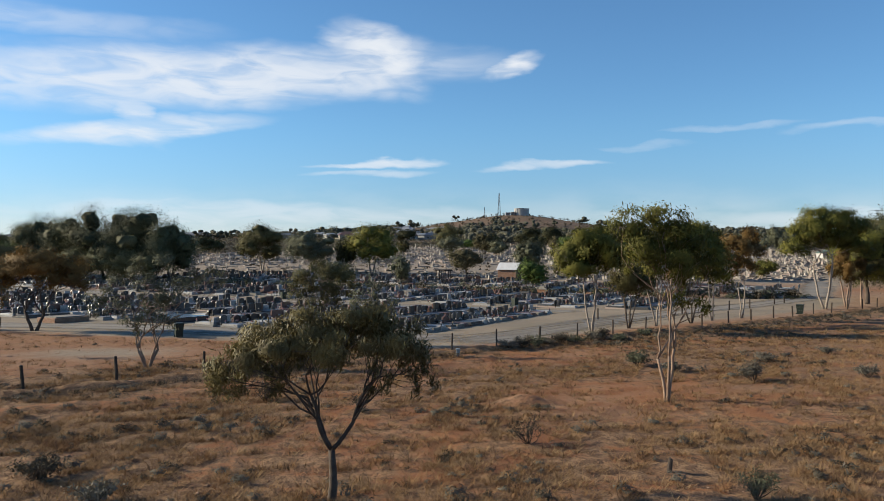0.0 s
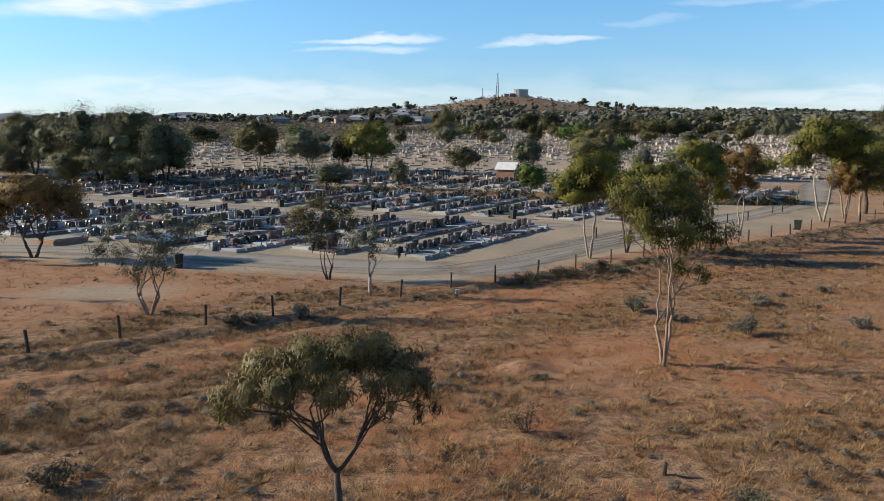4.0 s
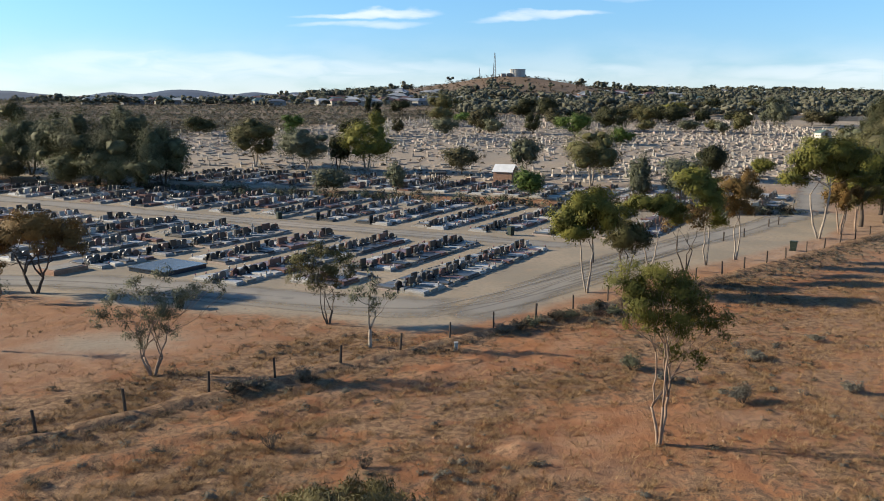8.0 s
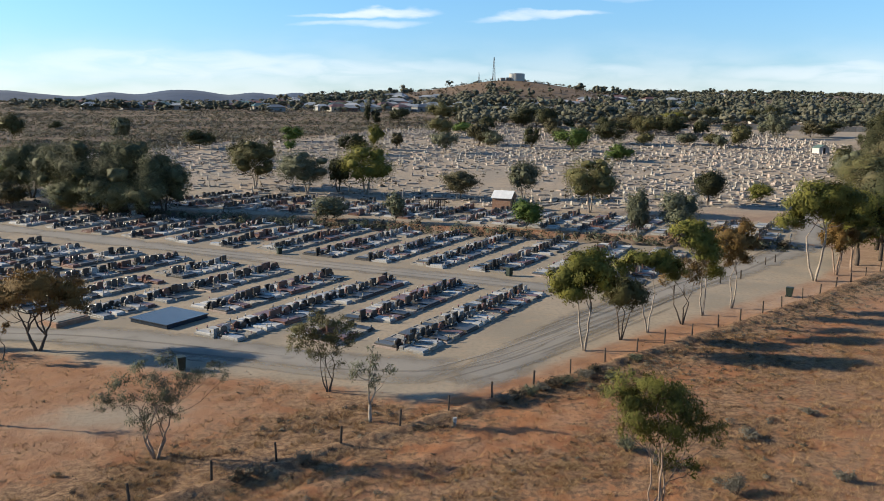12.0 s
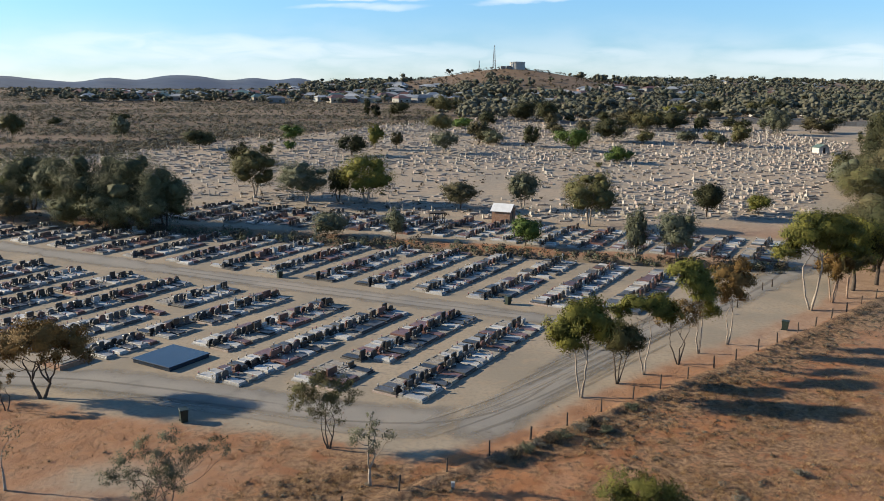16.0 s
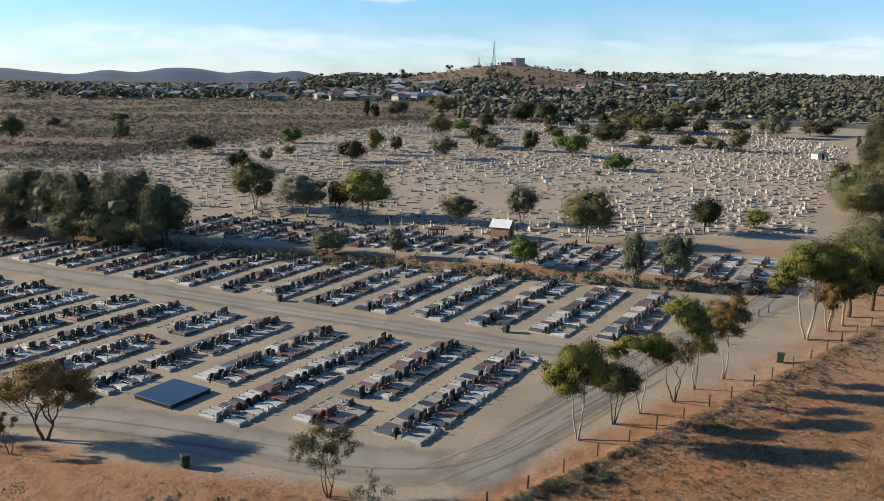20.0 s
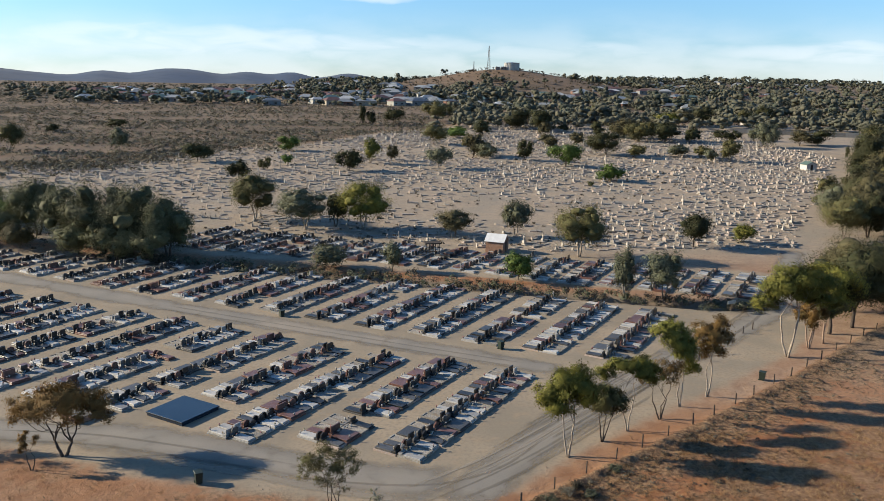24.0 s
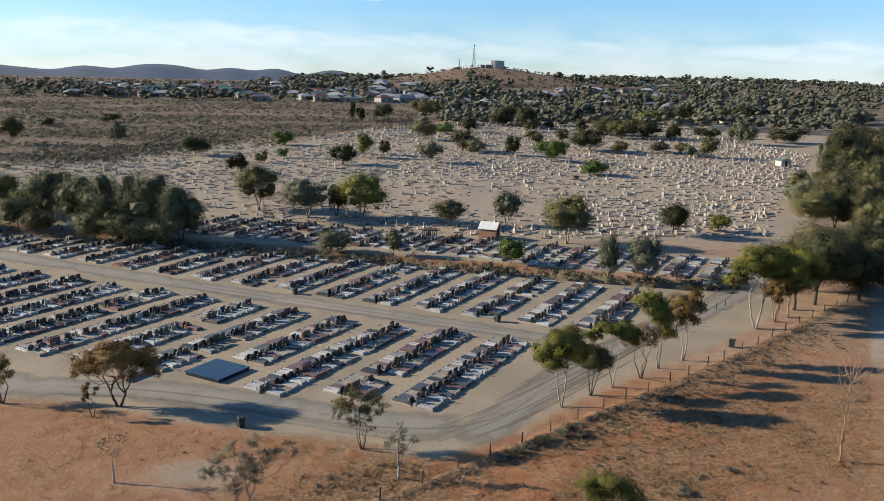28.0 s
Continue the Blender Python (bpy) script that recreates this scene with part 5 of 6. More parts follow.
def grave_parts(style, w, stone, slab, base, seed):
    """The pieces of a grave: name, shape, material and label. Head at y = 0.1, foot at y = 2.4."""
    rng = np.random.default_rng(seed)
    out = []
    L = 2.42
    h = rng.uniform(0.20, 0.32)
    if style in ("kerbed", "open"):
        k = Shape().ring(-w / 2, w / 2, 0.02, L, 0.14, -0.06, h)
        out.append(("kerb", k, base, ""))
        out.append(("filling", Shape().box(-w / 2 + 0.143, w / 2 - 0.143, 0.163, L - 0.143, -0.06, h - 0.05), slab, ""))
    else:
        out.append(("plinth", Shape().slab(-w / 2, w / 2, 0.0, L, -0.06, h * 0.62, 0.012), base, ""))
        out.append(("ledger", Shape().slab(-w / 2 + 0.11, w / 2 - 0.11, 0.5, L - 0.12, h * 0.62 + 0.002, h + 0.06, 0.02), slab, "polished stone ledger"))
    hw = min(w * 0.74, 1.5)
    hz = h * 0.62 + 0.002 if style not in ("kerbed", "open") else h + 0.002
    if style != "open":
        out.append(("headstone_base", Shape().slab(-hw / 2 - 0.06, hw / 2 + 0.06, 0.04, 0.44, hz, hz + 0.24, 0.02), stone, ""))
        z0, z1 = hz + 0.242, hz + 0.242 + rng.uniform(0.36, 0.72)
        if style == "arch":
            out.append(("headstone", Shape().outline(arch(hw * 0.92, z0, z1, 0.26), 0.12, 0.28), stone, ""))
        elif style == "peak":
            out.append(("headstone", Shape().outline([(-hw * 0.46, z0), (hw * 0.46, z0), (hw * 0.46, z1 - 0.2), (hw * 0.2, z1 - 0.08), (0, z1), (-hw * 0.2, z1 - 0.08), (-hw * 0.46, z1 - 0.2)], 0.12, 0.27), stone, ""))
        elif style == "twin":
            out.append(("headstone", Shape().outline(arch(hw * 0.44, z0, z1, 0.15), 0.12, 0.27).add([], []), stone, ""))
            s = Shape().outline(arch(hw * 0.44, z0, z1, 0.15), 0.12, 0.27)
            s.v = [(x + hw * 0.25, y, z) for x, y, z in s.v]
            out[-1][1].v = [(x - hw * 0.25, y, z) for x, y, z in out[-1][1].v]
            out.append(("headstone", s, stone, ""))
        elif style == "cross":
            out.append(("cross", cross(0.07, 0.3, z0, z1 + 0.35, z1 - 0.02, z1 + 0.12, 0.14, 0.26), stone, ""))
        else:
            out.append(("headstone", Shape().slab(-hw * 0.45, hw * 0.45, 0.12, 0.28, z0, z1, 0.02), stone, ""))
    # vases with flowers
    for i in range(int(rng.integers(1, 5))):
        vx, vy = rng.uniform(-w * 0.36, w * 0.36), rng.choice([0.5, 0.54, 0.58, 0.66, 2.2])
        vz = h + 0.062 if style not in ("kerbed", "open") else h - 0.048
        if style not in ("kerbed", "open") and vy < 0.5:
            vz = h
        vase = Shape().tube([(vx, vy, vz), (vx, vy, vz + 0.08), (vx, vy, vz + 0.16)], [0.045, 0.065, 0.055], 6)
        f = Shape()
        for j in range(3):
            c = (vx + rng.uniform(-0.04, 0.04), vy + rng.uniform(-0.04, 0.04), vz + 0.2 + rng.uniform(-0.03, 0.04))
            r = rng.uniform(0.04, 0.07)
            f.tube([(c[0], c[1], c[2] - r), c, (c[0], c[1], c[2] + r)], [r * 0.5, r * 1.15, r * 0.4], 4)
        out.append(("vase", vase, MARBLE if rng.random() < 0.5 else CHARCOAL, ""))
        out.append(("bouquet", f, (FLOWER_W, FLOWER_R, FLOWER_W, FLOWER_Y)[int(rng.integers(0, 4))], "small bunch of flowers"))
    return out


STYLES = (
    ("block", 1.12, BLACK, BLACK, CHARCOAL, "black polished granite grave with upright headstone"),
    ("arch", 1.12, CHARCOAL, GREY, GREY, "grey granite grave with curved headstone"),
    ("peak", 1.12, BROWN, BROWN, BROWN, "red-brown granite grave with pointed headstone"),
    ("kerbed", 1.14, BLACK, CHIPS, CONCRETE, "kerbed grave with pebble filling and black headstone"),
    ("twin", 2.30, CHARCOAL, CHARCOAL, CHARCOAL, "double grave with twin dark headstones"),
    ("arch", 1.12, BLACK, MARBLE, GREY, "pale marble grave with black headstone"),
    ("cross", 1.12, GREY, GREY, CONCRETE, "grey granite grave with stone cross"),
    ("block", 2.26, BROWN, BROWN, BROWN, "double red-brown granite grave with wide headstone"),
    ("peak", 1.12, BLACK, CHARCOAL, PINK, "charcoal granite grave on pale kerb"),
    ("open", 1.14, CONCRETE, CHIPS, CONCRETE, "low concrete-kerbed grave with pebble filling"),
    ("block", 1.12, GREY, MARBLE, GREY, "light grey granite grave with low headstone"),
    ("arch", 1.12, BROWN, CHARCOAL, CONCRETE, "dark granite grave with brown curved headstone"),
)
STYLE_ODDS = np.array([14, 15, 9, 11, 6, 13, 3, 7, 9, 8, 13, 7], float)
STYLE_ODDS /= STYLE_ODDS.sum()
TEMPLATES = [[grave_parts(st, w, a, b, c, 900 + 10 * i + j) for j in range(3)] for i, (st, w, a, b, c, _) in enumerate(STYLES)]


def merged(shapes):
    """Arrays of one template for joining many: vertices, quads or other faces, materials."""
    v, f, m = [], [], []
    for _, s, mat, _ in shapes:
        k = len(v)
        v.extend(s.v)
        f.extend([tuple(i + k for i in face) for face in s.f])
        m.extend([mat] * len(s.f))
    return np.array(v), f, m


MERGED = [[merged(t) for t in row] for row in TEMPLATES]
ALL_STONE = [OLD_STONE, BLACK, GREY, CHARCOAL, BROWN, MARBLE, CONCRETE, PINK, CHIPS, FLOWER_W, FLOWER_R, FLOWER_Y]
SLOT = {m: i for i, m in enumerate(ALL_STONE)}


class Joined:
    """Many graves in one mesh."""

    def __init__(self):
        self.v, self.f, self.m, self.n = [], [], [], 0

    def put(self, data, x, y, z, turn):
        v, f, m = data
        c, s = math.cos(turn), math.sin(turn)
        w = np.stack([v[:, 0] * c - v[:, 1] * s + x, v[:, 0] * s + v[:, 1] * c + y, v[:, 2] + z], axis=1)
        self.v.append(w)
        k = self.n
        self.f.extend([tuple(i + k for i in face) for face in f])
        self.m.extend([SLOT[q] for q in m])
        self.n += len(v)

    def make(self, name, label, category):
        me = bpy.data.meshes.new(name)
        me.from_pydata(np.concatenate(self.v).tolist(), [], self.f)
        for q in ALL_STONE:
            me.materials.append(q)
        me.polygons.foreach_set("material_index", self.m)
        me.update()
        return tagged(new(name, me), label, category, kind="stuff")


def template_thing(i, j):
    root = tagged(new("grave"), STYLES[i][5], "grave", "graves in the gravel rows")
    vase = None
    for name, shape, mat, label in TEMPLATES[i][j]:
        ob = part(name, shape, mat, vase if name == "bouquet" else root, label)
        vase = ob if name == "vase" else vase
    return root


GRAVES_MADE = {}
rngg = np.random.default_rng(21)
TURN_R, TURN_L = math.radians(-126.87), math.radians(53.13)


def place_grave(i, j, x, y, z, turn, single, joined):
    if not single:
        joined.put(MERGED[i][j], x, y, z, turn)
        return
    m = Matrix.Translation((x, y, z)) @ Matrix.Rotation(turn, 4, "Z")
    if (i, j) in GRAVES_MADE:
        copy_thing(GRAVES_MADE[i, j], m)
    else:
        GRAVES_MADE[i, j] = template_thing(i, j)
        GRAVES_MADE[i, j].matrix_basis = m



def strip(n_right, m0, m1, gaps=(), single_to=0.0, fill=0.97, name="grave_row"):
    """A double row of graves, back to back, from m0 to m1 along the row."""
    joined = Joined()
    for side in (0, 1):
        m = m0 + rngg.uniform(0, 0.5)
        mid = n_right + 2.72
        while m < m1 - 0.9:
            i = int(rngg.choice(len(STYLES), p=STYLE_ODDS))
            w = STYLES[i][1]
            j = int(rngg.integers(0, 3))
            centre = m + w / 2
            m += w + rngg.choice([0.02, 0.04, 0.08, 0.35], p=[0.45, 0.33, 0.19, 0.03])
            if rngg.random() > fill or any(a < centre < b for a, b in gaps) or centre + w / 2 > m1:
                continue
            n = mid + (0.05 if side else -0.05) + rngg.normal() * 0.04
            x, y = uv(centre, n)
            single = centre < single_to
            place_grave(i, j, x, y, float(gz(np.float64(x), np.float64(y))), TURN_L if side else TURN_R, single, joined)
    if joined.n:
        joined.make(name, "rows of granite graves with headstones back to back", "graves")


FRONT = (
    (33.1, 52.4, 78.6, ()), (40.7, 50.8, 76.8, ((56.6, 58.2), (62.5, 63.3))), (48.3, 47.3, 75.0, ((61.8, 62.6),)), (55.9, 53.6, 73.6, ((63.0, 63.9),)),
    (63.9, 46.0, 73.2, ((52.0, 53.5),)), (71.8, 43.5, 72.0, ((60.5, 62.3),)), (79.6, 42.0, 71.5, ()), (87.5, 40.5, 70.4, ((58.0, 59.6),)), (95.4, 40.0, 69.0, ()),
    (103.2, 39.0, 67.8, ()), (111.0, 38.0, 66.6, ()), (118.9, 37.0, 65.4, ()), (126.8, 36.0, 64.2, ()),
)
for k, (n, a, b, gaps) in enumerate(FRONT):
    strip(n, a, b, gaps, (78, 78, 72, 66, 58, 52)[k] if k < 6 else 0)
for k in range(-1, 15):
    a, b = 85.6 - 1.08 * k, 111.6 - 1.5 * k
    if k == -1:
        a, b = 87.5, 112.0
    strip(33.7 + 7.82 * k, a, min(b, 114.2 - 2.4 * k), ((97.0, 98.2),) if k % 3 == 1 else ())
for k in np.arange(-2.0, 11.0, 0.8):
    lead = 4.5 + min(4.0, max(0.0, 1.1 * (k - 1)))
    strip(33.0 + 7.85 * k, 116.9 - 2.4 * k + lead, 139.0 - 1.9 * k, ((131.0 - 2 * k, 132.3 - 2 * k),) if k % 2 < 1 else (), 0, 0.97)

# the big flat vault under blue sheeting
x0, y0 = uv(49.6, 59.1)
vault = tagged(new("vault"), "low square vault covered with deep blue sheeting", "vault")
vault.matrix_basis = Matrix.Translation((x0, y0, 0)) @ Matrix.Rotation(TURN_L, 4, "Z")
part("base", Shape().slab(-2.35, 2.35, -2.45, 2.45, -0.05, 0.34, 0.02), BLUE_TARP, vault)
part("cover", Shape().slab(-2.45, 2.45, -2.55, 2.55, 0.342, 0.44, 0.03), BLUE_TARP, vault, "deep blue cover sheet")
# low walled family plot of red brick
px, py = uv(44.0, 66.5)
plot = tagged(new("family_plot"), "low red brick surround with pale slab", "grave")
plot.matrix_basis = Matrix.Translation((px, py, 0)) @ Matrix.Rotation(TURN_L, 4, "Z")
part("wall", Shape().slab(-1.7, 1.7, -1.3, 1.3, -0.05, 0.42, 0.03), BRICK, plot)
part("slab", Shape().slab(-1.4, 1.4, -1.05, 1.05, 0.422, 0.5, 0.02), CONCRETE, plot)

# ---- rubbish bins ----
BIN = material("dark_green_bin_plastic", (0.02, 0.032, 0.024), (0.03, 0.045, 0.034), 4, 0.5, 0.1, 40)


def litter_bin(x, y, turn):
    b = tagged(new("litter_bin"), "dark green wheeled litter bin on gravel", "bin", "litter bins")
    b.location, b.rotation_euler = (x, y, 0), (0, 0, turn)
    s = Shape()
    s.add([(-0.24, -0.26, 0.06), (0.24, -0.26, 0.06), (0.24, 0.26, 0.06), (-0.24, 0.26, 0.06), (-0.3, -0.36, 0.98), (0.3, -0.36, 0.98), (0.3, 0.34, 0.98), (-0.3, 0.34, 0.98)], [(0, 3, 2, 1), (4, 5, 6, 7), (0, 1, 5, 4), (1, 2, 6, 5), (2, 3, 7, 6), (3, 0, 4, 7)])
    part("body", s, BIN, b)
    part("lid", Shape().slab(-0.33, 0.33, -0.39, 0.37, 0.982, 1.07, 0.03), BIN, b)
    for sx in (-0.27, 0.27):
        part("wheel", Shape().tube([(sx - 0.03, 0.28, 0.1), (sx + 0.03, 0.28, 0.1)], [0.1, 0.1], 10), BIN, b)


litter_bin(-13.4, 60.4, 0.4)
litter_bin(45.6, 79.1, 0.9)
bx, by = uv(84.3, 40.9)
litter_bin(bx, by, 0.5)
bx, by = uv(80.0, 73.0)
litter_bin(bx, by, 0.5)

# ---- small signs on posts ----
SIGN = material("pale_painted_sign", (0.55, 0.62, 0.62), (0.45, 0.52, 0.54), 3, 0.5, 0.05, 30)
for x, y, turn in ((55.0, 105.6, 0.3), (62.5, 108.5, 0.9)):
    sign = tagged(new("sign"), "small pale sign board on a thin post", "sign", "signs by the track")
    sign.location, sign.rotation_euler = (x, y, float(gz(np.float64(x), np.float64(y)))), (0, 0, turn)
    part("post", Shape().tube([(0, 0, -0.2), (0, 0, 1.9)], [0.04, 0.04], 6), WIRE, sign)
    part("board", Shape().slab(-0.75, 0.75, -0.06, -0.02, 1.35, 1.85, 0.005), SIGN, sign)

# ---- brick shed and the far shelter ----


WHITE_ROOF = material("white_sheet_roof", (0.85, 0.85, 0.85), (0.75, 0.75, 0.75), 1.5, 0.5, 0.1, 20)


def shed(x, y, w, d, eave, ridge, turn, wall, roof, label):
    z = float(gz(np.float64(x), np.float64(y)))
    b = tagged(new("shed"), label, "shed")
    b.matrix_basis = Matrix.Translation((x, y, z)) @ Matrix.Rotation(turn, 4, "Z")
    s = Shape()
    s.box(-w / 2, w / 2, -d / 2, d / 2, -0.3, eave)
    s.outline([(-w / 2, eave), (w / 2, eave), (0, ridge)], -d / 2, d / 2)
    s.v = [(p[0], p[1], p[2]) for p in s.v]
    part("wall", s, wall, b)
    for sx in (-1, 1):
        r = Shape()
        o = 0.25
        drop = o * (ridge - eave) / (w / 2)
        r.add([(0, -d / 2 - o, ridge + 0.02), (sx * (w / 2 + o), -d / 2 - o, eave - drop + 0.02), (sx * (w / 2 + o), d / 2 + o, eave - drop + 0.02), (0, d / 2 + o, ridge + 0.02),
               (0, -d / 2 - o, ridge + 0.1), (sx * (w / 2 + o), -d / 2 - o, eave - drop + 0.1), (sx * (w / 2 + o), d / 2 + o, eave - drop + 0.1), (0, d / 2 + o, ridge + 0.1)],
              [(0, 1, 2, 3), (4, 7, 6, 5), (0, 4, 5, 1), (1, 5, 6, 2), (2, 6, 7, 3)])
        part("roof", r, roof, b, "pale sheet-metal roof")
    part("door", Shape().box(-0.45, 0.45, -d / 2 - 0.04, -d / 2 - 0.002, 0, 2.0), TIMBER, b)


shed(27.4, 145.8, 3.4, 3.5, 2.2, 3.3, 1.07, BRICK, WHITE_ROOF, "small brick shed with pale metal roof")


def open_shelter(x, y, turn):
    """A small dark shelter: flat roof on posts with a bench."""
    b = tagged(new("open_shelter"), "small dark open shelter on posts beside the graves", "shelter")
    b.matrix_basis = Matrix.Translation((x, y, float(gz(np.float64(x), np.float64(y))))) @ Matrix.Rotation(turn, 4, "Z")
    for px, py in [(px, py) for px in (-1.25, -0.42, 0.42, 1.25) for py in (-0.8, 0.8)]:
        part("post", Shape().box(px - 0.06, px + 0.06, py - 0.06, py + 0.06, -0.3, 2.0), TIMBER, b)
    part("roof", Shape().slab(-1.55, 1.55, -1.1, 1.1, 2.002, 2.2, 0.04), TIMBER, b, "flat dark roof")
    part("bench", Shape().slab(-1.0, 1.0, -0.2, 0.2, 0.4, 0.46, 0.01).box(-0.9, -0.8, -0.15, 0.15, -0.1, 0.398).box(0.8, 0.9, -0.15, 0.15, -0.1, 0.398), TIMBER, b)


open_shelter(14.7, 144.2, 0.1)
GREEN_ROOF = material("green_sheet_roof", (0.10, 0.16, 0.13), (0.14, 0.2, 0.17), 1.5, 0.5, 0.1, 20)
shed(161.0, 262.0, 4.0, 3.6, 2.0, 2.9, 0.1, MARBLE, GREEN_ROOF, "small pale shelter with green metal roof")

# ---- old graveyard ----


def old_parts(style, seed):
    rng = np.random.default_rng(seed)
    out, w, L = [], rng.uniform(0.8, 1.2), rng.uniform(1.6, 2.1)
    h = rng.uniform(0.05, 0.17)
    body = (CONCRETE, OLD_STONE, CONCRETE, PINK)[style % 4]
    k = Shape().box(-w / 2, w / 2, 0, L, -0.25, h)
    out.append(("kerb", k, body, ""))
    out.append(("slab", Shape().box(-w / 2 + 0.14, w / 2 - 0.14, 0.14, L - 0.14, h + 0.002, h + 0.02 + 0.07 * (style % 2)), (CHIPS, CONCRETE)[style % 2], ""))
    z = h + 0.022 + 0.07 * (style % 2)
    if style in (0, 4):
        out.append(("headstone", Shape().outline(arch(0.52, z, z + 0.62, 0.22), 0.0, 0.13), OLD_STONE, ""))
    elif style in (1, 5):
        out.append(("pedestal", Shape().box(-0.3, 0.3, -0.02, 0.4, z, z + 0.35, top=0.05), OLD_STONE, ""))
        out.append(("cross", cross(0.06, 0.2, z + 0.352, z + 1.15, z + 0.82, z + 0.92, 0.1, 0.2), OLD_STONE, "pale stone cross"))
    elif style == 2:
        out.append(("headstone", Shape().outline([(-0.36, z), (0.36, z), (0.36, z + 0.42), (0, z + 0.58), (-0.36, z + 0.42)], 0.0, 0.14), PINK, ""))
    elif style == 6:
        out.append(("obelisk", Shape().box(-0.22, 0.22, 0.0, 0.42, z, z + 0.35, top=0.03).box(-0.12, 0.12, 0.09, 0.33, z + 0.352, z + 1.15, top=0.05), OLD_STONE, "tapered pale stone pillar"))
    return out


OLD = [old_parts(s, 60 + s) for s in range(8)]
OLD_JOIN = [merged(t) for t in OLD]
OLD_LABEL = ("old pale grave with rounded headstone", "old white grave with stone cross", "old pinkish grave with pointed headstone", "old low marble-kerbed grave", "old pale grave with rounded headstone", "old pink grave with white cross", "old grave with tapered stone pillar", "old low marble-kerbed grave")
old_made = {}
rngo = np.random.default_rng(33)
far_graves, count = Joined(), 0
for row in range(130):
    y = 146.0 + row * 2.4
    for col in range(150):
        x = -130 + col * 2.15 + (row % 2) * 1.3 + rngo.normal() * 0.6
        yy = y + rngo.normal() * 0.6
        dense = noise.noise((x * 0.018, yy * 0.018, 3.0)) + 0.35 * noise.noise((x * 0.07, yy * 0.07, 9.0))
        dense += 0.45 * math.exp(-((x - 168) / 34) ** 2 - ((yy - 285) / 42) ** 2) - 0.35 * math.exp(-((x - 84) / 14) ** 2 - ((yy - 232) / 14) ** 2)
        if rngo.random() > 0.68 + 0.95 * dense:
            continue
        if (x - 93.5) * 0.817 - (yy - 155.0) * 0.577 > 0.6 or 0.6 * x + 0.8 * yy < 142.0 - 0.243 * (-0.8 * x + 0.6 * yy - 33):
            continue
        if x < -72 - 0.5 * (yy - 150) or yy > plain_edge(x) - 4 or yy < 144:
            continue
        s = int(rngo.choice(8, p=[0.09, 0.08, 0.09, 0.29, 0.06, 0.05, 0.03, 0.31]))
        turn = math.radians(-75 + rngo.normal() * 22)
        big = float(np.clip(rngo.lognormal(-0.08, 0.26), 0.5, 1.5))
        z = float(gz(np.float64(x), np.float64(yy)))
        if yy < 205 and count < 260:
            count += 1
            m = Matrix.Translation((x, yy, z)) @ Matrix.Rotation(turn, 4, "Z")
            if s in old_made:
                copy_thing(old_made[s], m).scale = (big, big, big)
            else:
                root = tagged(new("old_grave"), OLD_LABEL[s], "grave", "old graves on pale ground")
                for name, shape, mat, label in OLD[s]:
                    part(name, shape, mat, root, label)
                root.matrix_basis = m
                old_made[s] = root
        else:
            far_graves.put((OLD_JOIN[s][0] * big, OLD_JOIN[s][1], OLD_JOIN[s][2]), x, yy, z, turn)
far_graves.make("old_graves", "hundreds of old pale graves and crosses scattered on dry ground", "graves")

# ---- the hill with tank and masts ----
tx, ty = 182.6, 893.0
tz = float(gz(np.float64(tx), np.float64(ty)))
tank = tagged(new("water_tank"), "round pale concrete water tank on the hilltop", "water tank")
tank.location = (tx, ty, tz)
part("wall", Shape().tube([(0, 0, -3), (0, 0, 7.0)], [8.6, 8.6], 32), MARBLE, tank, smooth=False)
part("roof", Shape().tube([(0, 0, 7.01), (0, 0, 7.3), (0, 0, 7.9)], [8.9, 8.9, 0.6], 32), ROOF, tank)


def mast(x, y, height, w, label):
    z = float(gz(np.float64(x), np.float64(y)))
    b = tagged(new("radio_mast"), label, "radio mast")
    b.location = (x, y, z)
    for cx, cy in ((-1, -1), (1, -1), (1, 1), (-1, 1)):
        part("leg", Shape().tube([(cx * w, cy * w, -1), (cx * w * 0.2, cy * w * 0.2, height)], [0.22, 0.12], 4), WIRE, b)
    n = int(height / 3.2)
    for i in range(n):
        za, zb = height * i / n, height * (i + 1) / n
        ra, rb = w * (1 - 0.8 * i / n), w * (1 - 0.8 * (i + 1) / n)
        s = Shape()
        for (ax, ay), (bx2, by2) in (((-1, -1), (1, -1)), ((1, -1), (1, 1)), ((1, 1), (-1, 1)), ((-1, 1), (-1, -1))):
            s.tube([(ax * ra, ay * ra, za), (bx2 * rb, by2 * rb, zb)], [0.09, 0.09], 3)
            s.tube([(ax * ra, ay * ra, za), (bx2 * ra, by2 * ra, za)], [0.08, 0.08], 3)
        part("bracing", s, WIRE, b)


mast(156.4, 893.0, 26.5, 1.6, "tall lattice radio mast on the hilltop")
mast(139.6, 893.0, 12.0, 0.7, "short slim radio mast on the hilltop")
for hx, w in ((166.0, 5.0), (172.0, 4.0)):
    hz = float(gz(np.float64(hx), np.float64(890.0)))
    hut = tagged(new("equipment_hut"), "small pale equipment hut beside the tank", "hut")
    hut.location = (hx, 890, hz)
    part("wall", Shape().box(-w / 2, w / 2, -2, 2, -2, 3.0), PINK, hut)
    part("roof", Shape().box(-w / 2 - 0.3, w / 2 + 0.3, -2.3, 2.3, 3.002, 3.3), ROOF, hut)

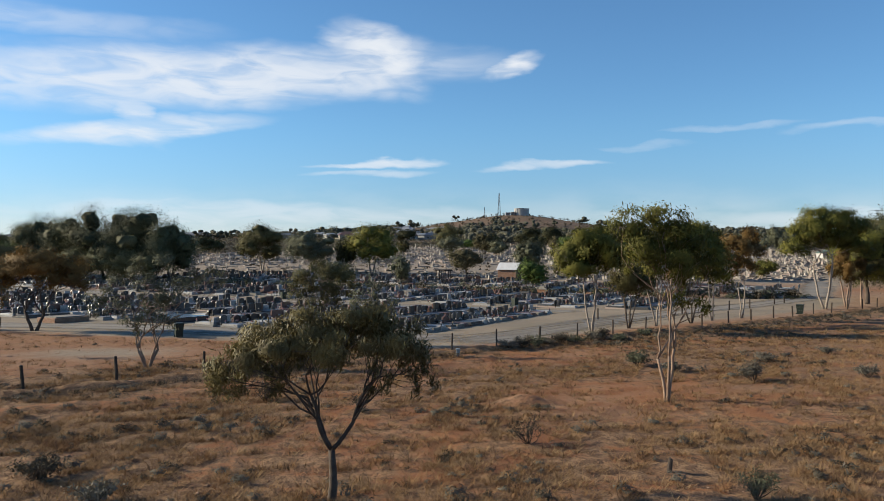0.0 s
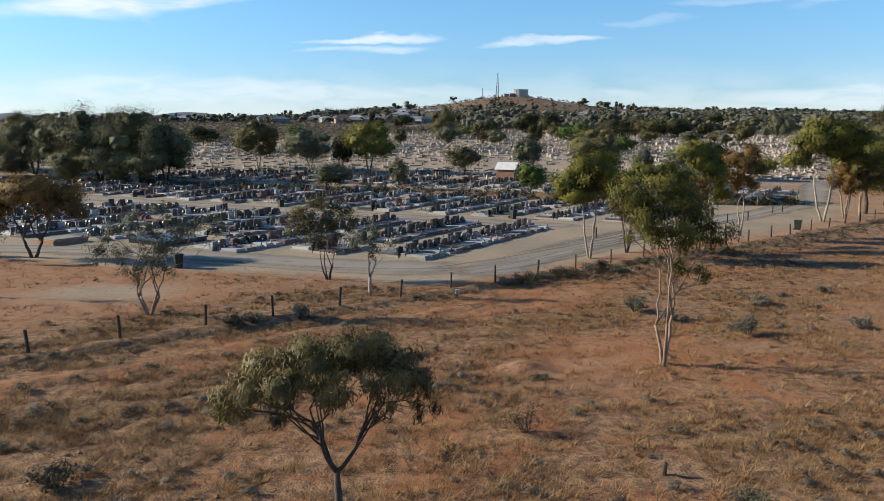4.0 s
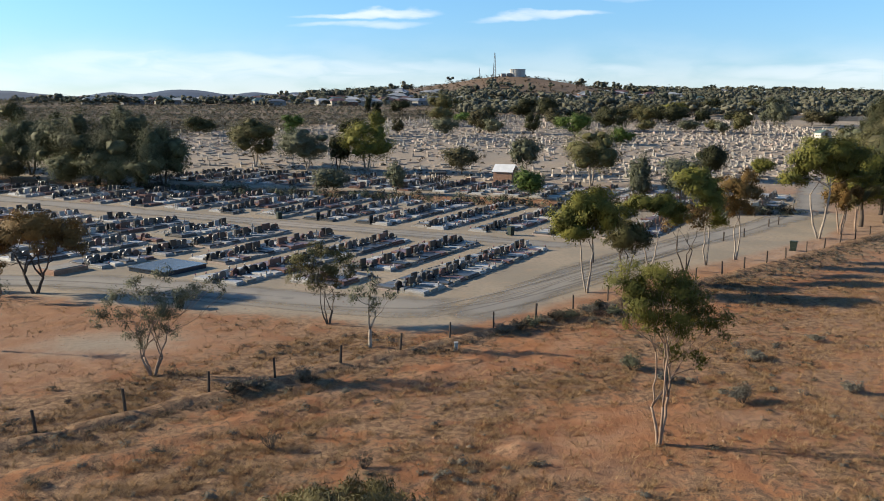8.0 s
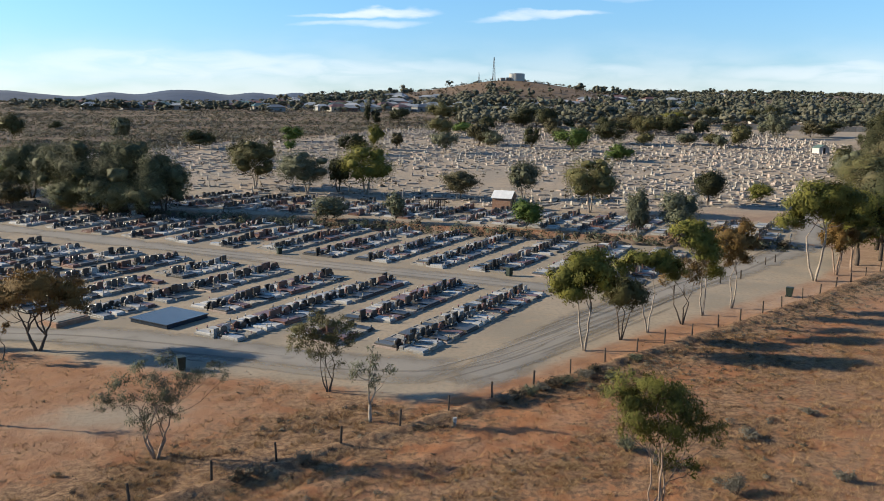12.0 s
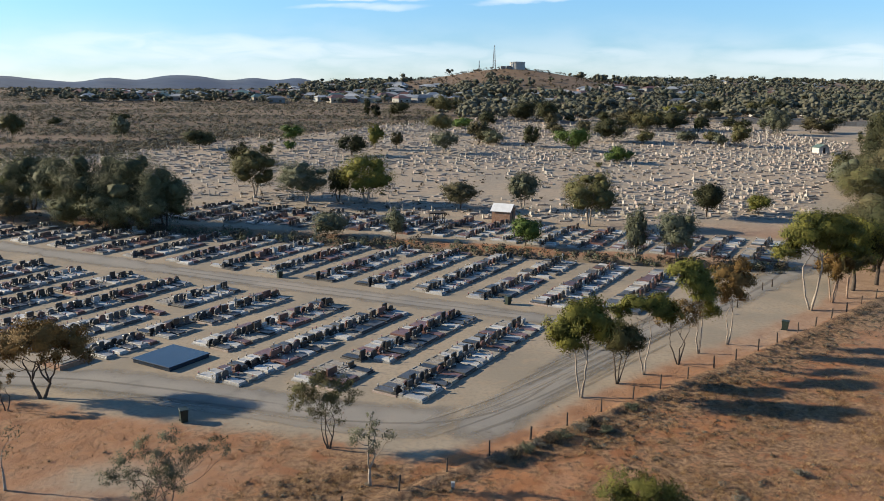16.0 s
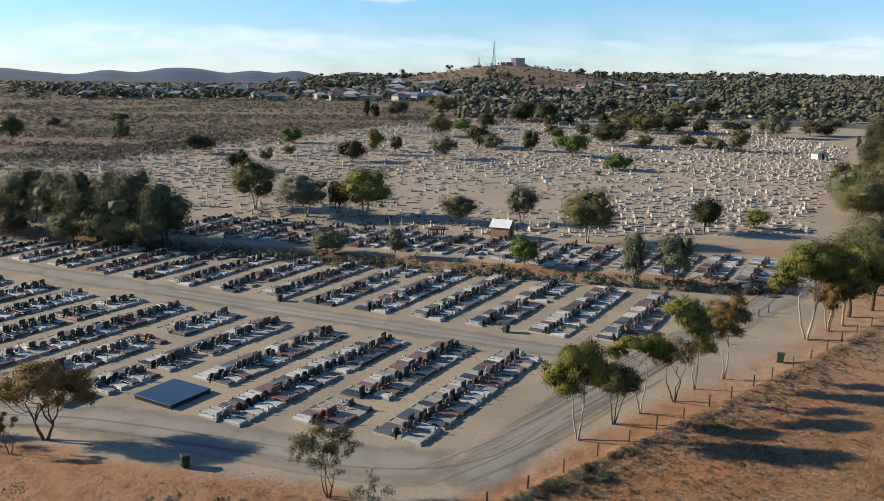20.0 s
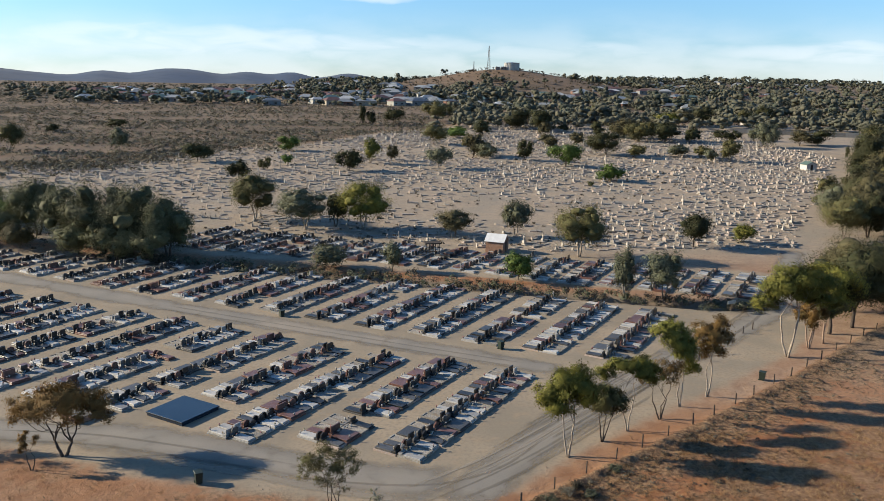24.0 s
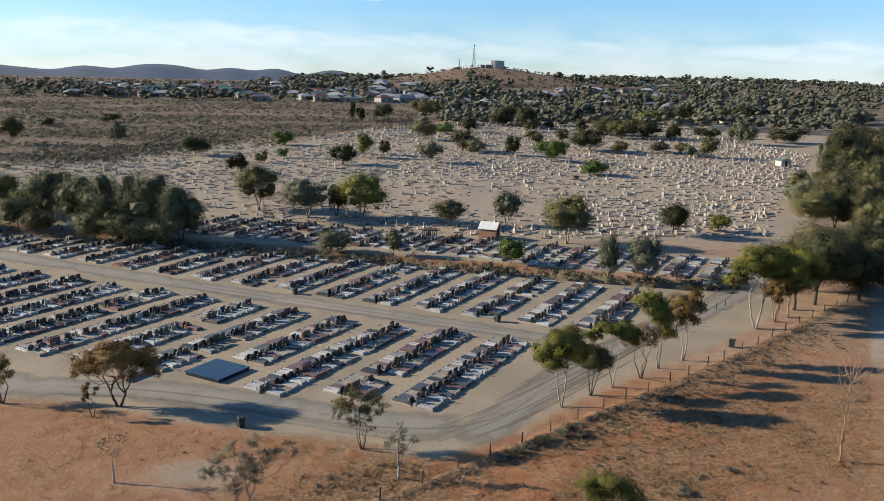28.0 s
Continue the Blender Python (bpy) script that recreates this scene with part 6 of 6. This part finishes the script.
# ---- town on the rise ----
HOUSE_WALLS = [material("render_" + n, c, tuple(v * 0.8 for v in c), 0.6, 0.9, 0.1, 6, vary=0.2) for n, c in (("cream", (0.42, 0.38, 0.31)), ("white", (0.55, 0.54, 0.5)), ("brick_red", (0.22, 0.12, 0.09)), ("grey", (0.28, 0.28, 0.28)))]
HOUSE_ROOFS = [material("roof_" + n, c, tuple(v * 0.8 for v in c), 0.5, 0.5, 0.1, 6, vary=0.2) for n, c in (("silver", (0.36, 0.38, 0.40)), ("white", (0.50, 0.50, 0.50)), ("rust", (0.20, 0.10, 0.075)), ("green", (0.11, 0.18, 0.17)), ("slate", (0.17, 0.19, 0.22)))]
GLASS = material("dark_window_glass", (0.02, 0.025, 0.03), (0.03, 0.035, 0.04), 1, 0.1, 0.0, 10, spec=0.6)
HOUSE_LOOK = ("cream rendered", "white rendered", "red brick", "grey rendered")
ROOF_LOOK = ("silver", "white", "rusty red", "green", "slate grey")
rngh = np.random.default_rng(71)
for i in range(330):
    if i < 190:
        y = rngh.uniform(600, 1050)
        x = y * (0.16 - 0.5 * rngh.random() ** 1.4) + 10
    else:
        y = rngh.uniform(560, 1200)
        x = y * rngh.uniform(0.1, 0.62)
    if math.hypot(x - 178, y - 905) < 150:
        continue
    w, d, e = rngh.uniform(9, 16), rngh.uniform(8, 11), rngh.uniform(2.8, 3.6)
    wi, ri = int(rngh.integers(0, 4)), int(rngh.choice(5, p=[0.3, 0.22, 0.18, 0.15, 0.15]))
    h = tagged(new("house"), HOUSE_LOOK[wi] + " house with " + ROOF_LOOK[ri] + " metal roof", "house", "houses of the town")
    h.location, h.rotation_euler = (x, y, float(gz(np.float64(x), np.float64(y)))), (0, 0, rngh.uniform(-0.5, 0.5))
    part("wall", Shape().box(-w / 2, w / 2, -d / 2, d / 2, -1.5, e), HOUSE_WALLS[wi], h)
    r = Shape()
    o, rise, hip = 0.6, rngh.uniform(1.6, 2.6), w * 0.28
    r.add([(-w / 2 - o, -d / 2 - o, e), (w / 2 + o, -d / 2 - o, e), (w / 2 + o, d / 2 + o, e), (-w / 2 - o, d / 2 + o, e), (-w / 2 + hip, 0, e + rise), (w / 2 - hip, 0, e + rise)],
          [(0, 1, 5, 4), (1, 2, 5), (2, 3, 4, 5), (3, 0, 4), (3, 2, 1, 0)])
    part("roof", r, HOUSE_ROOFS[ri], h)
    for wx in (-0.28, 0.22):
        part("window", Shape().box(w * wx - 0.9, w * wx + 0.9, -d / 2 - 0.06, -d / 2 - 0.005, 1.0, 2.2), GLASS, h)
# parked caravans and sheds behind the panel wall
for i, (cx, cy, cw) in enumerate(((240.8, 462.5, 6.0), (251.0, 464.4, 5.0), (281.6, 474.3, 8.0), (296.0, 478.0, 5.0), (310.6, 479.8, 9.0), (324.3, 482.4, 6.0), (338.3, 485.0, 10.0))):
    shed(cx, cy, cw, 5.0, 2.6, 3.3, 0.1 * (i % 3), (MARBLE, HOUSE_WALLS[3])[i % 2], (WHITE_ROOF, HOUSE_ROOFS[0])[i % 2], "low pale shed behind the panel wall")
# paling fence behind the old graves
paling = Shape()
for i in range(60):
    wx, wy = 205 + i * 2.7, 404.0 - i * 0.95
    wz = float(gz(np.float64(wx), np.float64(wy)))
    paling.add([(wx, wy, wz - 0.5), (wx + 2.6, wy - 0.92, wz - 0.5), (wx + 2.6, wy - 0.80, wz - 0.5), (wx, wy + 0.12, wz - 0.5), (wx, wy, wz + 2.4), (wx + 2.6, wy - 0.92, wz + 2.4), (wx + 2.6, wy - 0.80, wz + 2.4), (wx, wy + 0.12, wz + 2.4)],
               [(0, 3, 2, 1), (4, 5, 6, 7), (0, 1, 5, 4), (1, 2, 6, 5), (2, 3, 7, 6), (3, 0, 4, 7)])
solid("boundary_wall", paling, CONCRETE, "long pale panel wall behind the old graves", "wall")

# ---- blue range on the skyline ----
# scrub hills with the blue haze of distance painted into their base colour
RANGE = material("haze_tinted_hills", (0.050, 0.088, 0.165), (0.085, 0.112, 0.160), 0.006, 1.0, 0.0, 0.03)
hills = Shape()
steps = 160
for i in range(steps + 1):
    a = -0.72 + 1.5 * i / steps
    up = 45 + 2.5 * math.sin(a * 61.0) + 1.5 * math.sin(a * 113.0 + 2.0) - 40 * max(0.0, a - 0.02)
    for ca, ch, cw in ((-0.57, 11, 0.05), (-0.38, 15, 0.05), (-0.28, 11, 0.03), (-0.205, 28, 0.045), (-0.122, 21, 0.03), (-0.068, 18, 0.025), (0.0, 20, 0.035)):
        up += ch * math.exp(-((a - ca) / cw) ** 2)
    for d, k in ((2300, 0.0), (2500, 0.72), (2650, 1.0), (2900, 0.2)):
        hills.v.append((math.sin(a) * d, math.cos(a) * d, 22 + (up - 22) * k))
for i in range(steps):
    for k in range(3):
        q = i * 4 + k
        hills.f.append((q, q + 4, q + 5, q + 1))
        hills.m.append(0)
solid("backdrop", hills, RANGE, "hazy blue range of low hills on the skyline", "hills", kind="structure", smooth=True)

# ---- woods and scrub, joined ----


def scatter(name, spots, per, length, width, mat, seed, label, category, droop=0.1, squash=0.6, trunks=True, loose=0.5):
    """Clumps of leaves at the spots (x, y, z, width, height), joined."""
    rng = np.random.default_rng(seed)
    s = np.array(spots)
    c = np.repeat(s, per, axis=0)
    d = rng.normal(size=(len(c), 3))
    d /= np.linalg.norm(d, axis=1)[:, None]
    d *= rng.uniform(0.35, 1.0, (len(c), 1))
    lob = np.repeat(rng.normal(size=(len(s) * 4, 3)) * 0.33, per // 4, axis=0)[: len(c)]
    if len(lob) < len(c):
        lob = np.concatenate([lob, rng.normal(size=(len(c) - len(lob), 3)) * 0.33])
    d = d * 0.62 + lob
    p = np.stack([c[:, 0] + d[:, 0] * c[:, 3] / 2, c[:, 1] + d[:, 1] * c[:, 3] / 2, c[:, 2] + c[:, 4] * 0.56 + d[:, 2] * c[:, 4] * 0.44], axis=1)
    p[:, 2] = np.maximum(p[:, 2], c[:, 2] + c[:, 4] * (0.22 if trunks else 0.03))
    way = d * 1.6 + (0.0, 0.0, 0.0 if trunks else 0.9)
    hearts = None
    if trunks:
        k = np.repeat(s, 4, axis=0)
        off = rng.normal(size=(len(k), 3)) * 0.33
        hearts = np.stack([k[:, 0] + off[:, 0] * k[:, 3] / 2, k[:, 1] + off[:, 1] * k[:, 3] / 2, k[:, 2] + k[:, 4] * (0.56 + 0.4 * off[:, 2]), k[:, 3] * 0.19, k[:, 3] * 0.19, k[:, 4] * 0.18], axis=1)
    ob = new(name, leaf_mesh(name, p, length, width, mat, rng, droop, sizes=rng.uniform(0.6, 1.3, len(p)) * np.clip(c[:, 3] / np.median(s[:, 3]), 0.5, 1.8), out=way, loose=loose, cores=hearts))
    return tagged(ob, label, category, kind="stuff")


def far_spots(n, ylo, yhi, alo, ahi, w, h, seed, bias=None, near=1.3):
    rng = np.random.default_rng(seed)
    out = []
    while len(out) < n:
        y = ylo + (yhi - ylo) * rng.random() ** near
        x = y * rng.uniform(alo, ahi)
        if bias and not bias(x, y, rng):
            continue
        ww = rng.uniform(*w)
        out.append((x, y, float(gz(np.float64(x), np.float64(y))), ww, min(rng.uniform(*h), ww * 1.3)))
    return out


def edge_wood(x, y, rng):
    return y > 405 + 0.05 * x or x > 245


def off_hill(x, y, rng):
    return rng.random() < min(1.0, (math.hypot((x - 178) / 135, (y - 885) / 130)) ** 4 * 0.8 + 0.03)


def thicket(x, y, rng):
    return (y > 640 or x > 0.1 * y + 12) and off_hill(x, y, rng) and rng.random() < 0.34 + 1.5 * noise.noise((x * 0.012, y * 0.02, 4.0))


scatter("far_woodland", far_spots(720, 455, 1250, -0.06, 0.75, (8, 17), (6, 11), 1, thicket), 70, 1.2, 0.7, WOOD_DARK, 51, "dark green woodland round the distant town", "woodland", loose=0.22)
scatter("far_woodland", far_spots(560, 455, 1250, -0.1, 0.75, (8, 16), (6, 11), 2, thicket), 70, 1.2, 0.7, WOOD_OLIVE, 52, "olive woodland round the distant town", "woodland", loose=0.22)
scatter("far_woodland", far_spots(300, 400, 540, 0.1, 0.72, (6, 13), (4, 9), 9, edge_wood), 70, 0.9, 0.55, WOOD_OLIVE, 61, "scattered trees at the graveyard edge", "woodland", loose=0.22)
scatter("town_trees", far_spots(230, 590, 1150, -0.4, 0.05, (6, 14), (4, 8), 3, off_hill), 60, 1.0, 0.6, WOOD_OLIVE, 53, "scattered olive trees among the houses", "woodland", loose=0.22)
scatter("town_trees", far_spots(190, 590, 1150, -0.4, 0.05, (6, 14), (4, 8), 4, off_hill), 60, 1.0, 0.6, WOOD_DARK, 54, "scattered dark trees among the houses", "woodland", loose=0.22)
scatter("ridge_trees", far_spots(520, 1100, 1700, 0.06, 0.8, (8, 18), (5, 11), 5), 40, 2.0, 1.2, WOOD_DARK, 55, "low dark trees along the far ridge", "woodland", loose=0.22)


def hill_side(x, y, rng):
    return math.hypot((x - 178) / 150, (y - 880) / 130) < 1.0


scatter("hill_scrub", far_spots(420, 760, 960, 0.02, 0.42, (2, 5), (1.5, 3.5), 12, hill_side), 26, 1.0, 0.6, SCRUB_DARK, 66, "low dark scrub on the brown hill", "scrub", trunks=False)


def plain(x, y, rng):
    return y > plain_edge(x) - 34.0 * rng.random() ** 3 and x < 60


def banded(x, y, rng):
    return plain(x, y, rng) and rng.random() < 0.62 + 1.3 * noise.noise((x * 0.012, y * 0.04, 7.0))


scatter("plain_scrub", far_spots(7000, 228, 1000, -0.62, 0.1, (1.4, 4.2), (0.8, 2.0), 6, banded, 2.0), 12, 0.7, 0.45, PLAIN_DARK, 56, "dark low scrub on the open plain", "scrub", trunks=False, loose=0.35)
scatter("plain_scrub", far_spots(12000, 228, 900, -0.62, 0.1, (1.4, 4.0), (0.7, 1.7), 7, banded, 2.0), 12, 0.6, 0.4, PLAIN_GREY, 57, "grey saltbush on the open plain", "scrub", trunks=False, loose=0.35)
scatter("plain_scrub", far_spots(1500, 950, 1900, -0.62, 0.1, (4, 10), (1.5, 3.5), 15), 12, 1.8, 1.0, PLAIN_DARK, 68, "brown scrub beyond the town", "scrub", trunks=False, loose=0.35)


def graveyard(x, y, rng):
    return (x - 93.5) * 0.817 - (y - 155.0) * 0.577 < -6 and x > -110


scatter("graveyard_weeds", far_spots(1500, 150, 460, -0.4, 0.6, (0.6, 1.5), (0.3, 0.7), 8, graveyard), 14, 0.35, 0.2, SCRUB_DARK, 58, "low weeds between the old graves", "weeds", trunks=False)

# ---- scrub along the gully ----
rngc = np.random.default_rng(90)
gully = []
for i in range(420):
    n = rngc.uniform(14, 125)
    m = 116.6 - 2.4 * (n - 33.3) / 7.85 + rngc.normal() * 1.3
    x, y = uv(m, n)
    w = rngc.uniform(0.9, 2.6)
    gully.append((x, y, float(gz(np.float64(x), np.float64(y))) - 0.4, w, w * rngc.uniform(0.5, 0.9)))
scatter("gully_scrub", gully[:240], 60, 0.34, 0.12, LEAF_GREY, 59, "grey-green scrub along the red gully", "scrub", trunks=False)
scatter("gully_scrub", gully[240:], 60, 0.34, 0.12, SCRUB_DARK, 60, "dry dark scrub along the red gully", "scrub", trunks=False)


# ---- shrubs and grass of the near ground ----


def shrub(x, y, w, h, leaf, label, seed, leaves=700, size=(0.13, 0.05)):
    rng = np.random.default_rng(seed)
    b = tagged(new("shrub"), label, "shrub", "shrubs on red earth")
    b.location = (x, y, 0)
    stems = Shape()
    tips = []
    for i in range(14):
        a, r = rng.uniform(0, 6.28), rng.uniform(0.15, 0.5) * w
        tip = (math.cos(a) * r, math.sin(a) * r, h * rng.uniform(0.55, 0.95) * (1 - 0.5 * r / w))
        limb(stems, rng, (0, 0, -0.05), tip, 0.018, 0.006, 0.15, 4, 4)
        tips.append(tip)
    part("branchwork", stems, BARK_DARK, b)
    t = np.array(tips)[rng.integers(0, 14, leaves)] * rng.uniform(0.5, 1.05, (leaves, 1)) + rng.normal(size=(leaves, 3)) * np.array((w, w, h * 0.7)) * 0.09
    t[:, 2] = np.abs(t[:, 2])
    part("foliage", leaf_mesh("foliage", t, size[0], size[1], leaf, rng, -0.2), None, b)


shrub(19.1, 37.6, 1.6, 1.15, LEAF_SALT, "round grey-green saltbush on red earth", 301, 1500, (0.12, 0.045))
shrub(15.2, 43.2, 1.4, 1.0, LEAF_GREY, "round grey-green saltbush on red earth", 302, 1000)
shrub(16.4, 41.0, 1.2, 0.7, LEAF_SALT, "round grey-green saltbush on red earth", 303, 700)
shrub(5.4, 26.0, 1.5, 1.15, SCRUB_DARK, "twiggy dry grey shrub on red earth", 304, 700, (0.12, 0.02))
shrub(9.9, 19.7, 1.1, 0.9, LEAF_GREY, "grey-green feathery shrub on red earth", 305, 1100, (0.14, 0.02))
shrub(-4.1, 34.4, 1.2, 1.1, SCRUB_DARK, "twiggy dry grey shrub on red earth", 306, 500, (0.12, 0.02))
shrub(-0.1, 32.2, 1.0, 0.9, SCRUB_DARK, "twiggy dry grey shrub on red earth", 307, 450, (0.12, 0.02))
shrub(-6.6, 20.8, 1.3, 0.6, LEAF_SALT, "low grey saltbush on red earth", 308, 800)
shrub(-8.8, 23.2, 1.5, 0.7, SCRUB_DARK, "low dark scrub on red earth", 309, 800)
shrub(25.6, 38.4, 1.2, 0.8, LEAF_SALT, "low grey saltbush on red earth", 310, 700)
shrub(23.2, 44.3, 1.3, 0.7, LEAF_SALT, "low grey saltbush on red earth", 311, 700)
shrub(29.0, 47.5, 1.1, 0.6, LEAF_SALT, "low grey saltbush on red earth", 312, 600)
rngs = np.random.default_rng(97)
for i, (fx, fy) in enumerate(((9.6, 51.4), (10.6, 52.0), (11.6, 52.6), (12.6, 53.6), (13.6, 54.2), (14.8, 54.9), (16.3, 55.6), (17.3, 56.6), (18.2, 55.2), (-5.6, 42.2), (-6.6, 41.4), (21.6, 59.4), (-3.4, 43.2))):
    shrub(fx, fy, rngs.uniform(1.1, 1.9), rngs.uniform(0.6, 1.05), (LEAF_SALT, SCRUB_DARK, LEAF_GREY)[i % 3], "dense grey shrub against the fence bank", 320 + i, 900)

# a pale plastic tree guard and a rotten stump
solid("tree_guard", Shape().tube([(0, 0, -0.05), (0, 0, 0.5)], [0.1, 0.17], 4), MARBLE, "small white plastic tree guard", "tree guard").location = (5.75, 48.0, 0.0)
solid("stump", Shape().tube([(0, 0, -0.1), (0.02, 0, 0.2), (0.05, 0.02, 0.36), (0.02, 0, 0.42)], [0.09, 0.075, 0.065, 0.03], 8), BARK_DARK, "short weathered timber stump on red earth", "stump").location = (8.65, 22.3, 0.0)


def tufts(name, n, box, mat, seed, height, blades, label, keep, width=0.03):
    """Tufts of blades, joined."""
    rng = np.random.default_rng(seed)
    x, y = rng.uniform(box[0], box[1], 12 * n), rng.uniform(box[2], box[3], 12 * n)
    pts = np.stack([x, y], axis=1)[rng.random(12 * n) < keep(x, y)][:n]
    n = len(pts)
    size = rng.uniform(0.5, 1.25, n)
    c = np.repeat(pts, blades, axis=0)
    sz = np.repeat(size, blades)
    a = rng.uniform(0, 2 * np.pi, len(c))
    out = rng.uniform(0.02, 0.2, len(c)) * sz
    root = np.stack([c[:, 0] + np.cos(a) * out * 0.7, c[:, 1] + np.sin(a) * out * 0.7, np.full(len(c), -0.03)], axis=1)
    tip = root + np.stack([np.cos(a) * out * 2.2, np.sin(a) * out * 2.2, height * sz * rng.uniform(0.5, 1.1, len(c))], axis=1)
    side = np.stack([-np.sin(a), np.cos(a), np.zeros(len(c))], axis=1) * (width * sz)[:, None]
    v = np.stack([root - side, root + side, tip], axis=1).reshape(-1, 3)
    me = bpy.data.meshes.new(name)
    k = len(c)
    me.vertices.add(3 * k)
    me.vertices.foreach_set("co", v.astype(np.float32).ravel())
    me.loops.add(3 * k)
    me.loops.foreach_set("vertex_index", np.arange(3 * k, dtype=np.int32))
    me.polygons.add(k)
    me.polygons.foreach_set("loop_start", np.arange(0, 3 * k, 3, dtype=np.int32))
    me.materials.append(mat)
    me.update(calc_edges=True)
    tagged(new(name, me), label, "grass", kind="stuff")


DEAD_GRASS = leaf_material("dead_brown_grass", (0.22, 0.132, 0.072), (0.32, 0.205, 0.112), (0.14, 0.084, 0.05), 0.9)


def patchy(x, y, f):
    """Slow uneven patches between about -1 and 1."""
    return 0.5 * (np.sin(f * (x + 2.1 * np.sin(0.31 * f * y + 1.0))) * np.sin(f * (y * 1.13 + 1.7 * np.sin(0.43 * f * x))) + np.sin(f * (0.61 * x - 0.83 * y) + 2.0 * np.sin(0.37 * f * (x + y))))


def in_scrub(x, y):
    g, s, p = zones(x, y)
    return np.where(g < 0.1, (0.30 + 0.4 * patchy(x, y, 0.55) + 0.5 * patchy(x + 31, y + 17, 2.3) + 0.3 * patchy(x + 7, y + 3, 5.1)) * (1 - 0.95 * p) * (0.1 + 1.15 * s), 0)


tufts("dry_grass", 26000, (-32, 62, 13, 66), STRAW, 401, 0.23, 9, "short dry straw-coloured grass on red earth", in_scrub, 0.013)
tufts("dry_grass", 17000, (-14, 24, 13, 42), STRAW, 402, 0.19, 11, "short dry straw-coloured grass on red earth", in_scrub, 0.009)
tufts("dead_grass", 15000, (-32, 62, 13, 66), DEAD_GRASS, 404, 0.22, 9, "short dead brown grass on red earth", in_scrub, 0.013)


def straw_side(x, y):
    return np.where(x - 0.72 * (y - 44.0) > 26, 0.35 + 0.5 * patchy(x, y, 0.7), 0) * (fence_side(x, y) < -3)


tufts("tall_straw", 9000, (18, 62, 20, 66), STRAW, 407, 0.26, 9, "tall pale straw grass beside the dirt track", straw_side, 0.012)


def cushions(n, box, w, ratio, seed):
    """Places for low round bushes."""
    rng = np.random.default_rng(seed)
    x, y = rng.uniform(box[0], box[1], 20 * n), rng.uniform(box[2], box[3], 20 * n)
    keep = rng.random(20 * n) < np.clip(in_scrub(x, y), 0, 1) ** 1.5
    out = []
    for px, py in np.stack([x, y], axis=1)[keep][:n]:
        s = rng.uniform(*w) * rng.uniform(0.6, 1.0)
        out.append((px, py, 0.0, s, s * rng.uniform(*ratio)))
    return out


scatter("low_saltbush", cushions(420, (-32, 62, 13, 62), (0.3, 1.1), (0.3, 0.55), 501), 90, 0.10, 0.03, LEAF_SALT, 502, "low grey saltbush cushions on red earth", "scrub", -0.3, trunks=False)
scatter("low_saltbush", cushions(260, (-10, 24, 13, 36), (0.2, 0.7), (0.3, 0.6), 503), 110, 0.07, 0.02, LEAF_SALT, 504, "low grey saltbush cushions on red earth", "scrub", -0.3, trunks=False)
scatter("dead_scrub", cushions(600, (-32, 62, 13, 62), (0.25, 0.9), (0.25, 0.5), 505), 80, 0.10, 0.022, SCRUB_DARK, 506, "dead dark scrub cushions on red earth", "scrub", -0.3, trunks=False)


def bank_side(n, seed):
    """Places for dark scrub on the red bank below the fence trees."""
    rng = np.random.default_rng(seed)
    out = []
    while len(out) < n:
        x, f = rng.uniform(16, 62), -abs(rng.normal()) * 3.2 - 0.9
        y = 37.0 + (f + (x + 14.8) * 0.545 + 0.0013 * max(0.0, x - 25.0) ** 2) / 0.838
        w = rng.uniform(0.25, 0.85)
        out.append((x, y, 0.0, w, w * rng.uniform(0.3, 0.55)))
    return out


scatter("dead_scrub", bank_side(420, 507), 70, 0.10, 0.024, SCRUB_DARK, 508, "dead dark scrub below the fence bank", "scrub", -0.3, trunks=False)
scatter("low_saltbush", bank_side(160, 509), 70, 0.10, 0.03, LEAF_SALT, 510, "grey saltbush below the fence bank", "scrub", -0.3, trunks=False)


def clods(n, box, seed):
    """Small stones and lumps of earth."""
    rng = np.random.default_rng(seed)
    s = Shape()
    for i in range(n):
        x, y, r = rng.uniform(box[0], box[1]), rng.uniform(box[2], box[3]), rng.uniform(0.012, 0.04) * (2.2 if rng.random() < 0.03 else 1.0)
        d = rng.uniform(0.7, 1.3, 6) * r
        s.add([(x + d[0], y, r * 0.2), (x, y + d[1], r * 0.3), (x - d[2], y, r * 0.2), (x, y - d[3], r * 0.3), (x + r * 0.2, y, d[4] * 0.9), (x, y, -0.06)],
              [(0, 1, 4), (1, 2, 4), (2, 3, 4), (3, 0, 4), (1, 0, 5), (2, 1, 5), (3, 2, 5), (0, 3, 5)])
    solid("stones", s, STONES, "small stones and clods of red earth", "stones", kind="stuff")


STONES = material("red_clods", (0.33, 0.17, 0.095), (0.42, 0.28, 0.19), 2, 0.95, 0.4, 30, vary=0.3)
clods(9000, (-28, 55, 14, 62), 601)


def fence_bank(x, y):
    f = fence_side(x, y)
    return np.where((f > -1.5) & (f < 0.15), 0.35 + 0.5 * patchy(x, y, 0.8), 0)


tufts("bank_scrub", 14000, (-32, 70, 20, 96), SCRUB_DARK, 405, 0.3, 16, "dark dry scrub along the fence bank", fence_bank, 0.009)
tufts("bank_scrub", 1500, (-32, 70, 20, 96), LEAF_SALT, 406, 0.26, 14, "grey saltbush along the fence bank", fence_bank, 0.01)
